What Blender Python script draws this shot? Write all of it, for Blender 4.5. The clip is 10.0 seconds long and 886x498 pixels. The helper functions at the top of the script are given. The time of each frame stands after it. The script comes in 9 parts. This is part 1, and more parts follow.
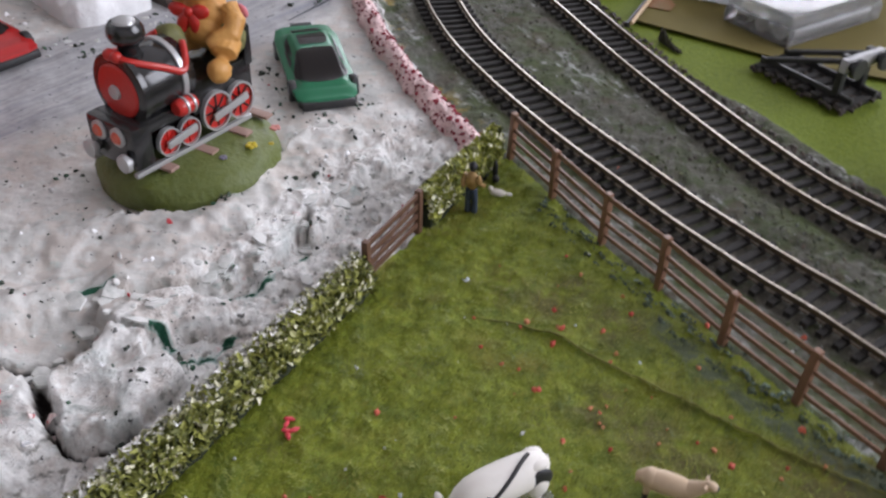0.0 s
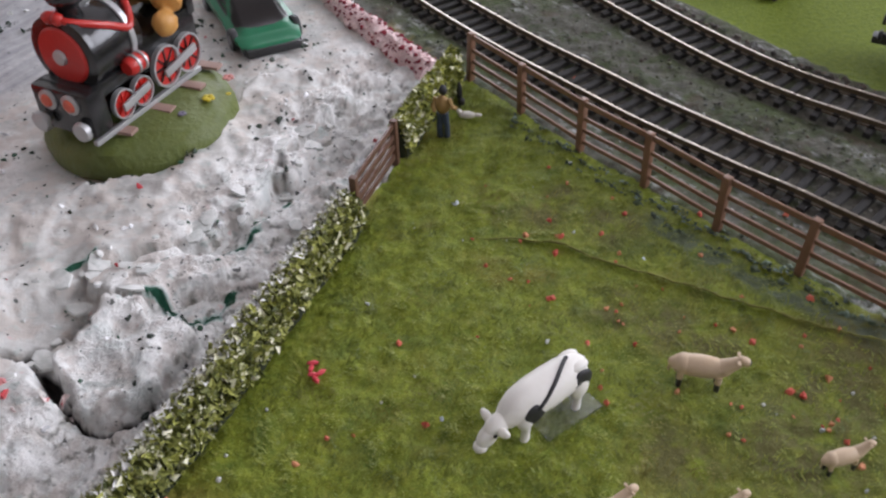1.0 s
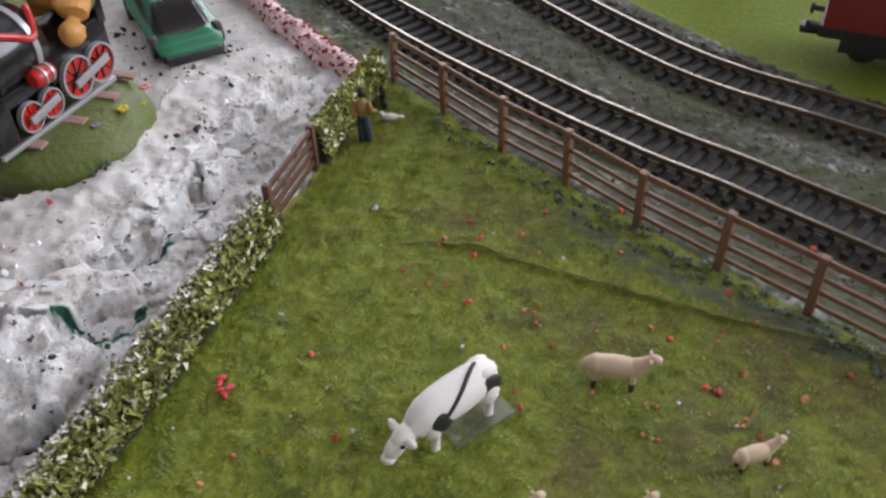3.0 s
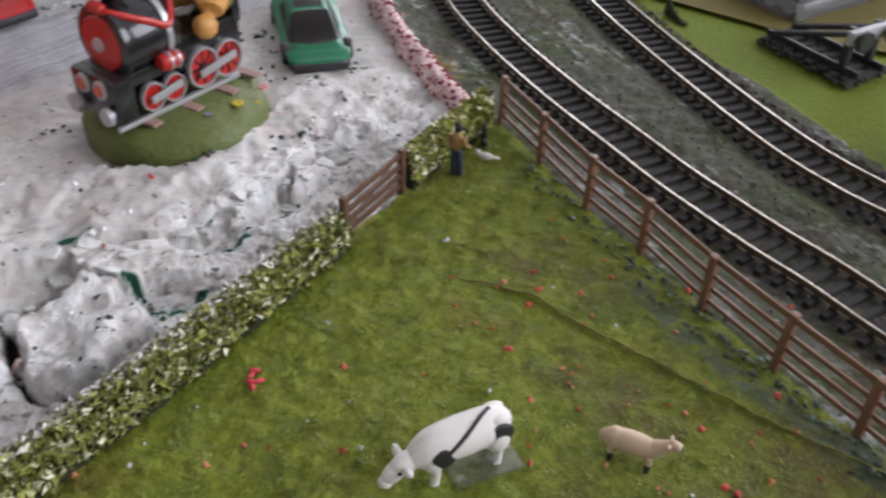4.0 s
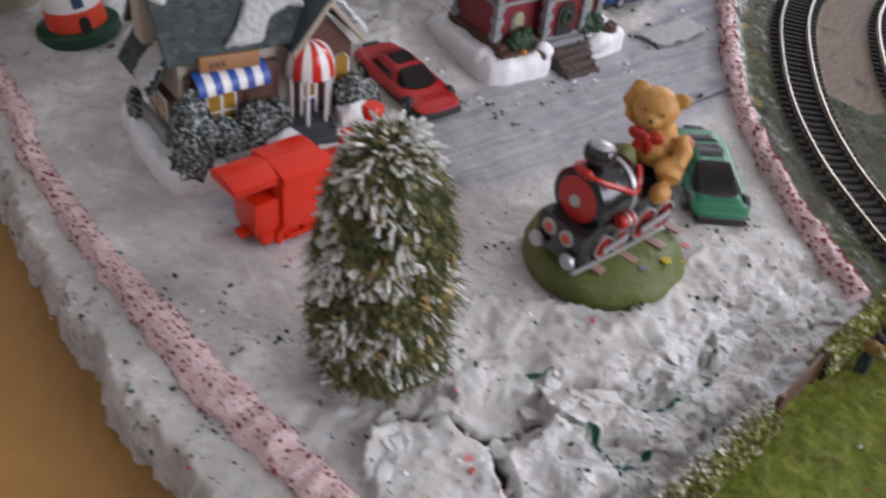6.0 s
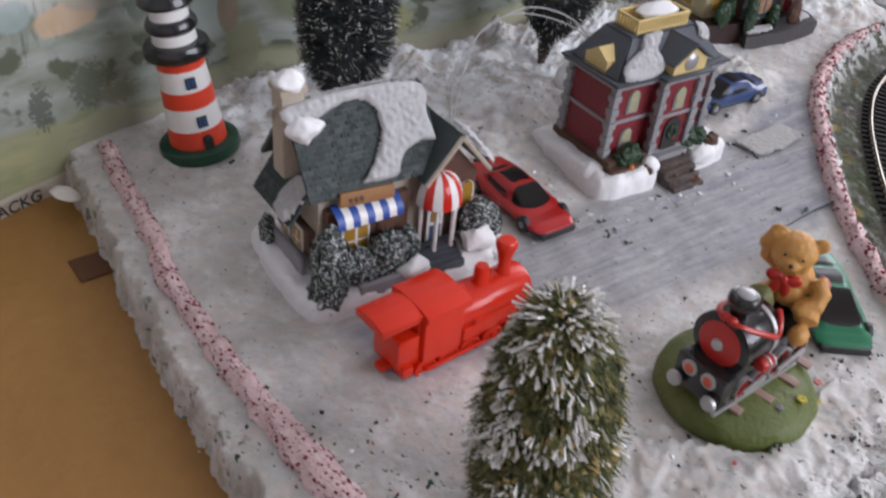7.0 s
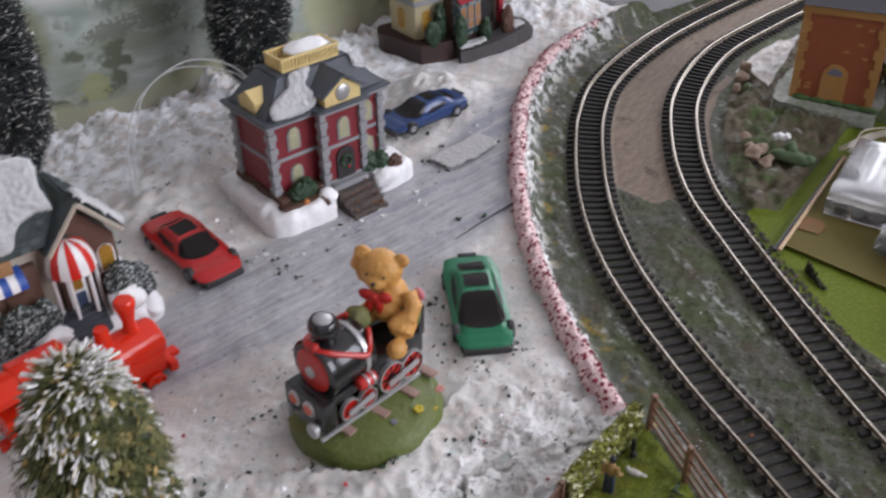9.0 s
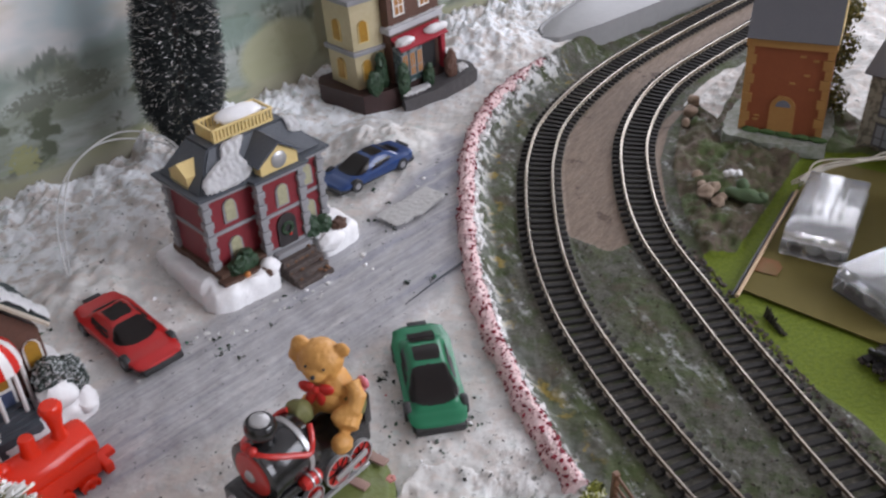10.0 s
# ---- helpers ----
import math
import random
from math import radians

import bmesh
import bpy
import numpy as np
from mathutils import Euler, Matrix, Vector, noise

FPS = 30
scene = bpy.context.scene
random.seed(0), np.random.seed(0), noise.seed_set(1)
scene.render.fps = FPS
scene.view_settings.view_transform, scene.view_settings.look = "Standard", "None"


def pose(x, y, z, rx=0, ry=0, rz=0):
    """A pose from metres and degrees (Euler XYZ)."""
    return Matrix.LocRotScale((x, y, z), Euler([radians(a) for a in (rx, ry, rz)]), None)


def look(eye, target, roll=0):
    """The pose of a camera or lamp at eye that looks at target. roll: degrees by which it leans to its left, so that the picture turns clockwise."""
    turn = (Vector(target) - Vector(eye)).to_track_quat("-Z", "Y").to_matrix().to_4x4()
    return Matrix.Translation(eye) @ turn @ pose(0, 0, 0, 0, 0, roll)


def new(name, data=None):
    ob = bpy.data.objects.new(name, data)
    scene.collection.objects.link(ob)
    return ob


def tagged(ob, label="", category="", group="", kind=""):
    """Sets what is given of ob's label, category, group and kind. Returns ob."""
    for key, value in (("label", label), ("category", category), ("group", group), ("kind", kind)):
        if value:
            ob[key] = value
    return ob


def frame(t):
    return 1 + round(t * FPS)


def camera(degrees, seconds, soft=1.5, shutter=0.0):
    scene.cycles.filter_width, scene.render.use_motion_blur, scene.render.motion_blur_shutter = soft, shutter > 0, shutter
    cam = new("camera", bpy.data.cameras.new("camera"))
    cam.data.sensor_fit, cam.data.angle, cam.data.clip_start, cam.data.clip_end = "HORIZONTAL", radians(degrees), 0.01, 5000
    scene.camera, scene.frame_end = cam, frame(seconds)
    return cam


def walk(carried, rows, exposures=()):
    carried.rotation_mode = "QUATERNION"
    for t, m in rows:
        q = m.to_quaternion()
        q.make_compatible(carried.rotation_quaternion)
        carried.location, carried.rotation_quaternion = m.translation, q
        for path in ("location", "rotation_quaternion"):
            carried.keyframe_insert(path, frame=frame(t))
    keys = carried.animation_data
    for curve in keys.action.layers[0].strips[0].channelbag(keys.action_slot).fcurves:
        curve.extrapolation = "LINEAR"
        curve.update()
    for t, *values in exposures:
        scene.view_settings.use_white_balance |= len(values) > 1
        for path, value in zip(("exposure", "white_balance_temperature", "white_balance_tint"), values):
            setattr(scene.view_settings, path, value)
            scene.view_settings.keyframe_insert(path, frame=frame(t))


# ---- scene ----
cam = camera(52.0, 10.0, soft=2.3, shutter=0.5)
ROWS = [
    (0, (0.01966, 0.00302, 0.17496), (-0.00232, 0.40255, -0.12487), 1.99),
    (0.5, (0.00851, 0.00124, 0.17031), (0.00520, 0.39222, -0.14133), -0.97),
    (1, (-0.00320, 0.00146, 0.16782), (0.02125, 0.38300, -0.15441), -1.70),
    (1.5, (-0.00586, 0.00248, 0.16788), (0.02835, 0.38090, -0.15713), -2.74),
    (2, (-0.00458, 0.00221, 0.16939), (0.03909, 0.37711, -0.15854), -3.05),
    (2.5, (0.00046, 0.00370, 0.16837), (0.04650, 0.37723, -0.16080), -3.42),
    (2.7, (0.00407, 0.00435, 0.16554), (0.05122, 0.37869, -0.16255), -3.05),
    (3.8, (0.03626, 0.00351, 0.16593), (0.01437, 0.39818, -0.14026), 0.87),
    (4, (0.03368, 0.00180, 0.16599), (-0.00115, 0.39658, -0.13887), 2.11),
    (4.5, (0.02572, 0.00038, 0.17363), (-0.04375, 0.39367, -0.12720), 3.71),
    (5, (0.00707, -0.00435, 0.18931), (-0.09157, 0.38038, -0.11442), 4.30),
    (5.5, (-0.01511, -0.00810, 0.20351), (-0.12833, 0.36792, -0.10599), 5.10),
    (6, (-0.06580, -0.01595, 0.22898), (-0.17679, 0.35486, -0.08753), 7.06),
    (6.2, (-0.07614, -0.01635, 0.23365), (-0.19447, 0.35548, -0.07898), 6.78),
    (7.3, (-0.12164, -0.01899, 0.26629), (-0.25386, 0.36030, -0.03147), 5.91),
    (7.5, (-0.12193, -0.02094, 0.26799), (-0.25648, 0.35970, -0.02699), 5.55),
    (8, (-0.07629, -0.01448, 0.25853), (-0.21797, 0.36945, -0.02875), 3.16),
    (8.5, (-0.01906, 0.00249, 0.26336), (-0.13087, 0.39655, -0.02337), 2.21),
    (9, (0.01065, 0.02179, 0.27208), (-0.08983, 0.41883, -0.01474), -0.26),
    (9.5, (0.01621, 0.03768, 0.27919), (-0.07912, 0.44008, -0.00186), -2.13),
    (10, (0.01485, 0.05100, 0.28178), (-0.06954, 0.45742, 0.00303), -2.12),
]
walk(cam, [(t, look(eye, target, roll)) for t, eye, target, roll in ROWS], exposures=[(0.0, 0.14), (2.7, 0.17), (4.2, 0.15), (5.0, 0.05), (5.6, -0.02), (6.2, 0.0), (7.4, 0.07), (8.5, 0.05), (10.0, 0.05)])

# ---- world, window light, exposure ----
world = bpy.data.worlds.new("world")
scene.world = world
world.use_nodes = True
wn = world.node_tree
sky = wn.nodes.new("ShaderNodeTexSky")
sky.sky_type, sky.sun_disc = "NISHITA", False
sky.sun_elevation, sky.sun_rotation = radians(38), radians(35)
wn.nodes["Background"].inputs["Strength"].default_value = 0.10
wn.links.new(sky.outputs["Color"], wn.nodes["Background"].inputs["Color"])


def window_lamp(name, eye, target, sx, sy, watts, colour):
    data = bpy.data.lights.new(name, "AREA")
    data.shape, data.size, data.size_y, data.energy, data.color = "RECTANGLE", sx, sy, watts, colour
    ob = new(name, data)
    ob.matrix_world = look(eye, target)
    return ob


window_lamp("window_light_back", (0.35, 2.36, 0.85), (0.0, 0.3, 0.0), 1.7, 1.15, 33, (0.92, 0.92, 1.02))
window_lamp("window_light_side", (1.86, 0.2, 0.85), (0.0, 0.3, 0.0), 1.5, 1.15, 38, (0.92, 0.92, 1.02))

# ---- materials ----
def mat(name, colour, rough=0.6, metal=0.0, second=None, grain=600.0, stain=60.0, amount=0.5, bump=0.25, coat=0.0, sharp=False, depth=0.0006, cut=(0.95, 1.12)):
    """A surface of one colour, varied towards a second at two scales, with fine relief."""
    m = bpy.data.materials.new(name)
    m.use_nodes = True
    t = m.node_tree
    b = t.nodes["Principled BSDF"]
    b.inputs["Roughness"].default_value, b.inputs["Metallic"].default_value, b.inputs["Coat Weight"].default_value = rough, metal, coat
    second = second or tuple(c * 0.72 for c in colour)
    co = t.nodes.new("ShaderNodeTexCoord")
    n1, n2 = t.nodes.new("ShaderNodeTexNoise"), t.nodes.new("ShaderNodeTexNoise")
    n1.inputs["Scale"].default_value, n2.inputs["Scale"].default_value = grain, stain
    n1.inputs["Detail"].default_value = n2.inputs["Detail"].default_value = 5
    mix, ramp, cm = t.nodes.new("ShaderNodeMath"), t.nodes.new("ShaderNodeMapRange"), t.nodes.new("ShaderNodeMix")
    cm.data_type, mix.operation = "RGBA", "ADD"
    t.links.new(co.outputs["Object"], n1.inputs["Vector"])
    t.links.new(co.outputs["Object"], n2.inputs["Vector"])
    t.links.new(n1.outputs["Fac"], mix.inputs[0])
    t.links.new(n2.outputs["Fac"], mix.inputs[1])
    t.links.new(mix.outputs[0], ramp.inputs["Value"])
    lo, hi = cut if sharp else (0.7, 1.35)
    ramp.inputs["From Min"].default_value, ramp.inputs["From Max"].default_value, ramp.inputs["To Max"].default_value = lo, hi, amount
    t.links.new(ramp.outputs["Result"], cm.inputs["Factor"])
    cm.inputs["A"].default_value, cm.inputs["B"].default_value = (*colour, 1), (*second, 1)
    t.links.new(cm.outputs["Result"], b.inputs["Base Color"])
    if bump:
        bp = t.nodes.new("ShaderNodeBump")
        bp.inputs["Strength"].default_value, bp.inputs["Distance"].default_value = bump, depth
        t.links.new(n1.outputs["Fac"], bp.inputs["Height"])
        t.links.new(bp.outputs["Normal"], b.inputs["Normal"])
    return m


def nodes_of(m):
    return m.node_tree.nodes, m.node_tree.links, m.node_tree.nodes["Principled BSDF"]


PINK = mat("pale_pink_plaster", (0.80, 0.64, 0.62), 0.75, second=(0.68, 0.42, 0.42), grain=700, stain=230, amount=0.8, bump=1.0, depth=0.0012)
MAROON = mat("maroon_flock", (0.22, 0.015, 0.03), 0.8)
TARNISH = mat("rail_tarnish", (0.125, 0.088, 0.048), 0.75, 0.0, second=(0.09, 0.065, 0.04), grain=900, stain=120, bump=0.3)
STEEL = mat("rail_steel", (0.34, 0.310, 0.265), 0.32, 1.0, second=(0.16, 0.120, 0.08), grain=900, stain=40, amount=0.8, bump=0.3)
SLEEPER = mat("sleeper_plastic", (0.013, 0.012, 0.011), 0.9, second=(0.034, 0.030, 0.026), grain=700, stain=90)
POSTBROWN = mat("fence_brown_plastic", (0.20, 0.105, 0.062), 0.5, second=(0.13, 0.062, 0.036), grain=900)
GATEBROWN = mat("gate_brown_plastic", (0.125, 0.062, 0.038), 0.5, second=(0.075, 0.036, 0.022), grain=900)
RED_PL = mat("red_toy_plastic", (0.72, 0.030, 0.008), 0.22, second=(0.64, 0.024, 0.007), bump=0.05)
BRICKRED = mat("painted_red_brick", (0.22, 0.022, 0.03), 0.5, second=(0.13, 0.012, 0.018), grain=700, bump=0.5)
GREYSTONE = mat("grey_painted_stone", (0.30, 0.30, 0.31), 0.6, second=(0.17, 0.17, 0.18), grain=900, bump=0.5)
SLATE = mat("dark_slate_paint", (0.075, 0.085, 0.10), 0.5, second=(0.035, 0.04, 0.05), grain=800, bump=0.5)
CREAM = mat("cream_paint", (0.72, 0.56, 0.25), 0.5, second=(0.55, 0.40, 0.16), grain=500, bump=0.3)
BLACK = mat("black_gloss", (0.012, 0.012, 0.013), 0.22, second=(0.02, 0.02, 0.02), bump=0.05, coat=0.3)
BLACKMATT = mat("black_plastic", (0.02, 0.02, 0.021), 0.5, second=(0.04, 0.04, 0.04))

# ---- mesh helpers ----
I4 = Matrix.Identity(4)


def mesh_of(bm, name, material, smooth=True):
    me = bpy.data.meshes.new(name)
    bmesh.ops.recalc_face_normals(bm, faces=bm.faces[:])
    bm.to_mesh(me)
    bm.free()
    for m in material if isinstance(material, (list, tuple)) else [material]:
        me.materials.append(m)
    if smooth:
        me.shade_smooth()
        me.set_sharp_from_angle(angle=radians(40))
    return me


def part(name, bm, material, parent, label="", smooth=True):
    ob = new(name, mesh_of(bm, name, material, smooth))
    ob.parent = parent
    return tagged(ob, label) if label else ob


def thing(name, label, category, m=I4, group="", kind=""):
    ob = new(name)
    ob.empty_display_size = 0.005
    ob.matrix_world = m
    return tagged(ob, label, category, group, kind)


def solid(name, bm, material, label, category, m=I4, group="", kind="", smooth=True):
    """A thing that is one mesh."""
    ob = new(name, mesh_of(bm, name, material, smooth))
    ob.matrix_world = m
    return tagged(ob, label, category, group, kind)


def yaw(x, y, z, deg):
    return pose(x, y, z, 0, 0, deg)


def box(bm, sx, sy, sz, m=I4, bevel=0.0):
    """A box on its base centre."""
    g = bmesh.ops.create_cube(bm, size=1, matrix=m @ Matrix.Translation((0, 0, sz / 2)) @ Matrix.Diagonal((sx, sy, sz, 1)))
    if bevel:
        ed = list({e for v in g["verts"] for e in v.link_edges})
        bmesh.ops.bevel(bm, geom=ed, offset=bevel, segments=2, affect="EDGES", profile=0.6)


def cyl(bm, r1, r2, h, m=I4, seg=20):
    bmesh.ops.create_cone(bm, cap_ends=True, segments=seg, radius1=r1, radius2=r2, depth=h, matrix=m @ Matrix.Translation((0, 0, h / 2)))


def ball(bm, r, m=I4, sub=2):
    bmesh.ops.create_icosphere(bm, subdivisions=sub, radius=r, matrix=m)


def egg(bm, rx, ry, rz, m=I4, sub=2):
    bmesh.ops.create_icosphere(bm, subdivisions=sub, radius=1, matrix=m @ Matrix.Diagonal((rx, ry, rz, 1)))


def lathe(bm, prof, m=I4, seg=28):
    """Turns a profile of (r, z) round the z axis."""
    rings = []
    for r, z in prof:
        if r < 1e-6:
            rings.append([bm.verts.new(m @ Vector((0, 0, z)))])
        else:
            rings.append([bm.verts.new(m @ Vector((r * math.cos(2 * math.pi * k / seg), r * math.sin(2 * math.pi * k / seg), z))) for k in range(seg)])
    for a, b in zip(rings, rings[1:]):
        for k in range(seg):
            q = [a[k % len(a)], a[(k + 1) % len(a)], b[(k + 1) % len(b)], b[k % len(b)]]
            q = list(dict.fromkeys(q))
            if len(q) > 2:
                bm.faces.new(q)
    for ring in (rings[0], rings[-1]):
        if len(ring) > 2:
            bm.faces.new(ring)


def prism(bm, pts, h, m=I4, bevel=0.0):
    """A polygon in x and y, raised by h."""
    lo = [bm.verts.new(m @ Vector((x, y, 0))) for x, y in pts]
    hi = [bm.verts.new(m @ Vector((x, y, h))) for x, y in pts]
    fs = [bm.faces.new(lo), bm.faces.new(hi)]
    for k in range(len(pts)):
        fs.append(bm.faces.new((lo[k], lo[(k + 1) % len(pts)], hi[(k + 1) % len(pts)], hi[k])))
    if bevel:
        ed = list({e for f in fs for e in f.edges})
        bmesh.ops.bevel(bm, geom=ed, offset=bevel, segments=2, affect="EDGES", profile=0.6)


def tube(bm, pts, r, seg=6, ends=True):
    """A round bar along points; r one radius or one a point."""
    pts = [Vector(p) for p in pts]
    rad = r if isinstance(r, (list, tuple)) else [r] * len(pts)
    rings = []
    side = Vector((0.3, 0.2, 1)).normalized()
    for k, p in enumerate(pts):
        d = (pts[min(k + 1, len(pts) - 1)] - pts[max(k - 1, 0)]).normalized()
        if abs(d.dot(side)) > 0.95:
            side = Vector((1, 0.1, 0.2)).normalized()
        u = d.cross(side).normalized()
        v = d.cross(u)
        rings.append([bm.verts.new(p + rad[k] * (math.cos(2 * math.pi * s / seg) * u + math.sin(2 * math.pi * s / seg) * v)) for s in range(seg)])
    for a, b in zip(rings, rings[1:]):
        for s in range(seg):
            bm.faces.new((a[s], a[(s + 1) % seg], b[(s + 1) % seg], b[s]))
    if ends:
        bm.faces.new(rings[0])
        bm.faces.new(rings[-1])


def lumpy(bm, amp, scale, seed=0.0, verts=None):
    for v in verts or bm.verts:
        v.co += amp * noise.noise_vector(v.co * scale + Vector((seed, seed * 1.7, seed * 0.3)))


def inside(poly, x, y):
    """Whether points lie in a polygon."""
    x, y = np.asarray(x, float), np.asarray(y, float)
    res = np.zeros(x.shape, bool)
    n = len(poly)
    for k in range(n):
        (x1, y1), (x2, y2) = poly[k], poly[(k + 1) % n]
        c = ((y1 > y) != (y2 > y)) & (x < (x2 - x1) * (y - y1) / (y2 - y1 + 1e-12) + x1)
        res ^= c
    return res


def away(line, x, y):
    """How far points lie from an open line."""
    x, y = np.asarray(x, float), np.asarray(y, float)
    best = np.full(x.shape, 1e9)
    for (x1, y1), (x2, y2) in zip(line, line[1:]):
        dx, dy = x2 - x1, y2 - y1
        s = np.clip(((x - x1) * dx + (y - y1) * dy) / (dx * dx + dy * dy + 1e-15), 0, 1)
        best = np.minimum(best, np.hypot(x - x1 - s * dx, y - y1 - s * dy))
    return best


def cushion(bm, poly, thick, m=I4, step=0.0012, soft=0.002, rough=0.0005, seed=0.0):
    """A soft slab of snow over a polygon in x and y: full in the middle, thin at its ragged edge."""
    xs, ys = [p[0] for p in poly], [p[1] for p in poly]
    gx, gy = np.meshgrid(np.arange(min(xs), max(xs) + step, step), np.arange(min(ys), max(ys) + step, step), indexing="ij")
    ins = inside(poly, gx, gy)
    d = away(list(poly) + [poly[0]], gx, gy)
    at = {}
    for i, j in zip(*np.nonzero(ins)):
        x, y = gx[i, j], gy[i, j]
        e = min(1.0, d[i, j] / soft)
        z = thick * math.sqrt(1 - (1 - e) ** 2) + rough * e * noise.noise(Vector((x, y, seed)) * 400)
        at[i, j] = bm.verts.new(m @ Vector((x, y, z)))
    for i, j in list(at):
        c = [(i, j), (i + 1, j), (i + 1, j + 1), (i, j + 1)]
        if all(k in at for k in c):
            bm.faces.new([at[k] for k in c])


def smoothline(pts, n=8):
    """A Catmull-Rom line through points."""
    p = [np.array(q, float) for q in pts]
    p = [2 * p[0] - p[1], *p, 2 * p[-1] - p[-2]]
    out = []
    for a, b, c, d in zip(p, p[1:], p[2:], p[3:]):
        for k in range(n):
            t = k / n
            out.append(0.5 * (2 * b + (c - a) * t + (2 * a - 5 * b + 4 * c - d) * t * t + (3 * b - a - 3 * c + d) * t**3))
    out.append(p[-2])
    return out


def evenly(line, step):
    """Points along a line at even steps, with the direction at each."""
    line = [np.array(q, float) for q in line]
    seg = [np.linalg.norm(b - a) for a, b in zip(line, line[1:])]
    total, out, s = sum(seg), [], 0.0
    k, done = 0, 0.0
    while s <= total:
        while k < len(seg) - 1 and done + seg[k] < s:
            done += seg[k]
            k += 1
        u = (s - done) / max(seg[k], 1e-12)
        out.append((line[k] + u * (line[k + 1] - line[k]), (line[k + 1] - line[k]) / max(seg[k], 1e-12)))
        s += step
    return out

# ---- plan of the layout: lines on the baseboard ----
HEDGE = [(-0.0835, 0.0860), (-0.0675, 0.1145), (-0.0520, 0.1425), (-0.0360, 0.1745), (-0.0168, 0.2140)]
HEDGE_FAR = [(-0.0005, 0.2475), (0.0095, 0.2690), (0.0185, 0.2860), (0.0212, 0.2930)]
GATE = [(-0.0147, 0.2155), (-0.0020, 0.2445)]
FENCE = [(0.0275, 0.2945), (0.0425, 0.2700), (0.0580, 0.2445), (0.0740, 0.2232), (0.0893, 0.1998), (0.1053, 0.1785), (0.1215, 0.1580), (0.1375, 0.1375), (0.1540, 0.1175)]
BORDER_R = [(0.0139, 0.3008), (0.0049, 0.3145), (-0.0061, 0.335), (-0.0192, 0.3593), (-0.0329, 0.39), (-0.0468, 0.4279), (-0.058, 0.471), (-0.067, 0.52), (-0.074, 0.57), (-0.074, 0.62), (-0.063, 0.675), (-0.038, 0.734)]
BORDER_L = [(-0.417, 0.302), (-0.388, 0.279), (-0.347, 0.249), (-0.322, 0.227), (-0.292, 0.208), (-0.267, 0.193), (-0.243, 0.18), (-0.211, 0.163), (-0.182, 0.149), (-0.1559, 0.1377), (-0.1337, 0.128), (-0.1114, 0.1127), (-0.0957, 0.0995)]
EDGE = [(-0.4433, 0.2945), (-0.4283, 0.2835), (-0.3833, 0.2535), (-0.3433, 0.2235), (-0.3143, 0.2015), (-0.2883, 0.1835), (-0.2643, 0.1680), (-0.2370, 0.1515), (-0.2095, 0.1345), (-0.1790, 0.1175), (-0.1500, 0.0990), (-0.1180, 0.0760)]
TRACK_1 = [(0.228, 0.112), (0.195, 0.157), (0.1636, 0.1965), (0.1447, 0.2194), (0.1325, 0.2346), (0.1185, 0.2497), (0.1047, 0.2664), (0.0899, 0.2851), (0.074, 0.308), (0.0556, 0.334), (0.039, 0.36), (0.0225, 0.3885), (0.004, 0.4265), (-0.0117, 0.4741), (-0.0225, 0.5302), (-0.0284, 0.5969), (-0.0217, 0.6609), (0.0101, 0.747), (0.056, 0.829), (0.1045, 0.905), (0.157, 0.982), (0.2097, 1.055)]
TRACK_2 = [(0.27, 0.164), (0.2305, 0.211), (0.1931, 0.2521), (0.1702, 0.275), (0.1555, 0.2895), (0.141, 0.308), (0.1262, 0.333), (0.11, 0.364), (0.0875, 0.41), (0.066, 0.459), (0.0463, 0.5083), (0.0356, 0.5678), (0.0345, 0.6409), (0.0549, 0.7235), (0.0971, 0.7996), (0.1264, 0.8457), (0.1834, 0.9395), (0.2307, 1.013)]
BACKDROP = [(-0.452, 0.185), (-0.440, 0.240), (-0.432, 0.292), (-0.412, 0.350), (-0.393, 0.405), (-0.345, 0.468), (-0.294, 0.548), (-0.248, 0.625), (-0.200, 0.700), (-0.140, 0.795), (-0.075, 0.880), (-0.02, 0.930)]

# ---- the baseboard: one sheet of ground ----
VILLAGE = [*[(px - 0.012, py - 0.014) for px, py in EDGE], (-0.1, 0.030), *HEDGE, *HEDGE_FAR, *BORDER_R, (-0.002, 0.83), (0.05, 0.92), (0.13, 1.1), (-0.5, 1.1), (-0.5, 0.3)]
LOW = 0.0145  # the tracks and the garden lie this much below the village and the field
FIELD = [(-0.12, -0.06), *HEDGE, *HEDGE_FAR, *FENCE, (0.20, 0.04), (0.25, -0.06)]
ROAD = [(-0.228, 0.228), (-0.205, 0.222), (-0.174, 0.268), (-0.130, 0.315), (-0.075, 0.400), (-0.055, 0.445), (-0.066, 0.52), (-0.074, 0.60), (-0.095, 0.60), (-0.112, 0.50), (-0.150, 0.42), (-0.190, 0.36), (-0.22, 0.29), (-0.245, 0.235)]
CORK = [(-0.006, 0.5082), (0.0203, 0.4924), (0.035, 0.5051), (0.0245, 0.5661), (0.0203, 0.6187), (0.0266, 0.6713), (0.0624, 0.7554), (0.1255, 0.8712), (0.2307, 1.034), (0.1991, 1.06), (0.1045, 0.9185), (0.0519, 0.8291), (0.0098, 0.7502), (-0.0155, 0.6923), (-0.0186, 0.6292), (-0.0155, 0.5661)]
CORK_R = [(0.0624, 0.4924), (0.054, 0.545), (0.0508, 0.6082), (0.0571, 0.6555), (0.0687, 0.6871), (0.0624, 0.6871), (0.0455, 0.6502), (0.0413, 0.5976), (0.0476, 0.5345)]
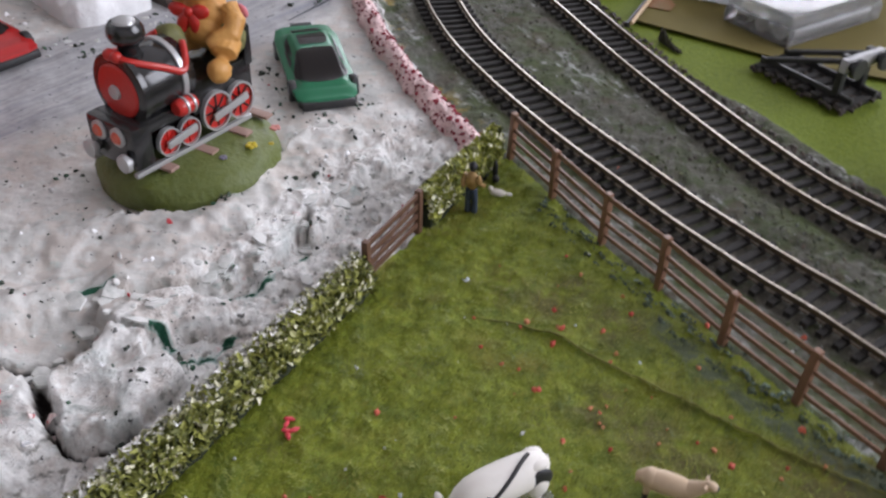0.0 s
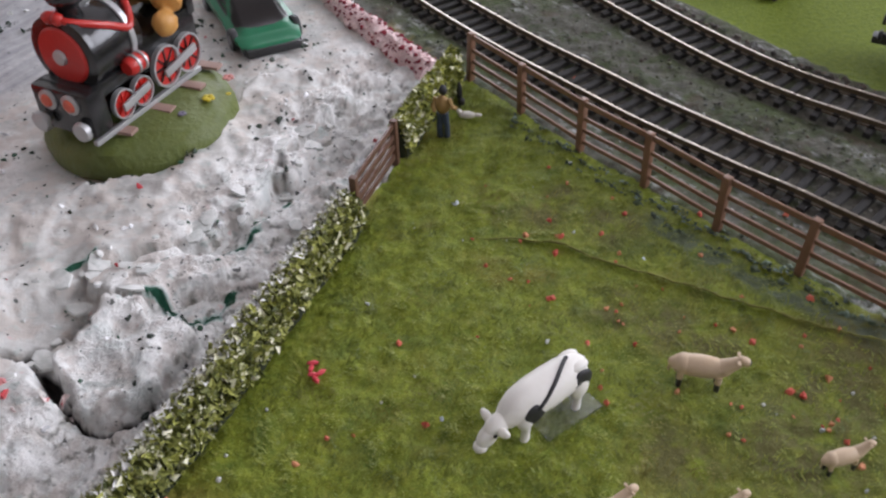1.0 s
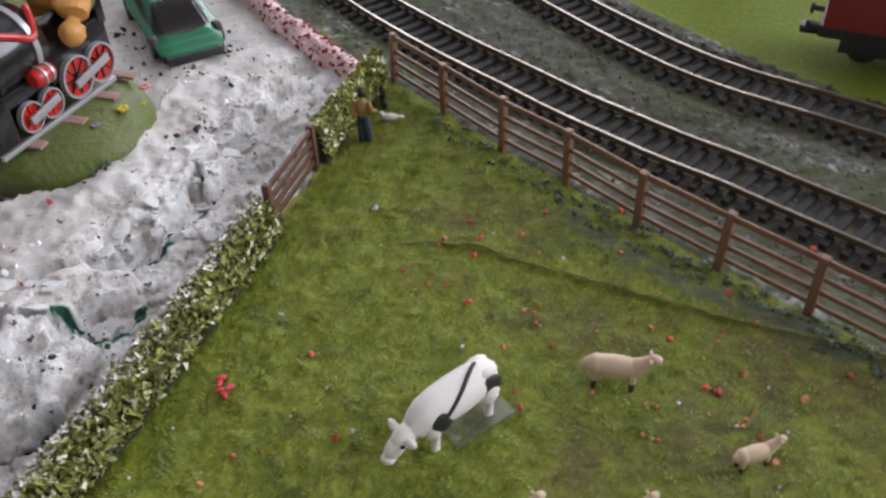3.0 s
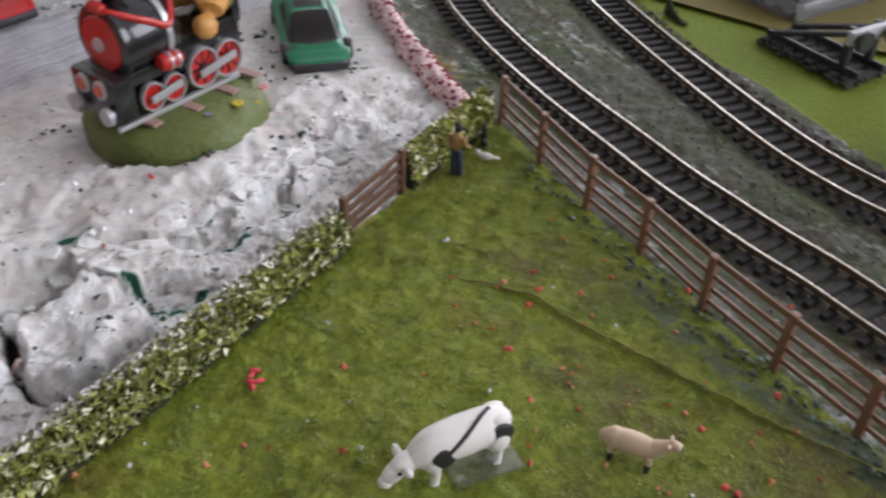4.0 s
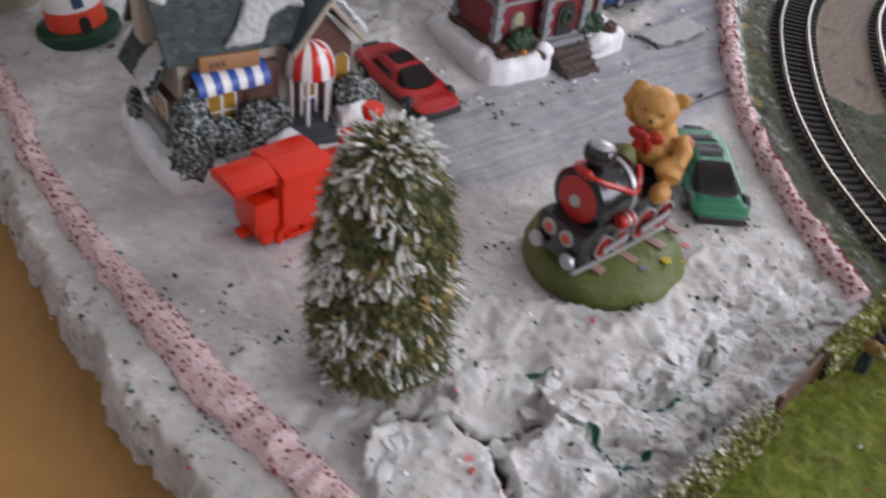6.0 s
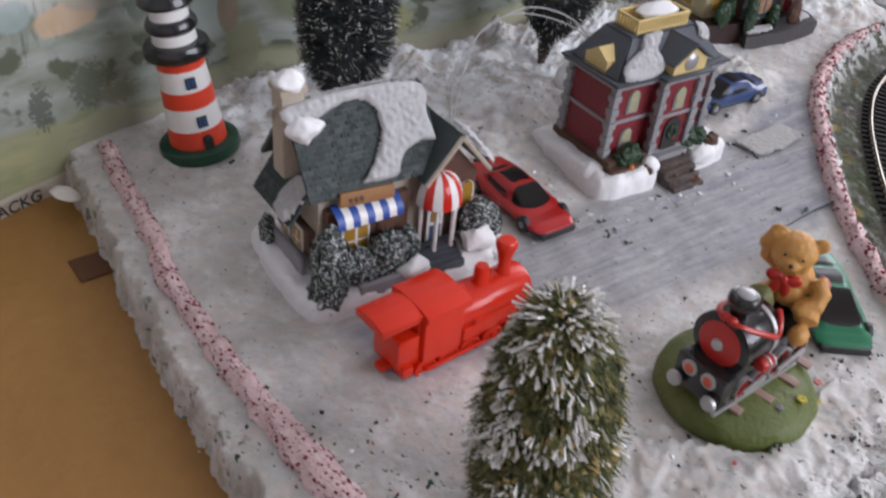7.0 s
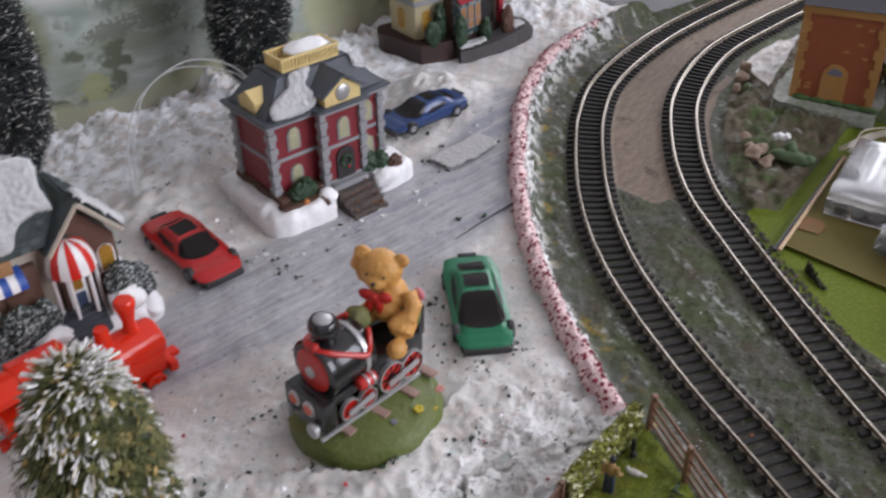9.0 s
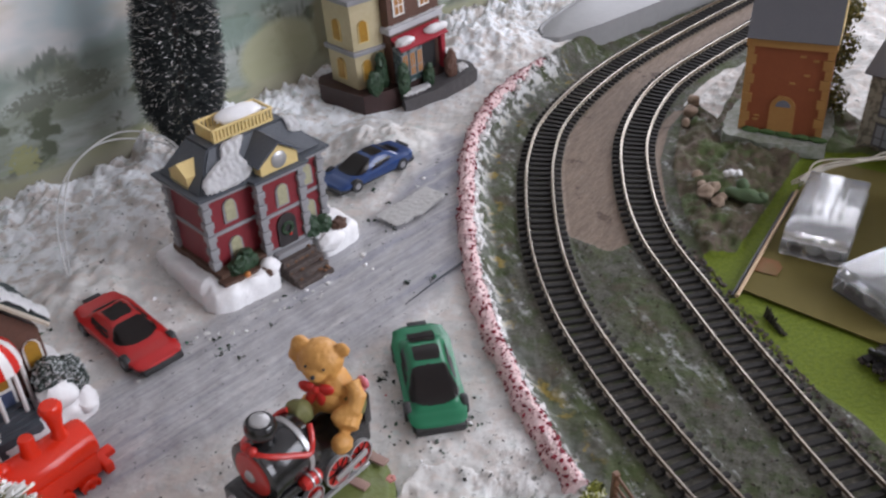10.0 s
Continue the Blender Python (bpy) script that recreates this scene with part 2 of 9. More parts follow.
MAT = [(0.2576, 0.2056), (0.1975, 0.273), (0.1606, 0.3279), (0.1371, 0.3715), (0.1102, 0.4015), (0.0921, 0.4339), (0.0762, 0.4687), (0.0729, 0.4966), (0.0918, 0.5009), (0.1465, 0.6292), (0.5252, 0.6292), (0.5247, 0.1087)]
GARDEN = [(0.0729, 0.4966), (0.0645, 0.5345), (0.0582, 0.5976), (0.0687, 0.6871), (0.1045, 0.7554), (0.1676, 0.8606), (0.3149, 0.9974), (0.5252, 0.9974), (0.5252, 0.6292), (0.1465, 0.6292), (0.0918, 0.5009)]
FARSNOW = [(0.157, 0.6976), (0.1939, 0.6818), (0.3149, 0.6292), (0.5252, 0.6292), (0.5252, 1.155), (0.2833, 1.071), (0.2097, 0.9238), (0.1728, 0.8186)]
PATCH = [(0.0687, 0.6976), (0.0918, 0.6713), (0.1045, 0.7134), (0.1202, 0.7765), (0.1045, 0.7712), (0.0834, 0.7344)]
SLABS = [  # outline, height, slope along x and y
    ([(-0.0910, 0.1630), (-0.0880, 0.1700), (-0.0850, 0.1765), (-0.0810, 0.1810), (-0.0730, 0.1820), (-0.0660, 0.1755), (-0.0565, 0.1700), (-0.0595, 0.1600), (-0.0638, 0.1522), (-0.0690, 0.1490), (-0.0795, 0.1478), (-0.0872, 0.1570)], 0.0058, 0.02, 0.05),
    ([(-0.0887, 0.1892), (-0.0808, 0.1992), (-0.0658, 0.2034), (-0.0519, 0.1968), (-0.0539, 0.1888), (-0.0668, 0.1847), (-0.0818, 0.1859)], 0.0062, 0.03, -0.04),
    ([(-0.1346, 0.1458), (-0.1275, 0.1578), (-0.1116, 0.1678), (-0.0977, 0.1623), (-0.0858, 0.1496), (-0.0897, 0.1325), (-0.1055, 0.1238), (-0.1186, 0.13)], 0.0042, -0.03, 0.03),
    ([(-0.1496, 0.1767), (-0.1115, 0.1763), (-0.0917, 0.1907), (-0.0797, 0.2026), (-0.0568, 0.2109), (-0.0429, 0.2282), (-0.0378, 0.2478), (-0.0318, 0.2597), (-0.014, 0.2738), (-0.02, 0.3012), (-0.0499, 0.3007), (-0.0697, 0.2464), (-0.1095, 0.2329), (-0.1496, 0.2202)], 0.0056, 0.0, 0.0),
    ([(-0.0369, 0.2342), (-0.0299, 0.245), (-0.0249, 0.252), (-0.0299, 0.2578), (-0.0358, 0.2498)], 0.0050, 0.05, -0.05),
]
CREVICE = [[(-0.1274, 0.1637), (-0.1125, 0.1690), (-0.1020, 0.1672), (-0.0960, 0.1705), (-0.0915, 0.1750), (-0.0890, 0.1810), (-0.0850, 0.1840)], [(-0.0950, 0.1640), (-0.0890, 0.1570), (-0.0845, 0.1490), (-0.0800, 0.1455), (-0.0745, 0.1440), (-0.0700, 0.1458), (-0.0665, 0.1482), (-0.0630, 0.1512)]]
TEAL = [[(-0.0745, 0.1860), (-0.0690, 0.1850), (-0.0650, 0.1830)], [(-0.0600, 0.1760), (-0.0540, 0.1800), (-0.0490, 0.1890)], [(-0.0550, 0.2045), (-0.0500, 0.2080), (-0.0455, 0.2140), (-0.0400, 0.2215)], [(-0.0965, 0.1965), (-0.0920, 0.1990), (-0.0880, 0.2030)], [(-0.0365, 0.2260), (-0.0350, 0.2330)]]
RIDGE = [(0.0122, 0.2042), (0.0253, 0.2025), (0.0415, 0.1975), (0.0578, 0.1859), (0.0771, 0.1734), (0.1026, 0.1579), (0.1322, 0.1420), (0.1721, 0.1221)]
S_EDGE, S_BACK, S_BORDER_R, S_BORDER_L = smoothline(EDGE, 4), smoothline(BACKDROP, 6), smoothline(BORDER_R, 5), smoothline(BORDER_L, 5)
S_T1, S_T2 = smoothline(TRACK_1, 5), smoothline(TRACK_2, 5)


def signed(poly, x, y):
    d = away(list(poly) + [poly[0]], x, y)
    return np.where(inside(poly, x, y), d, -d)


def fbm(x, y, scale, seed, octaves=3):
    flat = [noise.fractal(Vector((a * scale, b * scale, seed)), 1.0, 2.0, octaves) for a, b in zip(x.ravel(), y.ravel())]
    return np.array(flat).reshape(x.shape)


def side_of(line, x, y):
    """Positive on the left of a line, as it runs."""
    best, sign = np.full(x.shape, 1e9), np.zeros(x.shape)
    for (x1, y1), (x2, y2) in zip(line, line[1:]):
        dx, dy = x2 - x1, y2 - y1
        s = np.clip(((x - x1) * dx + (y - y1) * dy) / (dx * dx + dy * dy + 1e-15), 0, 1)
        d = np.hypot(x - x1 - s * dx, y - y1 - s * dy)
        c = dx * (y - y1) - dy * (x - x1)
        sign = np.where(d < best, np.sign(c), sign)
        best = np.minimum(best, d)
    return best * sign


def heights(x, y):
    """Height of the ground, and the masks of what covers it."""
    z = np.zeros(x.shape)
    vil = signed(VILLAGE, x, y)
    fld = signed(FIELD, x, y)
    far = np.maximum(signed(FARSNOW, x, y), signed(PATCH, x, y))
    snow = np.clip(0.5 + np.maximum(vil, far) / 0.003, 0, 1)
    n1, n2, n3 = fbm(x, y, 70, 1.0), fbm(x, y, 260, 5.0, 3), fbm(x, y, 24, 9.0)
    road = np.clip(0.5 + signed(ROAD, x, y) / 0.012, 0, 1)
    rocky = np.clip((0.060 - away(HEDGE + GATE + HEDGE_FAR, x, y)) / 0.025, 0.22, 1) * (1 - 0.8 * road)
    crag = np.abs(fbm(x, y, 170, 13.0, 4))
    n4 = fbm(x, y, 620, 17.0, 2)
    n5 = fbm(x, y, 210, 31.0, 3)
    lip, plates = np.zeros(x.shape), np.zeros(x.shape)
    for k, (poly, h, tx, ty) in enumerate(SLABS):
        wob = 0.0013 * fbm(x, y, 330, 20.0 + k, 3) + 0.0034 * fbm(x, y, 95, 50.0 + k, 2)
        d = signed(poly, x, y) + wob
        up = np.clip(d / 0.0008, 0, 1) ** 0.6
        fall = np.clip(1.15 - (d / 0.045), 0.0, 1) if k == 3 else 1.0
        cx, cy = np.mean(np.array(poly), 0)
        lean = (tx * (x - cx) + ty * (y - cy)) * (k != 3)
        plates = np.maximum(plates, snow * up * fall * np.clip(h * (1.0 + 0.30 * n1) + lean, 0.0015, 0.009))
        lip = np.maximum(lip, up * (0.35 if k == 3 else 1.0) * np.clip(d / 0.0016, 0, 1))
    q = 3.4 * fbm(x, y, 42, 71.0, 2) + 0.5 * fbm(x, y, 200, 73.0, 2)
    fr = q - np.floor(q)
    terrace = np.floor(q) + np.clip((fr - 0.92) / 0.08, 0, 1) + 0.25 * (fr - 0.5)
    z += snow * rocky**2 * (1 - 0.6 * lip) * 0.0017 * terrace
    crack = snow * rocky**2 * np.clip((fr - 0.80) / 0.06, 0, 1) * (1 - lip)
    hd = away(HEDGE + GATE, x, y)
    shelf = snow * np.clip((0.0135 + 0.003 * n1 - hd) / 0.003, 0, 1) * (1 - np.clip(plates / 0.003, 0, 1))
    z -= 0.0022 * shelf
    z += plates + snow * (1 - 0.35 * lip) * (0.0007 * n1 + 0.0004 * n2 * rocky - 0.0009 * crag * rocky**2 - 0.0008 * rocky**2 * np.clip(0.06 - np.abs(n5), 0, 1) / 0.06 + 0.0005 * n4 * rocky + 0.0007 * rocky**2 * np.clip(n5 - 0.12, 0, 1))
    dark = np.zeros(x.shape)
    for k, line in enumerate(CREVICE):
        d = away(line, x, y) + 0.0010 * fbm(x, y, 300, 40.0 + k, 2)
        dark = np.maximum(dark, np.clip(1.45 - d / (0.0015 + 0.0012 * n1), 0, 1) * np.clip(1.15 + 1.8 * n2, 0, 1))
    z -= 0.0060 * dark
    teal = np.zeros(x.shape)
    for k, line in enumerate(TEAL):
        d = away(line, x, y) + 0.0012 * fbm(x, y, 260, 60.0 + k, 2)
        teal = np.maximum(teal, np.clip(1.4 - d / 0.0011, 0, 1) * np.clip(0.9 + 2.0 * n2, 0, 1))
    back = away(S_BACK, x, y)
    bank = np.exp(-((back / 0.046) ** 2)) * np.clip((y - 0.34) / 0.06, 0, 1) * snow
    z += bank * (0.008 - 0.0035 * np.abs(fbm(x, y, 200, 95.0, 3)) + 0.007 * n3 + 0.005 * n1 - 0.007 * np.abs(fbm(x, y, 110, 91.0, 3)) + 0.0012 * n2)
    for cx, cy, r, h in ((-0.140, 0.163, 0.030, 0.004), (-0.118, 0.178, 0.012, 0.006), (-0.375, 0.325, 0.034, 0.002), (-0.352, 0.348, 0.014, 0.004), (-0.135, 0.575, 0.03, 0.012), (-0.235, 0.455, 0.04, 0.014), (-0.25, 0.39, 0.03, 0.008), (-0.09, 0.75, 0.05, 0.016), (-0.315, 0.213, 0.006, 0.0025), (-0.186, 0.161, 0.012, 0.004), (-0.047, 0.315, 0.01, 0.0025)):
        z += h * np.exp(-((x - cx) ** 2 + (y - cy) ** 2) / r**2) * (1 + 0.4 * n1)
    # wheel ruts along the road
    along = 0.6 * y - 0.8 * x
    z += snow * road * 0.0001 * np.sin(along * 420 + 1.5 * n3)
    # field: gentle swell and the lip of the upper mat
    grass = np.clip(0.5 + fld / 0.003, 0, 1)
    rs = side_of(RIDGE, x, y) + 0.0008 * n1
    z += grass * (0.0008 * n1 + 0.0006 * n5 + 0.0009 * np.clip(1 - rs / 0.040, 0, 1) * (rs > 0) * np.clip((x - 0.015) / 0.03, 0, 1))
    # a darker bluish strip beside the fence, and browner turf
    fd = away([(0.0748, 0.2028), (0.081, 0.1925), (0.0912, 0.1787), (0.1066, 0.164), (0.1272, 0.1445)], x, y)
    blue_strip = grass * np.clip(1.35 - fd / (0.0050 + 0.0030 * n1), 0, 1)
    # round patches of darker, browner and thinner grass, mostly towards the right
    worn = np.zeros(x.shape)
    for cx, cy, r in ((0.0528, 0.1708, 0.010), (0.0649, 0.1621, 0.012), (0.0751, 0.1544, 0.009), (0.0414, 0.2134, 0.010), (0.0484, 0.2205, 0.007), (0.0971, 0.1339, 0.016), (0.084, 0.122, 0.020), (0.110, 0.148, 0.018), (0.128, 0.130, 0.022), (0.056, 0.122, 0.012), (0.060, 0.205, 0.012)):
        worn = np.maximum(worn, np.exp(-((x - cx) ** 2 + (y - cy) ** 2) / r**2))
    # trackbed, cork and the rest
    t1, t2 = away(S_T1, x, y), away(S_T2, x, y)
    other = (1 - snow) * (1 - grass)
    cork = np.maximum(np.clip(0.5 + signed(CORK, x, y) / 0.002, 0, 1), np.clip(0.5 + signed(CORK_R, x, y) / 0.003, 0, 1))
    mat_ = np.clip(0.5 + signed(MAT, x, y) / 0.003, 0, 1)
    garden = np.clip(0.5 + signed(GARDEN, x, y) / 0.004, 0, 1)
    near = np.minimum(t1, t2)
    z += other * (1 - cork) * (1 - mat_) * np.clip((near - 0.014) / 0.006, 0, 1) * (0.0012 * n1 + 0.0009 * n2 + 0.001)
    z += garden * np.clip((near - 0.016) / 0.01, 0, 1) * (0.004 + 0.004 * n1 + 0.002 * n2)
    smear = other * np.clip((0.028 - away(S_BORDER_R, x, y)) / 0.024, 0, 1)
    out = -np.maximum(vil, fld) + 0.0012 * n1
    fall = np.clip((out - 0.0025) / (0.010 + 0.006 * np.clip(0.5 + n3, 0, 1)), 0, 1)
    z -= LOW * fall * fall * (3 - 2 * fall)
    z += 0.0014 * other * np.clip((0.0165 - near) / 0.003, 0, 1)
    # the rim of the board, rolled over
    e = side_of(S_EDGE, x, y)
    over = np.clip((0.0036 - e + 0.0016 * n2 + 0.0034 * n1) / 0.0045, 0, 1.25)
    z -= 0.0165 * over**2
    return z, {"snow": snow, "grass": grass, "cork": cork * other, "mat": mat_ * other, "garden": garden * other, "road": road * snow, "dark": dark * snow, "teal": teal * snow, "bed": np.clip((0.0165 - near) / 0.003, 0, 1) * other, "smear": smear, "rocky": rocky * snow, "crack": crack, "shelf": shelf, "blue_strip": blue_strip, "worn": worn, "rim": np.clip(1.1 - e / 0.012, 0, 1) * snow, "bank": np.clip(1.5 * np.exp(-((back / 0.070) ** 2)) * np.clip((y - 0.33) / 0.06, 0, 1) * snow * (1 - road), 0, 1)}


GX = np.concatenate([np.arange(-0.46, -0.16, 0.0010), np.arange(-0.16, 0.005, 0.0007), np.arange(0.005, 0.16, 0.0016), np.arange(0.16, 0.50, 0.005)])
GY = np.concatenate([np.arange(-0.05, 0.09, 0.004), np.arange(0.09, 0.285, 0.0007), np.arange(0.285, 0.36, 0.0016), np.arange(0.36, 0.86, 0.0024), np.arange(0.86, 1.16, 0.007)])
gx, gy = np.meshgrid(GX, GY, indexing="ij")
gz, masks = heights(gx, gy)
keep = side_of(S_EDGE, gx, gy) > -0.0060
index = np.arange(gx.size).reshape(gx.shape)
cell = keep[:-1, :-1] & keep[1:, :-1] & keep[1:, 1:] & keep[:-1, 1:]
quads = np.stack([index[:-1, :-1], index[1:, :-1], index[1:, 1:], index[:-1, 1:]], -1)[cell]
used = np.unique(quads)
renum = np.full(gx.size, -1)
renum[used] = np.arange(len(used))
me = bpy.data.meshes.new("ground")
me.from_pydata(np.stack([gx.ravel()[used], gy.ravel()[used], gz.ravel()[used]], -1).tolist(), [], renum[quads].tolist())
for key, value in masks.items():
    me.attributes.new(key, "FLOAT", "POINT").data.foreach_set("value", value.ravel()[used].astype(np.float32))
me.shade_smooth()
ground = tagged(new("ground", me), "plaster snow, static grass and painted trackbed on one baseboard", "ground", kind="structure")


def ground_material():
    m = bpy.data.materials.new("layout_ground")
    m.use_nodes = True
    nd, ln, b = nodes_of(m)
    b.inputs["Roughness"].default_value = 0.8
    b.inputs["Specular IOR Level"].default_value = 0.3
    co = nd.new("ShaderNodeTexCoord")

    def tex(scale, detail=5, stretch=None, rough=0.6):
        n = nd.new("ShaderNodeTexNoise")
        n.inputs["Scale"].default_value, n.inputs["Detail"].default_value, n.inputs["Roughness"].default_value = scale, detail, rough
        if stretch:
            turn, mp = nd.new("ShaderNodeMapping"), nd.new("ShaderNodeMapping")
            turn.inputs["Rotation"].default_value, mp.inputs["Scale"].default_value = (0, 0, radians(stretch[0])), (stretch[1], stretch[2], 1)
            ln.new(co.outputs["Object"], turn.inputs["Vector"])
            ln.new(turn.outputs["Vector"], mp.inputs["Vector"])
            ln.new(mp.outputs["Vector"], n.inputs["Vector"])
        else:
            ln.new(co.outputs["Object"], n.inputs["Vector"])
        return n.outputs["Fac"]

    def attr(key):
        a = nd.new("ShaderNodeAttribute")
        a.attribute_name = key
        return a.outputs["Fac"]

    def span(value, lo, hi, to=1.0):
        r = nd.new("ShaderNodeMapRange")
        r.inputs["From Min"].default_value, r.inputs["From Max"].default_value, r.inputs["To Max"].default_value = lo, hi, to
        ln.new(value, r.inputs["Value"])
        return r.outputs["Result"]

    def times(a, c, op="MULTIPLY"):
        k = nd.new("ShaderNodeMath")
        k.operation = op
        for s, v in zip(k.inputs, (a, c)):
            if isinstance(v, (int, float)):
                s.default_value = v
            else:
                ln.new(v, s)
        return k.outputs[0]

    def blend(a, c, f):
        x = nd.new("ShaderNodeMix")
        x.data_type = "RGBA"
        for s, v in ((x.inputs["A"], a), (x.inputs["B"], c)):
            if isinstance(v, tuple):
                s.default_value = (*v, 1)
            else:
                ln.new(v, s)
        if isinstance(f, float):
            x.inputs["Factor"].default_value = f
        else:
            ln.new(f, x.inputs["Factor"])
        return x.outputs["Result"]

    fine, mid, big, coarse = tex(1400), tex(420), tex(95), tex(30, 3)
    streak = tex(90, 6, (-57, 0.35, 3.6), 0.7)
    ragged = tex(300)
    edge = lambda key, k=0.55: span(times(attr(key), times(times(ragged, -0.5, "ADD"), k), "ADD"), 0.42, 0.58)  # noqa: E731
    # snow: white plaster, beige and grey washes, faint green and blue tints, dark crumbs
    snow = blend((0.82, 0.805, 0.775), (0.55, 0.535, 0.505), span(big, 0.44, 0.66))
    # whiter near the hedge: brightness of the light there put into the plaster colour
    snow = blend(snow, (0.93, 0.92, 0.895), times(span(attr("rocky"), 0.35, 0.8, 0.97), span(tex(150, 5), 0.76, 0.56)))
    snow = blend(snow, (0.41, 0.405, 0.385), times(span(attr("rocky"), 0.75, 0.25), span(tex(36, 4), 0.30, 0.60, 0.72)))
    # strong light on the back bank, put into its colour as bluish white
    snow = blend(snow, (0.88, 0.90, 0.92), times(span(attr("bank"), 0.05, 0.35), span(tex(60, 5), 0.68, 0.48)))
    # greyer on the low shelf along the hedge foot
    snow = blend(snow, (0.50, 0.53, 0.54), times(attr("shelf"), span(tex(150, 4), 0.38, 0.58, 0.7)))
    snow = blend(snow, (0.30, 0.31, 0.29), times(span(tex(520, 3), 0.61, 0.69, 0.4), attr("rocky")))
    snow = blend(snow, (0.58, 0.51, 0.46), span(times(coarse, span(tex(120), 0.3, 0.7)), 0.22, 0.36, 0.6))
    snow = blend(snow, (0.52, 0.60, 0.58), times(span(tex(85, 5), 0.54, 0.66, 0.4), attr("rocky")))
    snow = blend(snow, (0.45, 0.58, 0.55), span(tex(130, 4), 0.62, 0.70, 0.45))
    snow = blend(snow, (0.34, 0.38, 0.35), span(tex(75, 5, (20, 1, 1.6)), 0.62, 0.69, 0.55))
    snow = blend(snow, (0.40, 0.42, 0.40), times(span(tex(260, 4), 0.63, 0.68, 0.75), times(attr("rocky"), 0.55)))
    # shadow lines of the cracks, put into the colour along terrace risers
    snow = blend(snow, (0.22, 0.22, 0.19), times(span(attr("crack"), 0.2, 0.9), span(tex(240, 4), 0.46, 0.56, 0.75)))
    snow = blend(snow, (0.70, 0.45, 0.44), span(tex(170, 3, (20, 1, 1)), 0.69, 0.73, 0.5))
    snow = blend(snow, (0.40, 0.36, 0.30), times(span(tex(100, 5), 0.48, 0.60, 0.8), attr("rim")))
    snow = blend(snow, (0.13, 0.14, 0.10), times(span(tex(85, 4, (70, 1, 1)), 0.60, 0.64, 0.85), attr("rim")))
    road = blend((0.42, 0.415, 0.42), (0.30, 0.30, 0.315), span(streak, 0.40, 0.66))
    road = blend(road, (0.27, 0.28, 0.325), span(tex(14, 3, (-57, 0.25, 2.2)), 0.50, 0.60, 0.75))
    road = blend(road, (0.13, 0.12, 0.11), span(tex(60, 6, (-57, 0.30, 5.0), 0.7), 0.61, 0.68, 0.4))
    road = blend(road, (0.56, 0.55, 0.54), span(tex(48, 6, (-57, 0.45, 2.4), 0.7), 0.53, 0.70, 0.8))
    snow = blend(snow, road, attr("road"))
    snow = blend(snow, (0.06, 0.065, 0.06), span(tex(330, 2), 0.675, 0.70, 0.85))
    snow = blend(snow, (0.30, 0.50, 0.45), times(span(attr("teal"), 0.02, 0.3, 0.7), span(tex(210, 4), 0.42, 0.55)))
    snow = blend(snow, (0.014, 0.085, 0.048), span(attr("teal"), 0.35, 0.7))
    # crevices near-black: dark underlayer, with the recess's shade painted in
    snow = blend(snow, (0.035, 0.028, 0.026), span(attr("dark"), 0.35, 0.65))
    # static grass
    grass = blend((0.135, 0.172, 0.014), (0.205, 0.236, 0.023), span(mid, 0.38, 0.62))
    grass = blend(grass, (0.085, 0.125, 0.018), span(big, 0.50, 0.68, 0.8))
    grass = blend(grass, (0.20, 0.14, 0.04), span(coarse, 0.56, 0.70, 0.6))
    grass = blend(grass, (0.090, 0.078, 0.026), times(span(attr("worn"), 0.10, 0.8, 0.85), span(tex(140, 4), 0.32, 0.54)))
    grass = blend(grass, (0.070, 0.088, 0.062), times(span(attr("blue_strip"), 0.1, 0.8, 0.85), span(tex(160, 4), 0.34, 0.52)))
    # the scatter round the tracks
    dirt = blend((0.062, 0.062, 0.044), (0.105, 0.101, 0.082), span(mid, 0.40, 0.62))
    dirt = blend(dirt, (0.045, 0.058, 0.022), span(big, 0.48, 0.62))
    dirt = blend(dirt, (0.055, 0.076, 0.018), span(tex(26, 4), 0.48, 0.60, 0.6))
    dirt = blend(dirt, (0.44, 0.45, 0.44), times(span(tex(40, 5, (57, 0.8, 3.2)), 0.55, 0.65, 0.75), span(tex(260), 0.42, 0.60)))
    dirt = blend(dirt, (0.07, 0.05, 0.035), span(tex(48, 4), 0.56, 0.66, 0.7))
    dirt = blend(dirt, (0.13, 0.135, 0.12), times(span(attr("smear"), 0.05, 0.6), span(tex(70, 4), 0.40, 0.58, 0.75)))
    dirt = blend(dirt, (0.24, 0.17, 0.03), times(span(tex(110, 3), 0.56, 0.64), span(attr("smear"), 0.05, 0.5)))
    dirt = blend(dirt, (0.62, 0.63, 0.62), times(span(tex(110, 6), 0.50, 0.56), span(attr("smear"), 0.45, 0.85)))
    garden = blend((0.075, 0.070, 0.035), (0.13, 0.10, 0.075), span(big, 0.42, 0.6))
    garden = blend(garden, (0.075, 0.11, 0.035), span(tex(42, 4), 0.50, 0.60, 0.85))
    garden = blend(garden, (0.30, 0.31, 0.29), span(tex(75, 5, (40, 1, 1)), 0.59, 0.70, 0.8))
    matc = blend((0.135, 0.178, 0.011), (0.098, 0.136, 0.009), span(mid, 0.4, 0.65))
    corkc = blend((0.225, 0.170, 0.128), (0.150, 0.112, 0.084), span(tex(110, 6, (-68, 1.0, 7.0)), 0.38, 0.64))
    corkc = blend(corkc, (0.10, 0.07, 0.05), span(tex(48, 5), 0.60, 0.64))
    corkc = blend(corkc, (0.30, 0.25, 0.205), span(tex(70, 5, (-68, 1.0, 4.0)), 0.58, 0.70, 0.5))
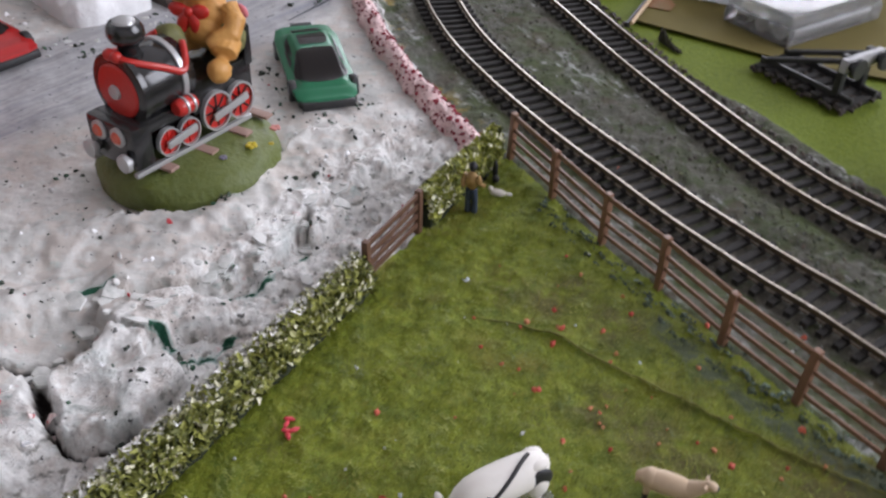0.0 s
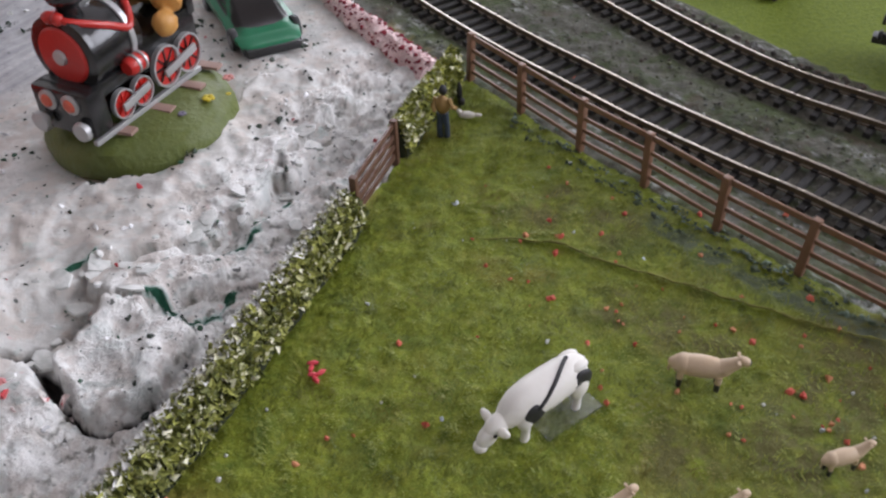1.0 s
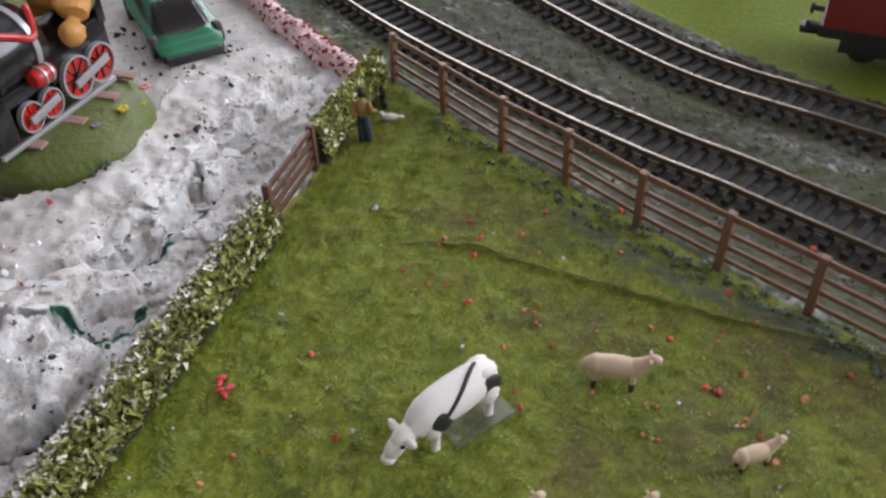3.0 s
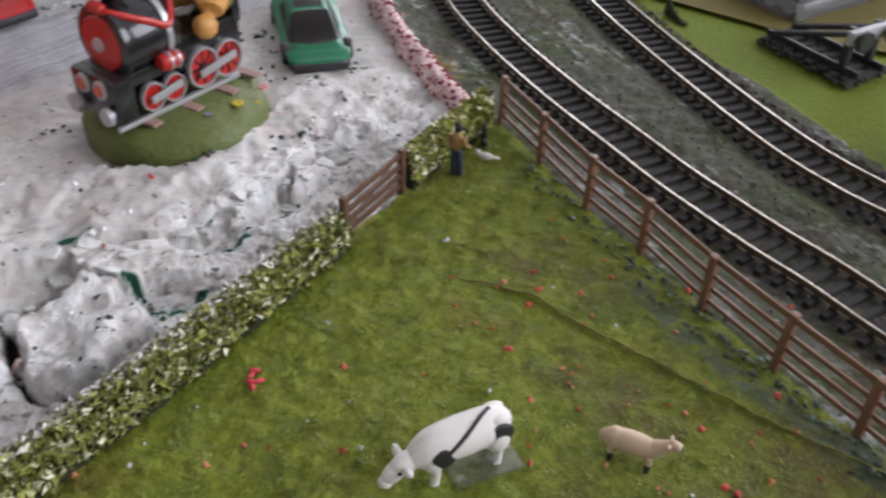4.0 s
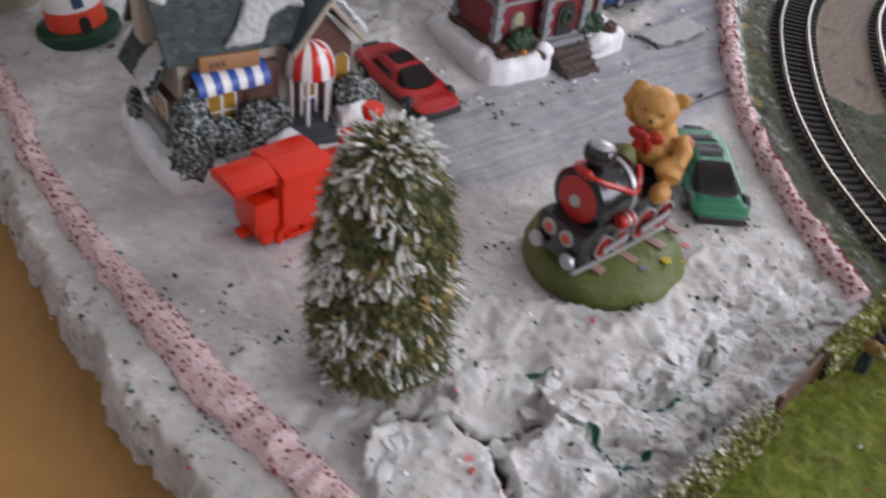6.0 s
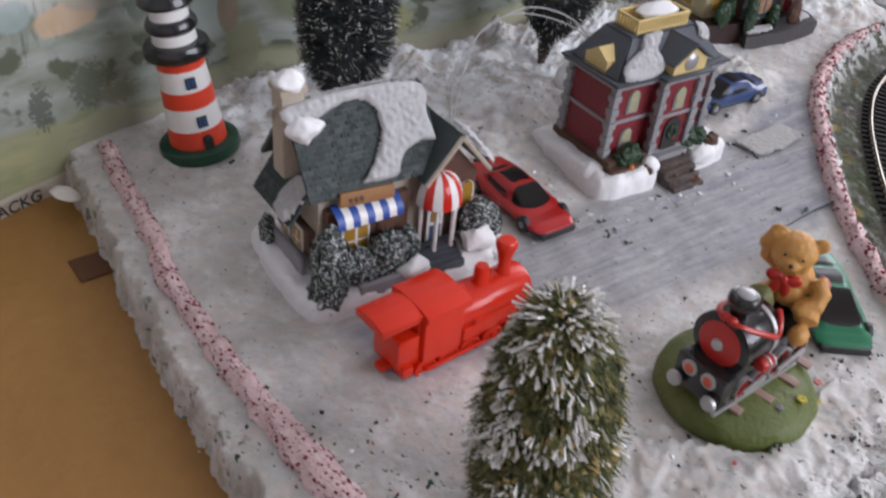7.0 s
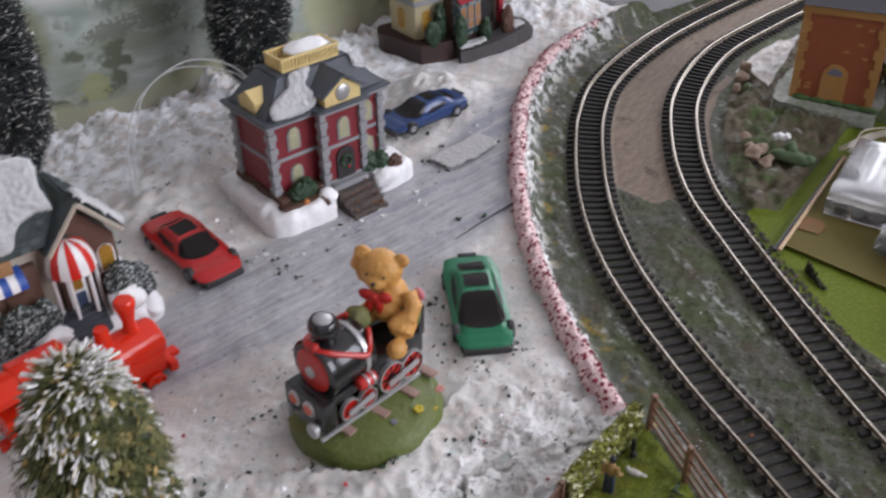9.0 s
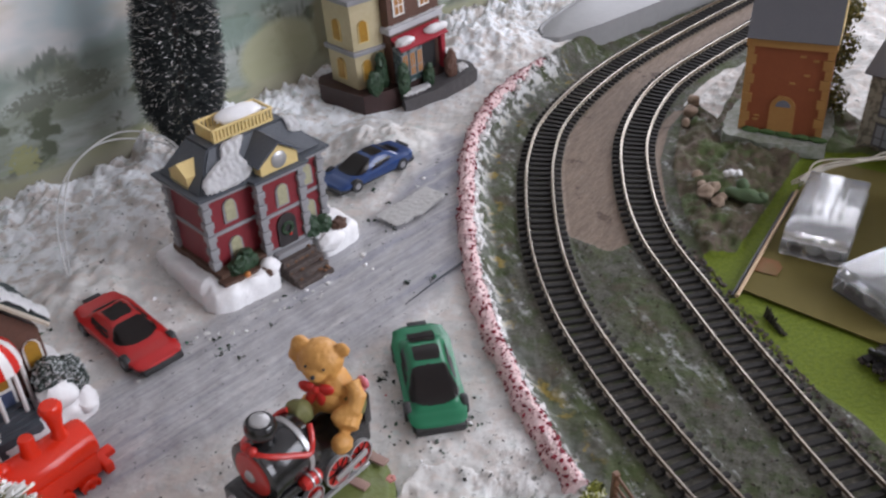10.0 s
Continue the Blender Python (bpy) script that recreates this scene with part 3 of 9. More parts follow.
    bed = blend((0.060, 0.056, 0.045), (0.115, 0.108, 0.088), span(mid, 0.45, 0.62))
    bed = blend(bed, (0.045, 0.060, 0.020), span(big, 0.52, 0.62, 0.7))
    col = blend(dirt, garden, edge("garden"))
    col = blend(col, matc, edge("mat", 0.3))
    col = blend(col, corkc, edge("cork", 0.35))
    col = blend(col, bed, times(edge("bed"), times(times(attr("cork"), -0.45), 1.0, "ADD")))
    col = blend(col, grass, edge("grass"))
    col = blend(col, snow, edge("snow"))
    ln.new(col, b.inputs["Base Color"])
    bp = nd.new("ShaderNodeBump")
    bp.inputs["Strength"].default_value, bp.inputs["Distance"].default_value = 0.75, 0.0011
    smooth = times(times(times(attr("snow"), attr("rocky"), "SUBTRACT"), -0.62), 1.0, "ADD")
    crust = times(times(tex(260, 7, None, 0.75), attr("rocky")), 1.6)
    crust = times(crust, times(times(tex(1500, 4), attr("rocky")), 1.0), "ADD")
    ln.new(times(times(times(times(fine, 0.35), mid, "ADD"), smooth), crust, "ADD"), bp.inputs["Height"])
    ln.new(bp.outputs["Normal"], b.inputs["Normal"])
    return m


me.materials.append(ground_material())

# the brown table sheet under the board's rim
BROWNCARD = mat("brown_hardboard", (0.36, 0.185, 0.048), 0.6, second=(0.27, 0.130, 0.030), grain=110, stain=24, bump=0.9, depth=0.0019)
bm = bmesh.new()
box(bm, 0.7, 0.95, 0.012, pose(-0.42, 0.20, -0.032), 0.002)
solid("table_top", bm, BROWNCARD, "brown grained hardboard table top under the layout", "table", kind="structure")
# plain core of the board below the scenery
bm = bmesh.new()
prism(bm, [(-0.060, -0.05), (-0.165, 0.118), (-0.230, 0.157), (-0.305, 0.208), (-0.376, 0.259), (-0.428, 0.295), (-0.40, 0.50), (0.1, 1.15), (0.5, 1.15), (0.5, -0.05)], 0.0022, pose(0, 0, -0.0195))
solid("baseboard", bm, mat("board_edge", (0.20, 0.12, 0.06), 0.8), "plain wooden baseboard under the scenery", "baseboard", kind="structure")

# ---- painted scenic backdrop ----
def backdrop_material():
    m = bpy.data.materials.new("printed_landscape_paper")
    m.use_nodes = True
    nd, ln, b = nodes_of(m)
    b.inputs["Roughness"].default_value = 0.55
    co = nd.new("ShaderNodeTexCoord")
    sep = nd.new("ShaderNodeSeparateXYZ")
    ln.new(co.outputs["UV"], sep.inputs["Vector"])

    def tex(scale, detail=5, sx=1.0, sy=1.0):
        mp, n = nd.new("ShaderNodeMapping"), nd.new("ShaderNodeTexNoise")
        mp.inputs["Scale"].default_value = (sx, sy, 1)
        n.inputs["Scale"].default_value, n.inputs["Detail"].default_value = scale, detail
        ln.new(co.outputs["UV"], mp.inputs["Vector"])
        ln.new(mp.outputs["Vector"], n.inputs["Vector"])
        return n.outputs["Fac"]

    def span(value, lo, hi, to=1.0):
        r = nd.new("ShaderNodeMapRange")
        r.inputs["From Min"].default_value, r.inputs["From Max"].default_value, r.inputs["To Max"].default_value = lo, hi, to
        ln.new(value, r.inputs["Value"])
        return r.outputs["Result"]

    def op(a, c, kind="MULTIPLY"):
        k = nd.new("ShaderNodeMath")
        k.operation = kind
        for s, v in zip(k.inputs, (a, c)):
            if isinstance(v, (int, float)):
                s.default_value = v
            else:
                ln.new(v, s)
        return k.outputs[0]

    def blend(a, c, f):
        x = nd.new("ShaderNodeMix")
        x.data_type = "RGBA"
        for s, v in ((x.inputs["A"], a), (x.inputs["B"], c)):
            if isinstance(v, tuple):
                s.default_value = (*v, 1)
            else:
                ln.new(v, s)
        ln.new(f, x.inputs["Factor"])
        return x.outputs["Result"]

    v = sep.outputs["Y"]  # metres above the paper's foot
    hill = lambda scale, amp: op(v, op(op(tex(scale, 3), -0.5, "ADD"), amp), "ADD")  # noqa: E731
    col = blend((0.46, 0.58, 0.60), (0.74, 0.72, 0.70), span(tex(14, 4, 1, 2), 0.36, 0.56))
    col = blend(col, (0.55, 0.50, 0.38), span(tex(11, 4, 1, 2.2), 0.56, 0.66, 0.7))
    col = blend((0.20, 0.26, 0.22), col, span(hill(9, 0.12), 0.098, 0.112))
    near = blend((0.32, 0.37, 0.33), (0.20, 0.235, 0.17), span(tex(26, 4, 1, 3), 0.40, 0.62))
    near = blend(near, (0.46, 0.50, 0.47), span(tex(18, 5, 1, 3), 0.50, 0.66, 0.8))
    col = blend(near, col, span(hill(13, 0.10), 0.083, 0.087))
    crest = op(hill(13, 0.10), op(op(tex(300, 2, 1, 0.12), -0.5, "ADD"), 0.030), "ADD")
    firs = op(op(span(crest, 0.077, 0.080), span(crest, 0.092, 0.088)), span(tex(30, 3), 0.44, 0.54))
    col = blend(col, (0.11, 0.14, 0.11), op(firs, 0.85))
    trees = op(span(tex(42, 6), 0.55, 0.60), op(span(v, 0.030, 0.042), span(v, 0.098, 0.082)))
    col = blend(col, (0.075, 0.095, 0.05), trees)
    col = blend((0.34, 0.36, 0.20), col, span(hill(10, 0.05), 0.034, 0.040))
    col = blend(col, (0.20, 0.27, 0.12), op(span(tex(30, 5, 1, 3), 0.55, 0.62), span(v, 0.05, 0.03)))
    u = sep.outputs["X"]

    def daub(col, u0, v0, ru, rv, paint, ragged=0.5, scale=120, strength=0.9):
        """A soft-edged painted patch, its outline broken by noise."""
        du, dv = op(op(u, -u0, "ADD"), 1 / ru), op(op(v, -v0, "ADD"), 1 / rv)
        far = op(op(du, du), op(dv, dv), "ADD")
        n = op(op(tex(scale, 5), -0.5, "ADD"), ragged * 4)
        return blend(col, paint, span(op(far, n, "ADD"), 1.15, 0.75, strength))

    CLOUDS = (
        (0.118, 0.089, 0.017, 0.008, (0.60, 0.42, 0.26), 0.3, 40, 0.8), (0.091, 0.098, 0.010, 0.008, (0.34, 0.46, 0.46), 0.2, 40, 0.6), (0.140, 0.096, 0.022, 0.007, (0.36, 0.34, 0.30), 0.3, 40, 0.7),
        (0.205, 0.085, 0.016, 0.030, (0.46, 0.56, 0.52), 0.1, 50, 0.8), (0.214, 0.070, 0.007, 0.014, (0.30, 0.20, 0.11), 0.3, 90, 0.8), (0.222, 0.045, 0.012, 0.018, (0.24, 0.26, 0.14), 0.6, 140, 0.9),
        (0.270, 0.085, 0.040, 0.032, (0.17, 0.19, 0.10), 0.2, 50, 0.85))
    TREES = (
        (0.096, 0.049, 0.006, 0.012, (0.10, 0.12, 0.09), 1.3, 420, 0.9), (0.126, 0.051, 0.011, 0.012, (0.12, 0.14, 0.10), 1.3, 420, 0.9), (0.142, 0.043, 0.010, 0.007, (0.17, 0.19, 0.12), 1.3, 420, 0.8),
        (0.345, 0.078, 0.018, 0.006, (0.14, 0.16, 0.12), 1.3, 380, 0.9), (0.375, 0.080, 0.020, 0.007, (0.13, 0.15, 0.11), 1.3, 380, 0.9), (0.328, 0.045, 0.010, 0.009, (0.32, 0.33, 0.12), 1.2, 380, 0.8),
        (0.530, 0.050, 0.040, 0.026, (0.46, 0.47, 0.28), 0.1, 40, 0.85), (0.592, 0.062, 0.030, 0.040, (0.24, 0.23, 0.11), 0.3, 60, 0.85), (0.470, 0.078, 0.050, 0.012, (0.24, 0.34, 0.29), 0.2, 40, 0.7))
    for d in CLOUDS + TREES:
        col = daub(col, *d)
    col = blend(col, (0.40, 0.37, 0.33), op(op(span(u, 0.10, 0.15), span(v, 0.040, 0.020)), 0.7))
    meadow = op(span(u, 0.10, 0.085), span(v, 0.040, 0.036))
    col = blend(col, (0.44, 0.46, 0.24), op(meadow, span(tex(40, 3, 1, 4), 0.30, 0.62)))
    col = blend(col, (0.66, 0.62, 0.52), span(v, 0.0105, 0.0095))
    soft = nd.new("ShaderNodeMix")
    soft.data_type = "RGBA"
    soft.inputs["Factor"].default_value = 0.12
    soft.inputs["B"].default_value = (0.33, 0.34, 0.31, 1)
    ln.new(col, soft.inputs["A"])
    age = nd.new("ShaderNodeMix")
    age.data_type, age.blend_type = "RGBA", "MULTIPLY"
    age.inputs["Factor"].default_value = 1.0
    age.inputs["B"].default_value = (0.98, 0.96, 0.96, 1)
    ln.new(soft.outputs["Result"], age.inputs["A"])
    ln.new(age.outputs["Result"], b.inputs["Base Color"])
    return m


def backdrop():
    line = evenly(S_BACK, 0.008)
    bm = bmesh.new()
    uv = bm.loops.layers.uv.new("UVMap")
    foot, top = -0.0195, 0.29
    cols = []
    for k, (p, d) in enumerate(line):
        w = 0.0012 * math.sin(k * 0.9) + 0.0010 * math.sin(k * 0.37)
        cols.append([(bm.verts.new((p[0] - d[1] * (w + t), p[1] + d[0] * (w + t), z)), (k * 0.008, z - foot)) for t in (0, 0.0008) for z in (foot, 0.05, 0.10, 0.2, top)])
    for a, b in zip(cols, cols[1:]):
        for o in (0, 5):
            for j in range(4):
                four = [a[o + j], b[o + j], b[o + j + 1], a[o + j + 1]]
                f = bm.faces.new([v for v, _ in four])
                for lp, (_, c) in zip(f.loops, four):
                    lp[uv].uv = c
        for j in (0, 4):
            bm.faces.new([a[j][0], b[j][0], b[j + 5][0], a[j + 5][0]])
    return solid("backdrop", bm, backdrop_material(), "printed paper backdrop of hills, trees and pale sky", "backdrop", kind="structure")


back = backdrop()


def words(text, size, m, material, name, label, parent=None):
    data = bpy.data.curves.new(name, "FONT")
    data.body, data.size, data.extrude, data.offset = text, size, 0.00005, 0.00016
    ob = new(name, data)
    ob.matrix_world = m
    data.materials.append(material)
    ob["label"] = label
    return ob


INK = mat("printing_ink", (0.03, 0.028, 0.025), 0.6)
# margin lettering on the paper's lower edge
p0, p1 = Vector((-0.4473, 0.2055, 0)), Vector((-0.4368, 0.2545, 0))
along = (p1 - p0).normalized()
turn = math.degrees(math.atan2(along.y, along.x))
margin = words("SCENIC BACKG", 0.0092, pose(p0.x + along.y * 0.0022, p0.y - along.x * 0.0022, -0.0165, 90, 0, turn), INK, "margin_lettering", "black stencil capitals printed on the backdrop margin")
margin.parent = back
margin.matrix_parent_inverse = back.matrix_world.inverted()

# ---- the room, out of view ----
PLASTER = mat("room_wall_paint", (0.78, 0.77, 0.78), 0.9, grain=40, stain=3)
CARPET = mat("room_carpet", (0.16, 0.13, 0.11), 0.95, grain=80, stain=6)


def room():
    x0, x1, y0, y1, z0, z1, th = -1.9, 1.9, -1.9, 2.4, -0.78, 1.65, 0.1
    for name, sx, sy, sz, x, y, z, mt in (("floor", 4.0, 4.5, th, 0, 0.25, z0 - th, CARPET), ("ceiling", 4.0, 4.5, th, 0, 0.25, z1, PLASTER), ("wall_west", th, 4.5, z1 - z0, x0 - th / 2, 0.25, z0, PLASTER), ("wall_south", 3.8, th, z1 - z0, 0, y0 - th / 2, z0, PLASTER)):
        bm = bmesh.new()
        box(bm, sx, sy, sz, pose(x, y, z))
        solid(name, bm, mt, "plain painted %s of the room" % name.split("_")[0], name.split("_")[0], kind="structure")
    # walls with a window opening each
    for name, m, length, a, b in (("wall_north", pose(0, y1 + th / 2, 0), 3.8, -0.5, 1.2), ("wall_east", pose(x1 + th / 2, 0.25, 0, 0, 0, 90), 4.3, -0.8, 0.7)):
        bm = bmesh.new()
        lo, hi, h = 0.25, 1.42, length / 2
        box(bm, length, th, lo - z0, m @ pose(0, 0, z0))
        box(bm, length, th, z1 - hi, m @ pose(0, 0, hi))
        box(bm, a + h, th, hi - lo, m @ pose((a - h) / 2, 0, lo))
        box(bm, h - b, th, hi - lo, m @ pose((b + h) / 2, 0, lo))
        solid(name, bm, PLASTER, "plain painted wall with a window opening", "wall", kind="structure")


room()
bm = bmesh.new()
for x, y in ((-0.6, -0.2), (0.9, -0.2), (-0.6, 1.1), (0.9, 1.1)):
    box(bm, 0.05, 0.05, 0.745, pose(x, y, -0.78))
box(bm, 1.7, 1.55, 0.02, pose(0.15, 0.45, -0.0525))
solid("table_frame", bm, BROWNCARD, "plain wooden trestle that carries the board", "table", kind="structure")

# ---- hedges, borders, fence, gate, grass ----
def leafy_material(name, dark, light, tip, tip_share):
    m = bpy.data.materials.new(name)
    m.use_nodes = True
    nd, ln, b = nodes_of(m)
    b.inputs["Roughness"].default_value = 0.65
    g, r = nd.new("ShaderNodeNewGeometry"), nd.new("ShaderNodeValToRGB")
    e = r.color_ramp.elements
    e[0].position, e[0].color = 0.0, (*dark, 1)
    e[1].position, e[1].color = 1 - tip_share - 0.03, (*light, 1)
    e.new(1 - tip_share).color = (*tip, 1)
    ln.new(g.outputs["Random Per Island"], r.inputs["Fac"])
    ln.new(r.outputs["Color"], b.inputs["Base Color"])
    return m


HEDGE_LEAF = leafy_material("hedge_foam_leaf", (0.055, 0.068, 0.013), (0.34, 0.35, 0.078), (0.76, 0.74, 0.54), 0.12)
HEDGE_TOP = leafy_material("hedge_snowy_leaf", (0.14, 0.14, 0.05), (0.50, 0.49, 0.32), (0.87, 0.86, 0.83), 0.58)
HEDGE_BRIGHT = leafy_material("hedge_bright_leaf", (0.075, 0.095, 0.016), (0.42, 0.43, 0.085), (0.82, 0.80, 0.60), 0.14)
# core colour near-black, painting in the shade of gaps between leaves
HEDGE_GAP_SHADE = mat("hedge_gap_shade", (0.020, 0.026, 0.008), 0.9)


def clump(rng, bm, p, size, normal):
    """One small foam leaf: a bent four-sided flake."""
    n = (normal + Vector((rng.uniform(-1, 1), rng.uniform(-1, 1), rng.uniform(-0.4, 1))) * 0.9).normalized()
    u = n.cross(Vector((rng.uniform(-1, 1), rng.uniform(-1, 1), rng.uniform(-1, 1)))).normalized()
    v = n.cross(u)
    a, b = size * rng.uniform(0.7, 1.2), size * rng.uniform(0.4, 0.9)
    vs = [bm.verts.new(p + q) for q in (-u * a, -v * b + n * size * 0.2, u * a, v * b + n * size * 0.2)]
    top = bm.verts.new(p + n * size * rng.uniform(0.3, 0.8))
    for k in range(4):
        bm.faces.new((vs[k], vs[(k + 1) % 4], top))


def foam_leaf(rng, bm, p, size, normal):
    """One pointed foam leaf, folded along its midrib."""
    n = (normal + Vector((rng.uniform(-1, 1), rng.uniform(-1, 1), rng.uniform(-0.6, 1))) * 0.8).normalized()
    d = (normal * rng.uniform(0.1, 1.0) + Vector((rng.uniform(-1, 1), rng.uniform(-1, 1), rng.uniform(-0.8, 0.9)))).normalized()
    w = d.cross(n)
    if w.length < 0.05:
        return
    w.normalize()
    n = w.cross(d)
    a, b = size * rng.uniform(0.8, 1.3), size * rng.uniform(0.28, 0.5)
    base, tip, lf, rt, mid = (bm.verts.new(p + q) for q in (-d * a * 0.4, d * a * 0.7 - n * size * rng.uniform(0, 0.35), w * b + n * size * 0.22, -w * b + n * size * 0.22, d * a * 0.1))
    for f in ((base, mid, lf), (mid, tip, lf), (base, rt, mid), (mid, rt, tip)):
        bm.faces.new(f)


def hedge(name, line, width, height, count, label, leaf, top_leaf, lean=0.0):
    rng = random.Random(len(line) * 7 + count)
    root = thing(name, label, "hedge")
    pts = evenly(smoothline(line, 6), 0.002)
    bm = bmesh.new()
    rings = []
    for k, (p, d) in enumerate(pts):
        nx, ny = -d[1], d[0]
        ring = []
        for a in range(9):
            t = math.pi * a / 8
            w = width * 0.40 * (1 + 0.25 * noise.noise(Vector((p[0], p[1], a * 0.01)) * 180))
            h = height * 0.86 * (1 + 0.18 * noise.noise(Vector((p[0], p[1], 3)) * 160))
            o = w * math.cos(t)
            ring.append(bm.verts.new((p[0] + nx * o, p[1] + ny * o, max(-0.001, h * math.sin(t) ** 0.6 - 0.001))))
        rings.append(ring)
    for a, b in zip(rings, rings[1:]):
        for k in range(8):
            bm.faces.new((a[k], a[k + 1], b[k + 1], b[k]))
    bm.faces.new(rings[0])
    bm.faces.new(rings[-1])
    part("core", bm, HEDGE_GAP_SHADE, root)
    bms = {0: bmesh.new(), 1: bmesh.new()}
    for _ in range(count):
        p, d = pts[rng.randrange(len(pts))]
        t = rng.uniform(0.02, 0.98) * math.pi
        nx, ny = -d[1], d[0]
        w, h = width * rng.uniform(0.36, 0.52), height * rng.uniform(0.82, 1.05)
        o = w * math.cos(t)
        at = Vector((p[0] + nx * o + d[0] * rng.uniform(-0.001, 0.001), p[1] + ny * o, max(0.0004, h * math.sin(t) ** 0.6)))
        nrm = Vector((nx * math.cos(t), ny * math.cos(t), math.sin(t)))
        white = top_leaf and (t < 0.40 * math.pi and rng.random() < 0.8 or t < 0.58 * math.pi and rng.random() < 0.5)
        foam_leaf(rng, bms[1 if white else 0], at, rng.choice((0.0012, 0.0016, 0.0021, 0.0027)), nrm)
    part("foliage", bms[0], leaf, root, smooth=False)
    if top_leaf:
        part("snowy_crest", bms[1], top_leaf, root, "snow-dusted pale leaf flakes", smooth=False)
    else:
        bms[1].free()
    return root


hedge("hedge", HEDGE, 0.0112, 0.0125, 9500, "green foam hedge dusted with snow along the field", HEDGE_LEAF, HEDGE_TOP)
hedge("hedge", HEDGE_FAR, 0.0070, 0.0145, 4200, "bright green leafy hedge between gate and corner", HEDGE_BRIGHT, None)


def border(line, width, height, flakes, label, swell=0.0, coarse=1.0):
    """A low pink plaster wall with pressed-in maroon flock."""
    rng = random.Random(flakes)
    root = thing("plaster_border", label, "border", group="pink borders")
    pts = evenly(smoothline(line, 6), 0.0014)
    bm = bmesh.new()
    rings, skin = [], []
    n = 11
    for k, (p, d) in enumerate(pts):
        nx, ny, ring = -d[1], d[0], []
        base, wide = 0.0, 1 + swell * min(1.0, max(0.0, (k / len(pts) - 0.45) / 0.25))
        for a in range(n):
            t = math.pi * a / (n - 1)
            q = Vector((p[0], p[1], 0))
            w = wide * width * 0.5 * (1 + 0.42 * noise.noise(q * 110 + Vector((0, 0, a * 0.5)))) + 0.0013 * noise.noise(q * 420 + Vector((0, 0, a)))
            h = height * (0.92 + 0.38 * noise.noise(q * 120 + Vector((5, 0, 0)))) + 0.0012 * noise.noise(q * 460 + Vector((9, 0, a * 0.8)))
            o = w * math.cos(t)
            ring.append(bm.verts.new((p[0] + nx * o, p[1] + ny * o, base - 0.0015 + (h + 0.0015) * math.sin(t) ** 0.8)))
        rings.append(ring)
        skin.append([(v.co.copy(), Vector((nx * math.cos(math.pi * a / (n - 1)), ny * math.cos(math.pi * a / (n - 1)), math.sin(math.pi * a / (n - 1))))) for a, v in enumerate(ring)])
    for a, b in zip(rings, rings[1:]):
        for k in range(n - 1):
            bm.faces.new((a[k], a[k + 1], b[k + 1], b[k]))
    bm.faces.new(rings[0])
    bm.faces.new(rings[-1])
    part("plaster_body", bm, PINK, root)
    bm = bmesh.new()
    for _ in range(flakes):
        co, nm = skin[rng.randrange(len(skin))][rng.randrange(1, n - 1)]
        co = co + Vector((rng.uniform(-1, 1), rng.uniform(-1, 1), 0)) * 0.0005
        s = rng.choice((0.0003, 0.0004, 0.0005, 0.0007, 0.0011))
        clump(rng, bm, co, s * coarse, nm)
    part("flock", bm, MAROON, root, "maroon flock crumbs pressed into the plaster", smooth=False)
    return root


border(BORDER_R, 0.0095, 0.0068, 1700, "low pale pink plaster border beside the railway track", 0.0, 1.45)
border(BORDER_L, 0.0095, 0.0062, 1800, "low pale pink plaster border along the board edge", 0.6)


def fence():
    root = thing("field_fence", "brown plastic post-and-rail fence between field and track", "fence")
    post_mesh = None
    for k, (x, y) in enumerate(FENCE):
        a = FENCE[max(k - 1, 0)]
        b = FENCE[min(k + 1, len(FENCE) - 1)]
        deg = math.degrees(math.atan2(b[1] - a[1], b[0] - a[0]))
        if post_mesh is None:
            bm = bmesh.new()
            box(bm, 0.0024, 0.0022, 0.0205, pose(0, 0, -0.001), 0.0003)
            post_mesh = mesh_of(bm, "post", POSTBROWN)
        ob = new("post", post_mesh)
        ob.parent = root
        ob.matrix_world = pose(x, y, 0, 1.5 * math.sin(k * 2.1), 1.8 * math.cos(k * 1.3), deg)
    for k, (p, q) in enumerate(zip(FENCE, FENCE[1:])):
        for j, z in enumerate((0.0042, 0.0085, 0.0128, 0.0178)):
            bm = bmesh.new()
            d = Vector((q[0] - p[0], q[1] - p[1], 0.0003 * math.sin(k + j)))
            ln_ = d.length
            box(bm, ln_, 0.0008, 0.0014 if j < 3 else 0.0019, pose(ln_ / 2, 0.0, 0), 0.0002)
            rail = part("fence_rail", bm, POSTBROWN, root)
            rail.matrix_world = pose(p[0], p[1], z - 0.0006, 0, 0, math.degrees(math.atan2(d.y, d.x)))
    return root


fence()


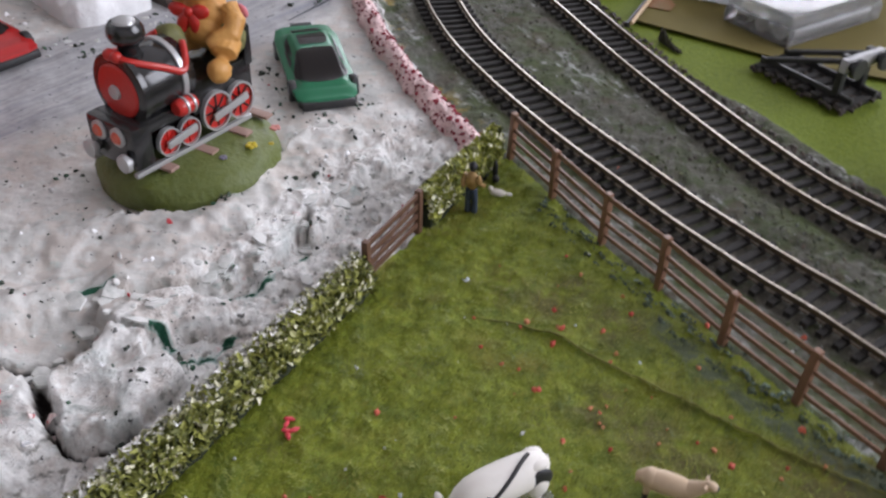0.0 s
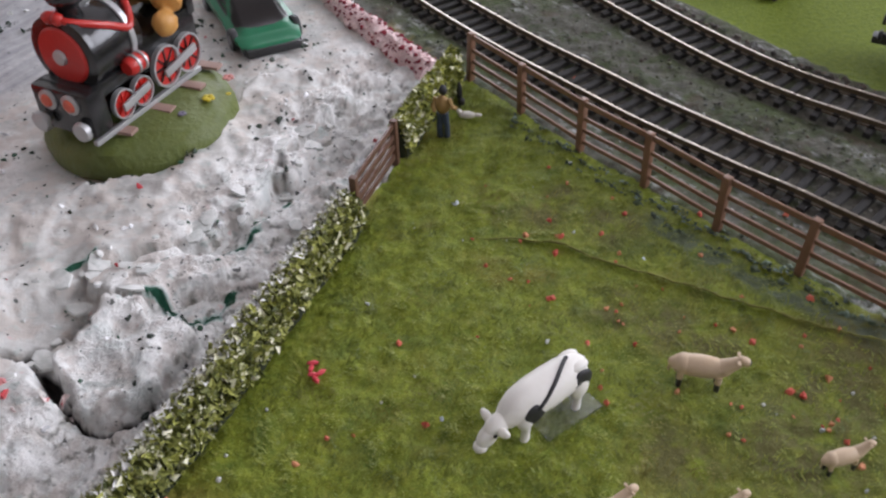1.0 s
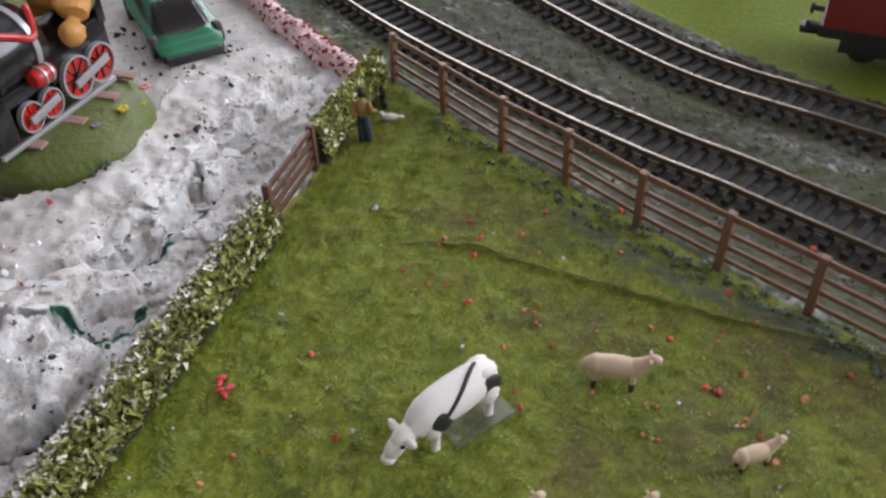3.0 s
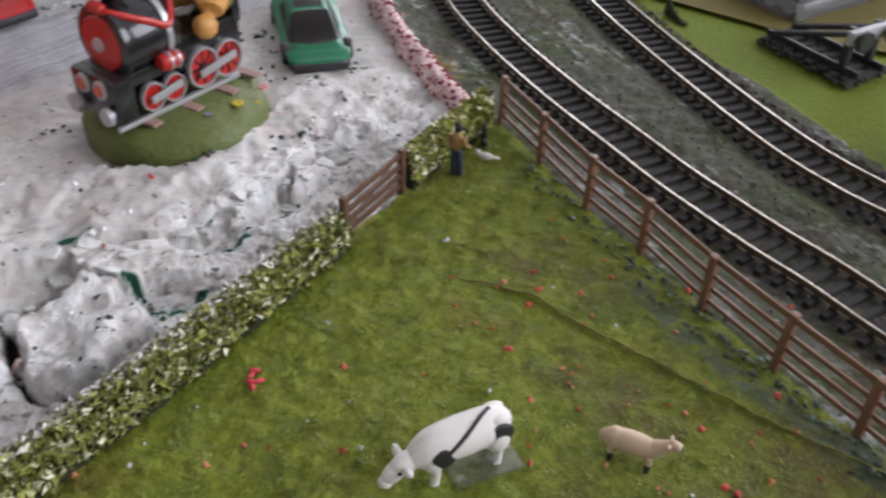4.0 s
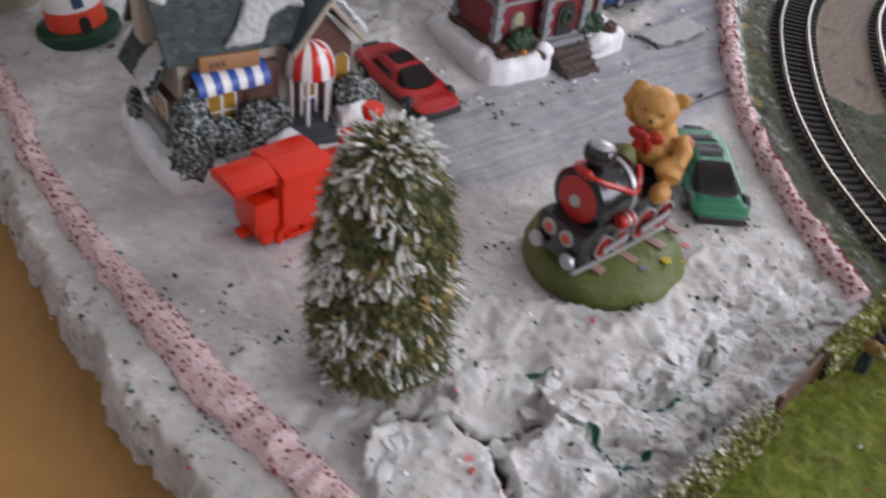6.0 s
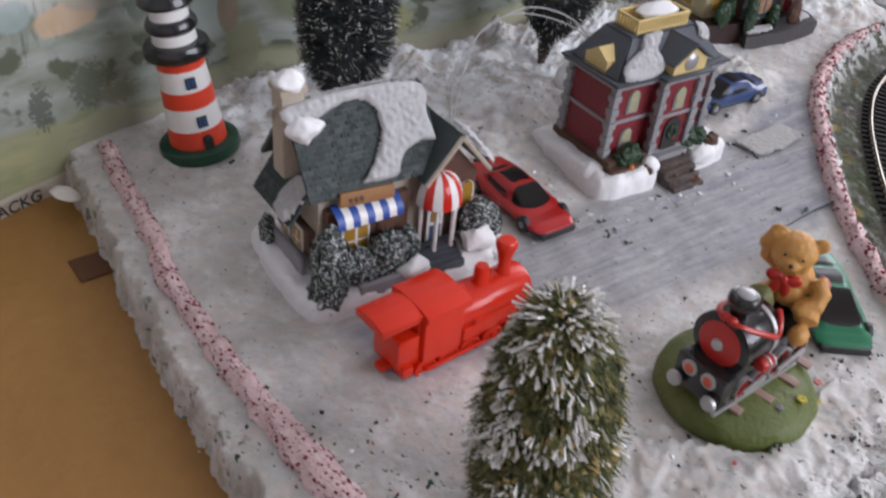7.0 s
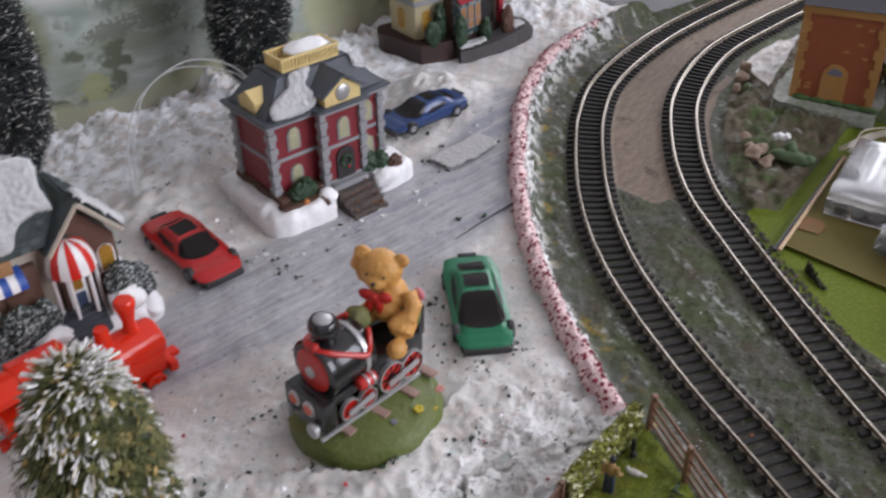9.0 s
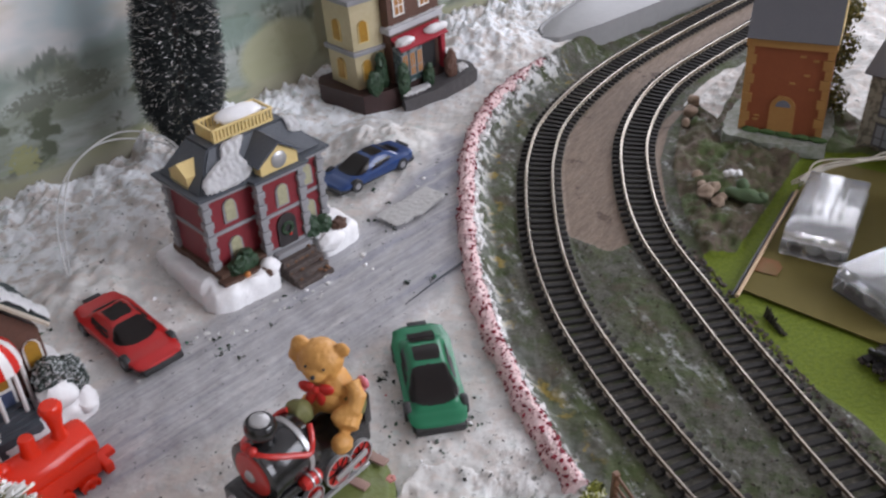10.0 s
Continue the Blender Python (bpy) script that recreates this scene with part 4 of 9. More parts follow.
def gate():
    a, b = Vector((*GATE[0], 0)), Vector((*GATE[1], 0))
    d = b - a
    L = d.length
    root = thing("field_gate", "brown plastic five-bar gate closed across the hedge gap", "gate", yaw(a.x, a.y, 0, math.degrees(math.atan2(d.y, d.x))))
    for x, h in ((0.0, 0.0165), (L, 0.0165)):
        bm = bmesh.new()
        box(bm, 0.0022, 0.0022, h + 0.001, pose(0, 0, -0.001), 0.0003)
        part("gate_post", bm, GATEBROWN, root).location = (x, 0, 0)
    for z in (0.0026, 0.0062, 0.0098, 0.0138):
        bm = bmesh.new()
        box(bm, L - 0.001, 0.0009, 0.0020, pose(0, 0, 0), 0.0002)
        part("bar", bm, GATEBROWN, root).location = (L / 2, 0, z)
    bm = bmesh.new()
    tube(bm, [(0.001, 0.0008, 0.003), (L - 0.001, 0.0008, 0.0145)], 0.0006)
    part("brace", bm, GATEBROWN, root)
    return root


gate()


def grass():
    """Static grass: short upright fibres over the whole field."""
    rng = np.random.default_rng(4)
    n = 150000
    x, y = rng.uniform(-0.09, 0.20, n), rng.uniform(0.075, 0.31, n)
    ok = signed(FIELD, x, y) > 0.001
    x, y = x[ok], y[ok]
    z, cover = heights(x, y)
    ok = rng.random(len(x)) > 0.8 * np.clip(cover["blue_strip"], 0, 1) + 0.72 * cover["worn"]
    x, y, z = x[ok], y[ok], z[ok]
    k = len(x)
    tuft = fbm(x, y, 190, 3.0, 2)
    h = rng.uniform(0.0005, 0.0013, k) * (0.8 + 0.9 * np.clip(tuft, -0.5, 0.8))
    # neighbouring fibres lean the same way, their flat sides upwards
    a = 5.0 * fbm(x, y, 120, 6.0, 2) + rng.normal(0, 0.7, k)
    lean, w = rng.uniform(0.0008, 0.0021, k), rng.uniform(0.00010, 0.00024, k)
    px, py = -w * np.sin(a), w * np.cos(a)
    v = np.stack([np.stack([x - px, y - py, z - 0.0001], -1), np.stack([x + px, y + py, z - 0.0001], -1), np.stack([x + lean * np.cos(a), y + lean * np.sin(a), z + h], -1)], 1).reshape(-1, 3)
    me = bpy.data.meshes.new("grass")
    me.from_pydata(v.tolist(), [], np.arange(3 * k).reshape(-1, 3).tolist())
    m = bpy.data.materials.new("static_grass_fibre")
    m.use_nodes = True
    nd, ln, b = nodes_of(m)
    b.inputs["Roughness"].default_value = 0.55
    g, r, co = nd.new("ShaderNodeNewGeometry"), nd.new("ShaderNodeValToRGB"), nd.new("ShaderNodeTexCoord")
    e = r.color_ramp.elements
    e[0].color, e[1].color = (0.135, 0.172, 0.013, 1), (0.30, 0.315, 0.040, 1)
    e.new(0.55).color = (0.195, 0.234, 0.019, 1)
    ln.new(g.outputs["Random Per Island"], r.inputs["Fac"])
    n1, n2, x1, x2 = nd.new("ShaderNodeTexNoise"), nd.new("ShaderNodeTexNoise"), nd.new("ShaderNodeMix"), nd.new("ShaderNodeMix")
    n1.inputs["Scale"].default_value, n2.inputs["Scale"].default_value = 26, 75
    for t in (n1, n2):
        ln.new(co.outputs["Object"], t.inputs["Vector"])
    for xm, t, c, lo, hi, to in ((x1, n1, (0.19, 0.13, 0.04), 0.54, 0.68, 0.6), (x2, n2, (0.075, 0.11, 0.022), 0.50, 0.70, 0.7)):
        xm.data_type = "RGBA"
        mr = nd.new("ShaderNodeMapRange")
        mr.inputs["From Min"].default_value, mr.inputs["From Max"].default_value, mr.inputs["To Max"].default_value = lo, hi, to
        ln.new(t.outputs["Fac"], mr.inputs["Value"])
        ln.new(mr.outputs["Result"], xm.inputs["Factor"])
        xm.inputs["B"].default_value = (*c, 1)
    ln.new(r.outputs["Color"], x1.inputs["A"])
    ln.new(x1.outputs["Result"], x2.inputs["A"])
    ln.new(x2.outputs["Result"], b.inputs["Base Color"])
    me.materials.append(m)
    return tagged(new("static_grass", me), "short olive green static grass fibres on the field", "grass", kind="stuff")


grass()


def scatter(name, label, category, colours, spots, sizes, seed, flat=0.4):
    """Crumbs of flock lying about, as one body of stuff."""
    rng = random.Random(seed)
    bm = bmesh.new()
    for (x, y) in spots:
        s = rng.choice(sizes) * rng.uniform(0.7, 1.3)
        z = ground_cache(x, y)
        k = len(bm.verts)
        ball(bm, s, pose(x, y, z + s * flat * 0.3, rng.uniform(0, 90), rng.uniform(0, 90), rng.uniform(0, 360)) @ Matrix.Diagonal((1, rng.uniform(0.5, 1.0), flat, 1)), 1)
        bm.verts.ensure_lookup_table()
        for v in bm.verts[k:]:
            v.co += s * 0.6 * noise.noise_vector(v.co * 1100)
    m = leafy_material(name + "_flock", *colours)
    return solid(name, bm, m, label, category, kind="stuff", smooth=False)


def ground_cache(x, y):
    i, j = int(np.clip(np.searchsorted(GX, x), 0, len(GX) - 1)), int(np.clip(np.searchsorted(GY, y), 0, len(GY) - 1))
    return float(gz[i, j])


def spots_in(poly, n, seed, gap=None):
    rng = np.random.default_rng(seed)
    xs, ys = [p[0] for p in poly], [p[1] for p in poly]
    out = []
    while len(out) < n:
        x, y = rng.uniform(min(xs), max(xs), 400), rng.uniform(min(ys), max(ys), 400)
        out += [(a, b) for a, b, c in zip(x, y, signed(poly, x, y)) if c > 0.002]
    return out[:n]


def clustered(poly, groups, each, seed):
    rng = random.Random(seed)
    out = []
    for x, y in spots_in(poly, groups, seed):
        out += [(x + rng.gauss(0, 0.0028), y + rng.gauss(0, 0.0028)) for _ in range(rng.randint(3, each))]
    return out


SNOWLOW = [(-0.3, 0.2), (-0.24, 0.152), (-0.17, 0.105), (-0.0996, 0.1015), (-0.0598, 0.153), (-0.0199, 0.218), (0.005, 0.2722), (-0.0201, 0.3308), (-0.0597, 0.4095), (-0.0995, 0.3589), (-0.16, 0.26), (-0.22, 0.2)]
VERGE = [(-0.29, 0.29), (-0.20, 0.33), (-0.14, 0.39), (-0.10, 0.44), (-0.08, 0.52), (-0.12, 0.58), (-0.20, 0.45), (-0.30, 0.36), (-0.40, 0.32)]
scatter("dark_crumbs", "dark green and black flock crumbs scattered on the snow", "flock", ((0.012, 0.016, 0.012), (0.05, 0.07, 0.05), (0.03, 0.09, 0.05), 0.25), spots_in(SNOWLOW, 260, 3) + clustered(SNOWLOW, 30, 10, 41) + clustered(VERGE, 26, 9, 42) + [(x + dx, y + dy) for x, y in ((-0.178, 0.362), (-0.160, 0.360), (-0.150, 0.357), (-0.117, 0.327), (-0.080, 0.353), (-0.069, 0.337), (-0.061, 0.337), (-0.042, 0.310), (-0.048, 0.314), (-0.031, 0.297), (-0.167, 0.367), (-0.177, 0.374), (-0.161, 0.356), (-0.157, 0.363), (-0.143, 0.383), (-0.140, 0.397), (-0.134, 0.404), (-0.072, 0.432), (-0.091, 0.412), (-0.084, 0.429), (-0.118, 0.484), (-0.078, 0.519), (-0.104, 0.507)) for dx, dy in ((0, 0), (0.0016, 0.0007), (-0.0012, 0.0011), (0.0006, -0.0018), (0.0024, 0.0020))], (0.0003, 0.0004, 0.0006, 0.0009, 0.0013), 5)
scatter("red_crumbs", "red and pink flock crumbs fallen on the snow", "flock", ((0.35, 0.02, 0.03), (0.55, 0.06, 0.07), (0.6, 0.2, 0.2), 0.3), spots_in(SNOWLOW, 26, 8) + [(-0.0888, 0.1496), (-0.0868, 0.1527), (-0.0908, 0.1546), (-0.0987, 0.1523), (-0.0184, 0.2199), (-0.0189, 0.2195), (-0.0139, 0.2337), (-0.1276, 0.1311), (-0.1214, 0.1198)], (0.0006, 0.0009, 0.0014), 6)
scatter("snow_lumps", "small white plaster snow lumps about the village", "snow", ((0.55, 0.55, 0.56), (0.84, 0.84, 0.84), (0.86, 0.86, 0.86), 0.3), spots_in(SNOWLOW, 160, 12) + spots_in(VERGE, 60, 13), (0.0005, 0.0008, 0.0012), 7)
FLOWERS = [(0.0504, 0.2265), (0.0626, 0.2179), (0.0433, 0.2204), (0.0354, 0.2043), (0.081, 0.1885), (0.0587, 0.1919), (0.0669, 0.1761), (0.0528, 0.1698), (0.0873, 0.1707), (0.0305, 0.1744), (0.0154, 0.1642), (0.0463, 0.2363), (0.0955, 0.1517), (0.1068, 0.1559), (-0.0047, 0.1638), (0.0003, 0.1371), (0.0114, 0.1131), (-0.0298, 0.1288), (0.0646, 0.2099), (0.0556, 0.2008), (0.1224, 0.1365), (0.0719, 0.1257), (0.0252, 0.2287), (0.0183, 0.2038), (0.0859, 0.2056), (0.1062, 0.201), (0.1212, 0.2213), (0.1434, 0.1963), (0.1509, 0.2311), (0.071, 0.3138), (0.043, 0.201), (0.044, 0.2005)]
scatter("red_flowers", "tiny red and orange flower crumbs in the grass", "flowers", ((0.45, 0.04, 0.03), (0.60, 0.14, 0.08), (0.55, 0.22, 0.10), 0.3), FLOWERS + spots_in(FIELD, 60, 21) + spots_in([(0.03, 0.225), (0.02, 0.19), (0.04, 0.14), (0.10, 0.10), (0.125, 0.13), (0.075, 0.195)], 42, 23), (0.0005, 0.0008, 0.0012), 9, 0.9)
scatter("pale_crumbs", "white and grey crumbs lying in the grass", "stones", ((0.4, 0.42, 0.42), (0.75, 0.75, 0.72), (0.55, 0.6, 0.65), 0.3), [(0.0147, 0.2201), (0.014, 0.2207), (0.0154, 0.2204), (-0.0123, 0.1796), (-0.0128, 0.1801), (0.0148, 0.185), (0.0819, 0.1318), (0.0798, 0.1347), (0.0902, 0.1259), (0.1021, 0.136)] + spots_in(FIELD, 80, 22), (0.0003, 0.0005, 0.0008), 10, 0.8)
scatter("pink_petals", "crumpled pink and red petals lying in the snow cracks", "petals", ((0.55, 0.10, 0.10), (0.72, 0.34, 0.33), (0.80, 0.66, 0.64), 0.3), [(-0.0888, 0.1496), (-0.0868, 0.1532), (-0.0913, 0.1551), (-0.0987, 0.1523), (-0.0957, 0.1479), (-0.0853, 0.1502), (-0.1007, 0.1557), (-0.0174, 0.2185), (-0.0189, 0.2199), (-0.1199, 0.1213)], (0.0013, 0.0017, 0.0022), 77, 0.35)
bm = bmesh.new()
for dx, dy, a in ((0, 0, 0), (0.0018, 0.0006, 40), (-0.0006, 0.0022, 80), (0.0006, -0.0016, 120), (-0.0002, 0.0040, 10)):
    egg(bm, 0.0017, 0.0007, 0.0008, pose(-0.0262 + dx, 0.1545 + dy, 0.0012, 20, 10, a), 1)
solid("fallen_flower", bm, mat("flower_red", (0.62, 0.05, 0.07), 0.6), "crumpled red flower flock lying in the grass", "flower")


ROAD_SIDE = [(-0.205, 0.335), (-0.178, 0.362), (-0.150, 0.385), (-0.118, 0.425), (-0.108, 0.455)]


def flakes():
    """Broken plaster flakes lying tilted along the rim above the hedge, thin and ragged."""
    rng = random.Random(57)
    bm = bmesh.new()
    rim = evenly(smoothline([(-0.126, 0.150), (-0.104, 0.160), (-0.093, 0.186), (-0.070, 0.204), (-0.046, 0.222), (-0.036, 0.246), (-0.016, 0.268)], 6), 0.0016)
    verge = spots_in(VERGE, 70, 61) + [(p[0] + rng.gauss(0, 0.004), p[1] + rng.gauss(0, 0.004)) for p, _ in evenly(smoothline(ROAD_SIDE, 4), 0.003)]
    for _ in range(95):
        p, d = rng.choice(rim)
        o = rng.gauss(0.0, 0.0055)
        x, y = p[0] + d[1] * o, p[1] - d[0] * o
        if away(HEDGE + GATE + HEDGE_FAR, x, y) < 0.0075:
            continue
        size, th = rng.choice((0.0014, 0.0020, 0.0028, 0.0042)) * rng.uniform(0.8, 1.2), rng.uniform(0.0006, 0.0013)
        n = rng.randint(6, 9)
        pts = [(size * rng.uniform(0.6, 1.15) * math.cos(6.2832 * k / n), size * rng.uniform(0.45, 0.9) * math.sin(6.2832 * k / n)) for k in range(n)]
        prism(bm, pts, th, pose(x, y, ground_cache(x, y) - 0.0004, rng.gauss(0, 11), rng.gauss(0, 11), rng.uniform(0, 360)), th * 0.25)
    for _ in range(80):
        x, y = rng.choice(verge)
        x, y = x + rng.gauss(0, 0.0035), y + rng.gauss(0, 0.0035)
        size, th = rng.choice((0.0006, 0.0009, 0.0013, 0.0018)) * rng.uniform(0.8, 1.2), rng.uniform(0.0004, 0.0008)
        pts = [(size * rng.uniform(0.6, 1.15) * math.cos(6.2832 * k / 6), size * rng.uniform(0.45, 0.9) * math.sin(6.2832 * k / 6)) for k in range(6)]
        prism(bm, pts, th, pose(x, y, ground_cache(x, y) - 0.0002, rng.gauss(0, 16), rng.gauss(0, 16), rng.uniform(0, 360)), 0)
    return solid("plaster_flakes", bm, FLAKEWHITE, "broken white plaster flakes lying along the snow rim", "plaster", kind="stuff")


FLAKEWHITE = mat("flake_plaster", (0.78, 0.77, 0.75), 0.8, second=(0.42, 0.45, 0.42), grain=500, stain=130, amount=0.8, bump=0.6)
flakes()


def scrub():
    """Low dark scatter along the foot of the fence."""
    rng = random.Random(31)
    bm = bmesh.new()
    for p, d in evenly(FENCE[1:], 0.0009):
        o = rng.gauss(-0.004, 0.003)
        x, y = p[0] - d[1] * o, p[1] + d[0] * o
        s = rng.uniform(0.0006, 0.0016)
        clump(rng, bm, Vector((x, y, ground_cache(x, y) + s * 0.3)), s, Vector((0, 0, 1)))
        clump(rng, bm, Vector((x + 0.001, y - 0.001, ground_cache(x, y) + s * 0.3)), s * 0.7, Vector((0, 0, 1)))
    m = leafy_material("fence_scrub", (0.02, 0.035, 0.018), (0.07, 0.10, 0.05), (0.12, 0.17, 0.12), 0.2)
    return solid("scrub", bm, m, "dark teal scatter along the fence foot", "scrub", kind="stuff", smooth=False)


scrub()


# ---- railway tracks ----
def track(line, label):
    root = thing("railway_track", label, "railway track", group="railway tracks")
    bm = bmesh.new()
    box(bm, 0.0026, 0.0285, 0.0024, pose(0, 0, 0), 0.0003)
    for s in (-1, 1):
        for k in (-1, 1):
            box(bm, 0.0022, 0.0012, 0.0010, pose(0, s * 0.0085 + k * 0.0014, 0.0023))
    sleeper = mesh_of(bm, "sleeper", SLEEPER)
    smooth = smoothline(line, 8)
    for p, d in evenly(smooth, 0.0065):
        ob = new("sleeper", sleeper)
        ob.parent = root
        ob.matrix_world = yaw(p[0], p[1], 0.0008 - LOW, math.degrees(math.atan2(d[1], d[0])))
    pts = evenly(smooth, 0.003)
    prof = ((-0.0011, 0.0), (0.0011, 0.0), (0.0011, 0.0004), (0.00035, 0.0007), (0.00035, 0.0018), (0.0006, 0.0021), (0.0006, 0.0027), (0.0004, 0.0029), (-0.0004, 0.0029), (-0.0006, 0.0027), (-0.0006, 0.0021), (-0.00035, 0.0018), (-0.00035, 0.0007), (-0.0011, 0.0004))
    for s in (-1, 1):
        bm = bmesh.new()
        rings = []
        for p, d in pts:
            rings.append([bm.verts.new((p[0] - d[1] * (s * 0.0086 + o), p[1] + d[0] * (s * 0.0086 + o), 0.0030 - LOW + z)) for o, z in prof])
        for a, b in zip(rings, rings[1:]):
            for k in range(len(prof)):
                bm.faces.new((a[k], a[(k + 1) % len(prof)], b[(k + 1) % len(prof)], b[k]))
        bm.faces.new(rings[0])
        bm.faces.new(rings[-1])
        rail = part("rail", bm, [TARNISH, STEEL], root, "worn nickel steel rail with brown tarnish")
        for f in rail.data.polygons:
            f.material_index = 1 if f.normal.z > 0.4 else 0
    return root


track(TRACK_1, "curved model railway track with black sleepers beside the fence")
track(TRACK_2, "curved model railway track with black sleepers beside the garden")


def turf():
    """Flock, grit and leaf litter between and beside the tracks."""
    rng = random.Random(9)
    t1, t2 = evenly(smoothline(TRACK_1, 6), 0.002), evenly(smoothline(TRACK_2, 6), 0.002)
    a2 = np.array([p for p, _ in t2])
    bms = {k: bmesh.new() for k in ("green", "grey", "brown")}

    def drop(kind, x, y, s):
        if -0.1 < x < 0.26 and 0.1 < y < 0.50:
            clump(rng, bms[kind], Vector((x, y, ground_cache(x, y) + s * 0.25)), s, Vector((0, 0, 1)))

    for _ in range(2200):
        p, d = t1[rng.randrange(len(t1))]
        q = a2[np.argmin(np.hypot(a2[:, 0] - p[0], a2[:, 1] - p[1]))]
        if p[1] > 0.53:
            continue
        w = float(np.hypot(*(q - p)))
        u = rng.uniform(0.0160, max(0.0165, w - 0.0155)) / w
        x, y = p + (q - p) * u
        drop(rng.choice(("green",) * 6 + ("grey",) + ("brown",) * 2), x, y, rng.uniform(0.0005, 0.0013))
    for _ in range(1500):
        p, d = t2[rng.randrange(len(t2))]
        o = -rng.uniform(0.0150, 0.0205)
        drop("brown", p[0] - d[1] * o, p[1] + d[0] * o, rng.uniform(0.0008, 0.0021))
    for _ in range(900):
        p, d = t1[rng.randrange(len(t1))]
        o = rng.uniform(0.0150, 0.026)
        drop(rng.choice(("green", "grey")), p[0] - d[1] * o, p[1] + d[0] * o, rng.uniform(0.0005, 0.0012))
    for _ in range(700):
        p, d = rng.choice(t1 if rng.random() < 0.5 else t2)
        o = rng.uniform(-0.013, 0.013)
        drop("brown" if rng.random() < 0.4 else "grey", p[0] - d[1] * o, p[1] + d[0] * o, rng.uniform(0.0004, 0.0009))
    for kind, colours, label in (("green", ((0.018, 0.026, 0.010), (0.060, 0.074, 0.028), (0.10, 0.11, 0.045), 0.15), "dark green turf flock between the tracks"), ("grey", ((0.06, 0.065, 0.055), (0.16, 0.165, 0.15), (0.34, 0.34, 0.32), 0.08), "grey grit scattered beside the tracks"), ("brown", ((0.016, 0.011, 0.008), (0.06, 0.042, 0.028), (0.12, 0.085, 0.06), 0.1), "dark brown litter along the track edge")):
        solid(kind + "_turf", bms[kind], leafy_material(kind + "_turf_flock", *colours), label, "flock", kind="stuff", smooth=False)


turf()
# torn seam of the upper grass mat
bm = bmesh.new()
seam = evenly(smoothline(RIDGE, 6), 0.0012)[3:]
rng = random.Random(4)
tube(bm, [(p[0] - d[1] * 0.0005 * noise.noise(Vector((k * 0.3, 0, 0))), p[1] + d[0] * 0.0005 * noise.noise(Vector((k * 0.3, 0, 0))), ground_cache(p[0], p[1]) + 0.0006 + 0.0003 * noise.noise(Vector((k * 0.2, 5, 0)))) for k, (p, d) in enumerate(seam)], [0.00032 * (0.5 + rng.random()) * min(1, k / 12) for k in range(len(seam))], 6)
solid("mat_seam", bm, mat("frayed_mat_edge", (0.22, 0.23, 0.045), 0.9, second=(0.12, 0.11, 0.03), grain=700, stain=250, amount=0.9, bump=0.8), "frayed lifted edge of the grass mat", "grass mat")
CHIPS = [(p[0] + d[1] * rng.uniform(0.002, 0.0075), p[1] - d[0] * rng.uniform(0.002, 0.0075)) for p, d in evenly(smoothline(BORDER_R[6:], 5), 0.0011)] + [(p[0] + d[1] * rng.uniform(0.003, 0.009), p[1] - d[0] * rng.uniform(0.003, 0.009)) for p, d in evenly(smoothline(BORDER_R[:8], 5), 0.0016)]
scatter("plaster_chips", "white plaster chips along the end of the pink border", "plaster", ((0.55, 0.54, 0.53), (0.82, 0.81, 0.80), (0.84, 0.82, 0.80), 0.3), CHIPS, (0.0006, 0.0010, 0.0018, 0.0026), 17, 0.5)

# ---- village toys ----
RED = mat("red_enamel", (0.62, 0.028, 0.018), 0.25, second=(0.52, 0.02, 0.014), grain=300, bump=0.05, coat=0.3)
ORANGERED = mat("orange_red_paint", (0.74, 0.06, 0.022), 0.35, second=(0.66, 0.045, 0.018), bump=0.05)
WHITEGLOSS = mat("white_gloss", (0.82, 0.81, 0.79), 0.35, second=(0.74, 0.73, 0.71), bump=0.05)
GREENGLOSS = mat("dark_green_gloss", (0.008, 0.055, 0.028), 0.3, bump=0.05)
BLUEGLASS = mat("blue_window_paint", (0.03, 0.09, 0.22), 0.3)
SILVER = mat("silver_paint", (0.46, 0.46, 0.46), 0.35, 0.5, second=(0.45, 0.45, 0.45), grain=700)
YELLOWWIN = mat("amber_window_paint", (0.42, 0.23, 0.03), 0.4, second=(0.22, 0.11, 0.02), grain=500, stain=200)
BROWNWALL = mat("brown_timber_paint", (0.13, 0.065, 0.045), 0.55, second=(0.055, 0.025, 0.018), grain=500)
BEIGE = mat("beige_plaster_paint", (0.48, 0.42, 0.34), 0.65, second=(0.34, 0.29, 0.23), grain=400, bump=0.5)
SNOWCAP = mat("moulded_snow", (0.85, 0.85, 0.85), 0.5, second=(0.72, 0.71, 0.72), grain=500, stain=120, bump=0.5)
BUSH = mat("dark_bush_paint", (0.014, 0.026, 0.020), 0.5, second=(0.52, 0.54, 0.54), grain=1300, stain=620, amount=0.85, sharp=True, cut=(1.04, 1.10), bump=0.9)
GREENBUSH = mat("green_bush_paint", (0.022, 0.055, 0.024), 0.5, second=(0.015, 0.035, 0.015), grain=500, stain=200, bump=0.9)


